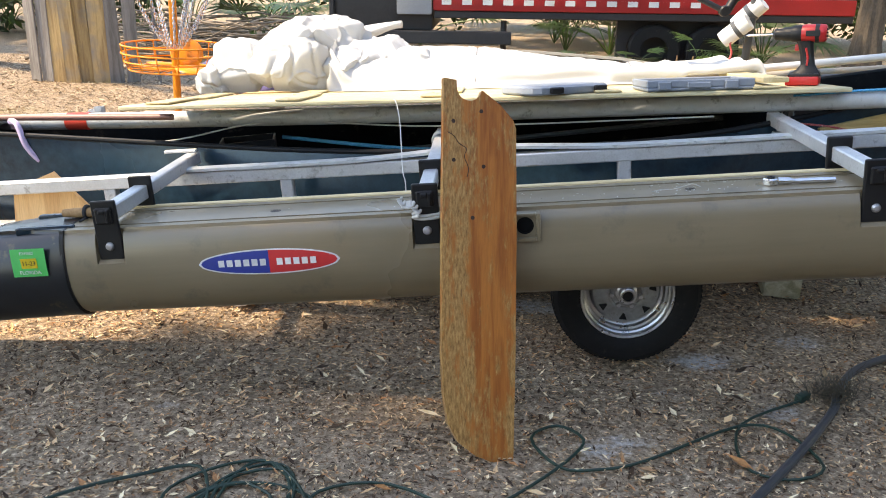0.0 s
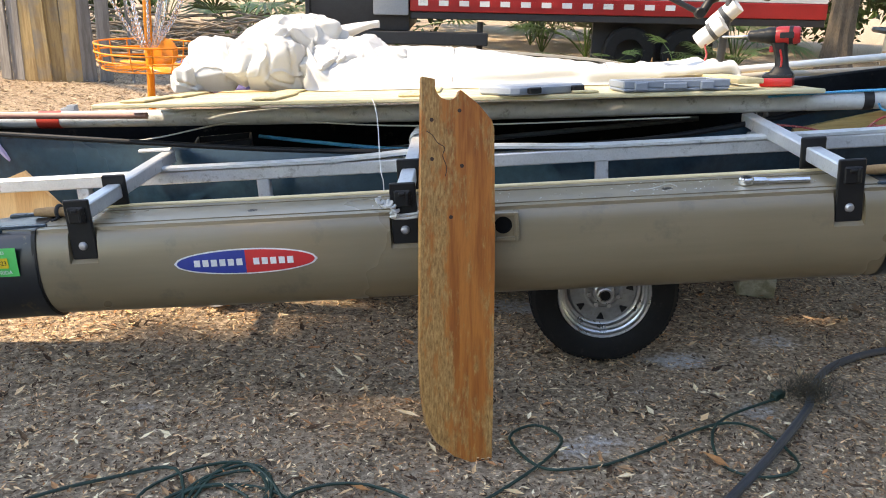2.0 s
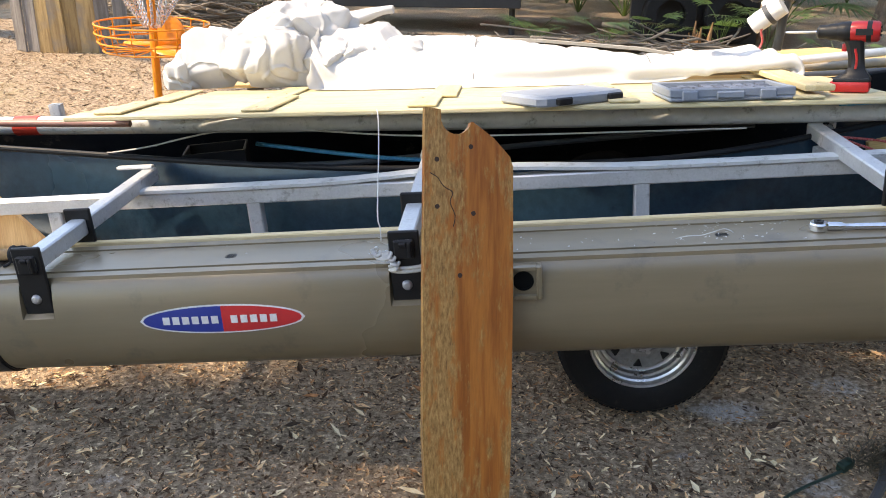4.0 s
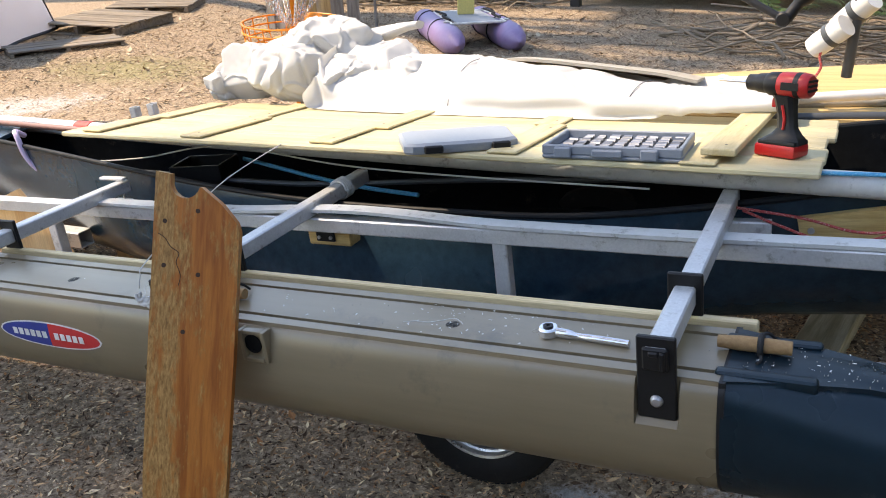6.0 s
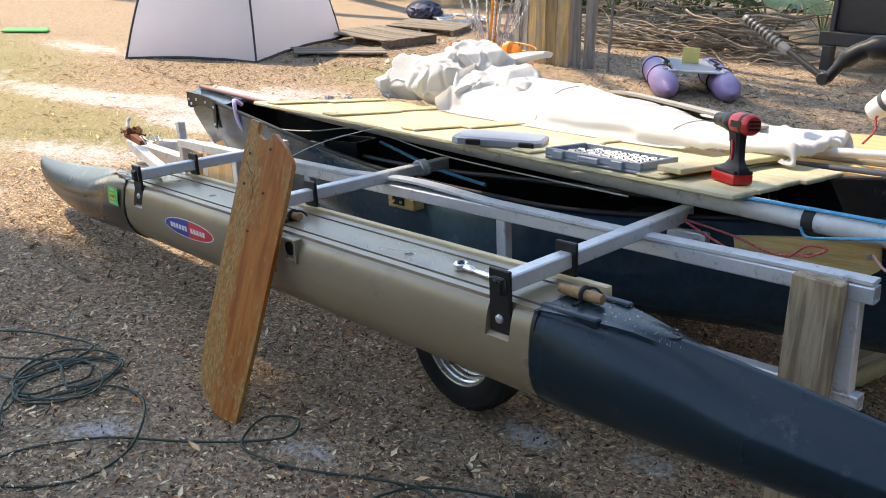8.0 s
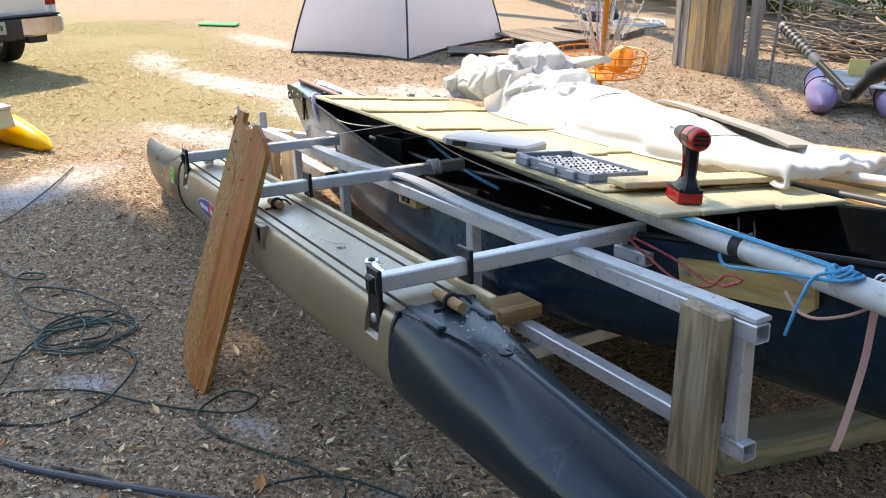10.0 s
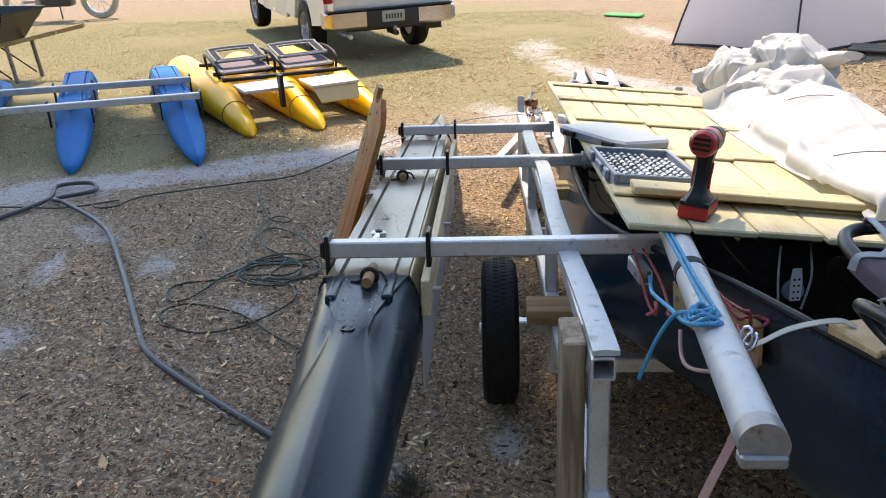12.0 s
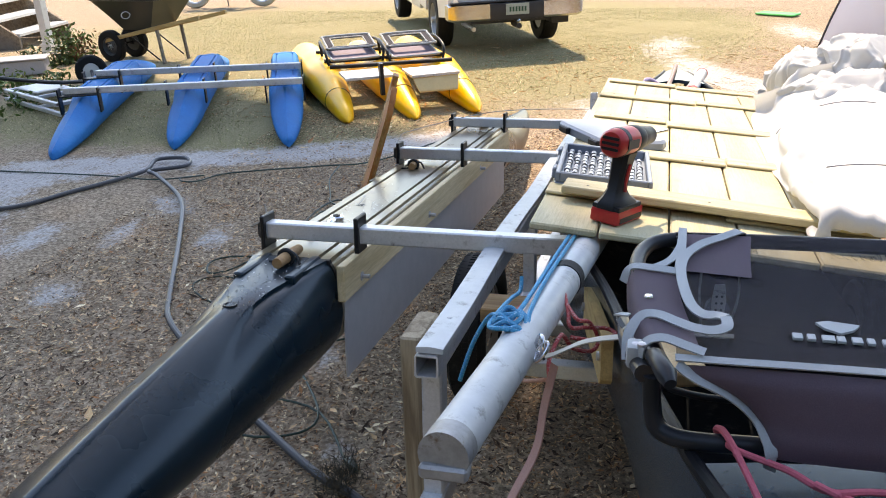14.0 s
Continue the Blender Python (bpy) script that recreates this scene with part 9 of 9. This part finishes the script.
tagged(part("dry_moss", bm, WEED, sharp=180), "dry tuft of moss caught on the hose", "moss", kind="stuff")
rope("stick", [(0.62, 1.72, 0.012), (0.75, 1.86, 0.014), (0.86, 1.92, 0.012), (1.0, 2.05, 0.012)], 0.007, STICKS, "thin dead stick lying on the ground", None, "stick", 4, 6)
rope("stick", [(-0.9, 1.35, 0.0), (-0.7, 1.45, 0.004), (-0.55, 1.44, 0.004)], 0.006, STICKS, "small dead twig lying on the ground", None, "stick", 4, 6)
rope("reed_stem", [(-1.75, 2.42, -0.012), (-1.4, 2.33, -0.008), (-1.1, 2.36, -0.003)], 0.005, STICKS, "straw coloured stem lying by the outrigger", None, "stick", 4, 6)

# winch strap and rusty coupler at the tongue tip
coup = thing("rusty_coupler", pose(-2.56, 3.27, -0.042), "flaking rusty hitch coupler at the tongue tip", "coupler")
RUST = mat("rust", (0.24, 0.085, 0.04), (0.13, 0.05, 0.026), rough=0.9, grain=90, bump=0.4)
part("housing", loft(bmesh.new(), [[(x, -w, z), (x, w, z), (x, w * 0.8, z + h), (x, -w * 0.8, z + h)] for x, w, z, h in ((-0.08, 0.020, 0.262, 0.030), (-0.05, 0.030, 0.258, 0.044), (0.02, 0.032, 0.255, 0.040), (0.10, 0.028, 0.250, 0.034), (0.16, 0.024, 0.246, 0.030))]), RUST, coup)
for x0, y0, turn, wide, deep in ((-0.04, 0.0, 10, 0.13, 0.085), (0.03, 0.03, -25, 0.15, 0.055), (-0.02, -0.03, 60, 0.09, 0.05)):
    flake = [[Vector((x0 + wide * (i / 7 - 0.4) + rc.uniform(-0.008, 0.008), y0 + deep * (j / 5 - 0.5) * (1 - 0.6 * (i / 7) ** 2) + rc.uniform(-0.008, 0.008), 0.300 + 0.03 * math.sin(i * 0.9 + turn) * (j / 5) + rc.uniform(-0.009, 0.009))) for j in range(6)] for i in range(8)]
    bm = loft(bmesh.new(), flake, closed=False, caps=False)
    bmesh.ops.solidify(bm, geom=bm.faces, thickness=0.004)
    part("flake", bm, RUST, coup, "ragged rusty flake")
part("latch", tube(bmesh.new(), smooth_line([(-0.06, 0, 0.315), (-0.09, 0.02, 0.35), (-0.07, 0.03, 0.375)], 4), 0.010, 8), WHITEPL, coup, "white plastic latch tip")
lp = []
for k in range(22):
    a = 2 * math.pi * k / 9
    lp.append((0.16 + (0.05 + rc.uniform(-0.02, 0.02)) * math.cos(a) + 0.006 * k, 0.02 + 0.05 * math.sin(a), 0.29 + rc.uniform(-0.03, 0.03)))
part("chain", tube(bmesh.new(), smooth_line(lp, 3), 0.004, 6), GALV, coup)

# ---- leaf litter: curled leaves and wood chips, one sheet of loose bits ----
def litter(name, count, seed, region, size, palette, label, aspect=0.4):
    rs = np.random.RandomState(seed)
    x0, x1, y0, y1 = region
    x, y = rs.uniform(x0, x1, count), rs.uniform(y0, y1, count)
    sand = sum(0.95 * blob(x, y, *b) for b in SAND)
    keep = rs.uniform(0, 1, count) > np.clip(sand * 1.1, 0, 0.74)
    x, y = x[keep], y[keep]
    n = len(x)
    a = rs.uniform(0, 2 * np.pi, n)
    s = size * rs.lognormal(0, 0.55, n)
    tilt = rs.normal(0, 0.36, n)
    curl = rs.uniform(0.05, 0.35, n)
    z0 = 0.004 + rs.uniform(0, 0.010, n) + 0.012 * np.sin(x * 1.7 + 0.6) * np.sin(y * 1.3) + 0.006 * np.sin(x * 5.1) * np.cos(y * 4.3) + ground_z(x, y)
    dx, dy = np.cos(a), np.sin(a)
    w = s * aspect * rs.uniform(0.6, 1.2, n)

    def pt(l, k, up):
        return np.stack([x + dx * s * l - dy * w * k, y + dy * s * l + dx * w * k, z0 + np.abs(tilt) * s * (l + 1) * 0.5 + up * curl * s], -1)
    v = np.stack([pt(-1, 0, 0.0), pt(-0.2, -1, 0.5), pt(0.25, 0, 0.0), pt(-0.2, 1, 0.5), pt(1, 0, 0.7)], 1)
    base = np.arange(n)[:, None] * 5
    f = np.concatenate([base + np.array([[0, 1, 2]]), base + np.array([[0, 2, 3]]), base + np.array([[1, 4, 2]]), base + np.array([[2, 4, 3]])], 0)
    me = bpy.data.meshes.new(name)
    me.from_pydata(v.reshape(-1, 3).tolist(), [], f.tolist())
    me.materials.append(palette)
    return tagged(new(name, me), label, "leaf litter", kind="stuff")


def litter_material(name, colours):
    m = bpy.data.materials.new(name)
    m.use_nodes = True
    nt = m.node_tree
    b = nt.nodes["Principled BSDF"]
    g = nt.nodes.new("ShaderNodeNewGeometry")
    r = nt.nodes.new("ShaderNodeValToRGB")
    r.color_ramp.interpolation = "CONSTANT"
    e = r.color_ramp.elements
    e[0].position, e[0].color = 0.0, (*colours[0], 1)
    e[1].position, e[1].color = 1 / len(colours), (*colours[1], 1)
    for k, c in enumerate(colours[2:], 2):
        e.new(k / len(colours)).color = (*c, 1)
    nt.links.new(g.outputs["Random Per Island"], r.inputs[0])
    n = node(nt, "ShaderNodeTexNoise", Scale=120.0, Detail=4.0)
    tc = nt.nodes.new("ShaderNodeTexCoord")
    nt.links.new(tc.outputs["Object"], n.inputs["Vector"])
    mx = nt.nodes.new("ShaderNodeMix")
    mx.data_type, mx.blend_type = "RGBA", "OVERLAY"
    mx.inputs[0].default_value = 0.5
    nt.links.new(r.outputs[0], mx.inputs[6])
    nt.links.new(n.outputs[0], mx.inputs[7])
    nt.links.new(mx.outputs[2], b.inputs["Base Color"])
    b.inputs["Roughness"].default_value = 0.8
    b.inputs["Specular IOR Level"].default_value = 0.2
    return m


BROWNS = litter_material("litter_brown", [(0.060, 0.034, 0.020), (0.36, 0.205, 0.108), (0.085, 0.050, 0.030), (0.60, 0.375, 0.200), (0.055, 0.035, 0.024), (0.82, 0.545, 0.30), (0.150, 0.088, 0.050), (0.46, 0.215, 0.095), (0.72, 0.50, 0.29), (0.110, 0.066, 0.038), (0.88, 0.73, 0.48), (0.255, 0.155, 0.088)])
PALES = litter_material("litter_pale", [(0.648, 0.480, 0.284), (0.540, 0.400, 0.232), (0.734, 0.570, 0.361), (0.367, 0.250, 0.138), (0.497, 0.220, 0.086)])
BACKLITTER = litter_material("litter_back", [(0.085, 0.06, 0.042), (0.165, 0.118, 0.08), (0.26, 0.192, 0.13), (0.39, 0.30, 0.20), (0.125, 0.093, 0.066), (0.32, 0.255, 0.175), (0.2, 0.12, 0.07), (0.50, 0.41, 0.29)])
litter("leaf_litter", 330000, 11, (-3.2, 3.6, 0.6, 5.2), 0.0047, BROWNS, "small dry leaves and wood chips covering the ground")
litter("leaf_litter", 3000, 12, (-3.2, 3.6, 0.6, 5.2), 0.0068, PALES, "larger pale dry leaves scattered on the ground", 0.45)
litter("leaf_litter", 100000, 13, (-7.5, 3.0, 5.0, 12.0), 0.0105, BACKLITTER, "dry leaves covering the back of the yard")
litter("leaf_litter", 16000, 14, (-7.0, -3.0, -1.0, 5.0), 0.012, PALES, "thin pale litter and straw on the grass", 0.2)


def grass_blades(count, seed, region, h, mt, label):
    rs = np.random.RandomState(seed)
    x0, x1, y0, y1 = region
    x, y = rs.uniform(x0, x1, count), rs.uniform(y0, y1, count)
    keep = rs.uniform(0, 1, count) < np.clip(sum(1.1 * blob(x, y, *b) for b in GRASS) - sum(1.2 * blob(x, y, *b) for b in SAND), 0, 1)
    x, y = x[keep], y[keep]
    n = len(x)
    a = rs.uniform(0, 6.28, n)
    hh = h * rs.uniform(0.3, 1.2, n) + 0.006
    bend = h * rs.uniform(2.0, 4.5, n)
    w = 0.0032
    g = ground_z(x, y)
    v = np.stack([np.stack([x - np.sin(a) * w, y + np.cos(a) * w, g], -1), np.stack([x + np.sin(a) * w, y - np.cos(a) * w, g], -1), np.stack([x + np.cos(a) * bend, y + np.sin(a) * bend, g + hh], -1)], 1)
    me = bpy.data.meshes.new("grass")
    me.from_pydata(v.reshape(-1, 3).tolist(), [], np.arange(n * 3).reshape(-1, 3).tolist())
    me.materials.append(mt)
    return tagged(new("grass", me), label, "grass", kind="stuff")


DRYGRASS = mat("dry_grass", (0.50, 0.42, 0.22), (0.34, 0.30, 0.13), rough=0.8, island=0.4, bump=0)
MOSSGRASS = mat("green_grass", (0.17, 0.19, 0.055), (0.11, 0.13, 0.035), rough=0.8, island=0.4, bump=0)
grass_blades(70000, 3, (-11, -2.0, -5, 6), 0.009, DRYGRASS, "short dry yellow grass of the yard")
grass_blades(70000, 5, (-11, -2.0, -5, 6), 0.009, MOSSGRASS, "short flattened green grass of the yard")


# ---- pale chips and dust flecks on the outrigger's deck and nose ----
def flecks():
    rnd = random.Random(77)
    bm = bmesh.new()
    for k in range(120):
        nose = k < 100
        u = rnd.uniform(1.56, 1.90) if nose else rnd.gauss(0.85, 0.22)
        s = (u - 1.535) / 1.42
        w = (0.5945 - 0.165 * max(0.0, s) ** 1.6) if nose else 0.5925
        y = 2.64 + rnd.uniform(-0.055, 0.055) if nose else 2.64 + rnd.uniform(-0.05, 0.05)
        r = rnd.uniform(0.0004, 0.0012)
        a0 = rnd.uniform(0, 6)
        base = [(u + r * rnd.uniform(0.6, 1.3) * math.cos(a0 + a), y + r * rnd.uniform(0.6, 1.2) * math.sin(a0 + a)) for a in (0, 1.3, 2.6, 3.9, 5.2)]
        loft(bm, [[(x, q, w - 0.002) for x, q in base], [(x, q, w + 0.0012) for x, q in base]])
    tagged(part("wood_chips", bm, mat("pale_chips", (0.36, 0.34, 0.30), (0.22, 0.2, 0.18), rough=0.9), m=TRAILER), "pale wood chips scattered on the outrigger", "chips", kind="stuff")


flecks()
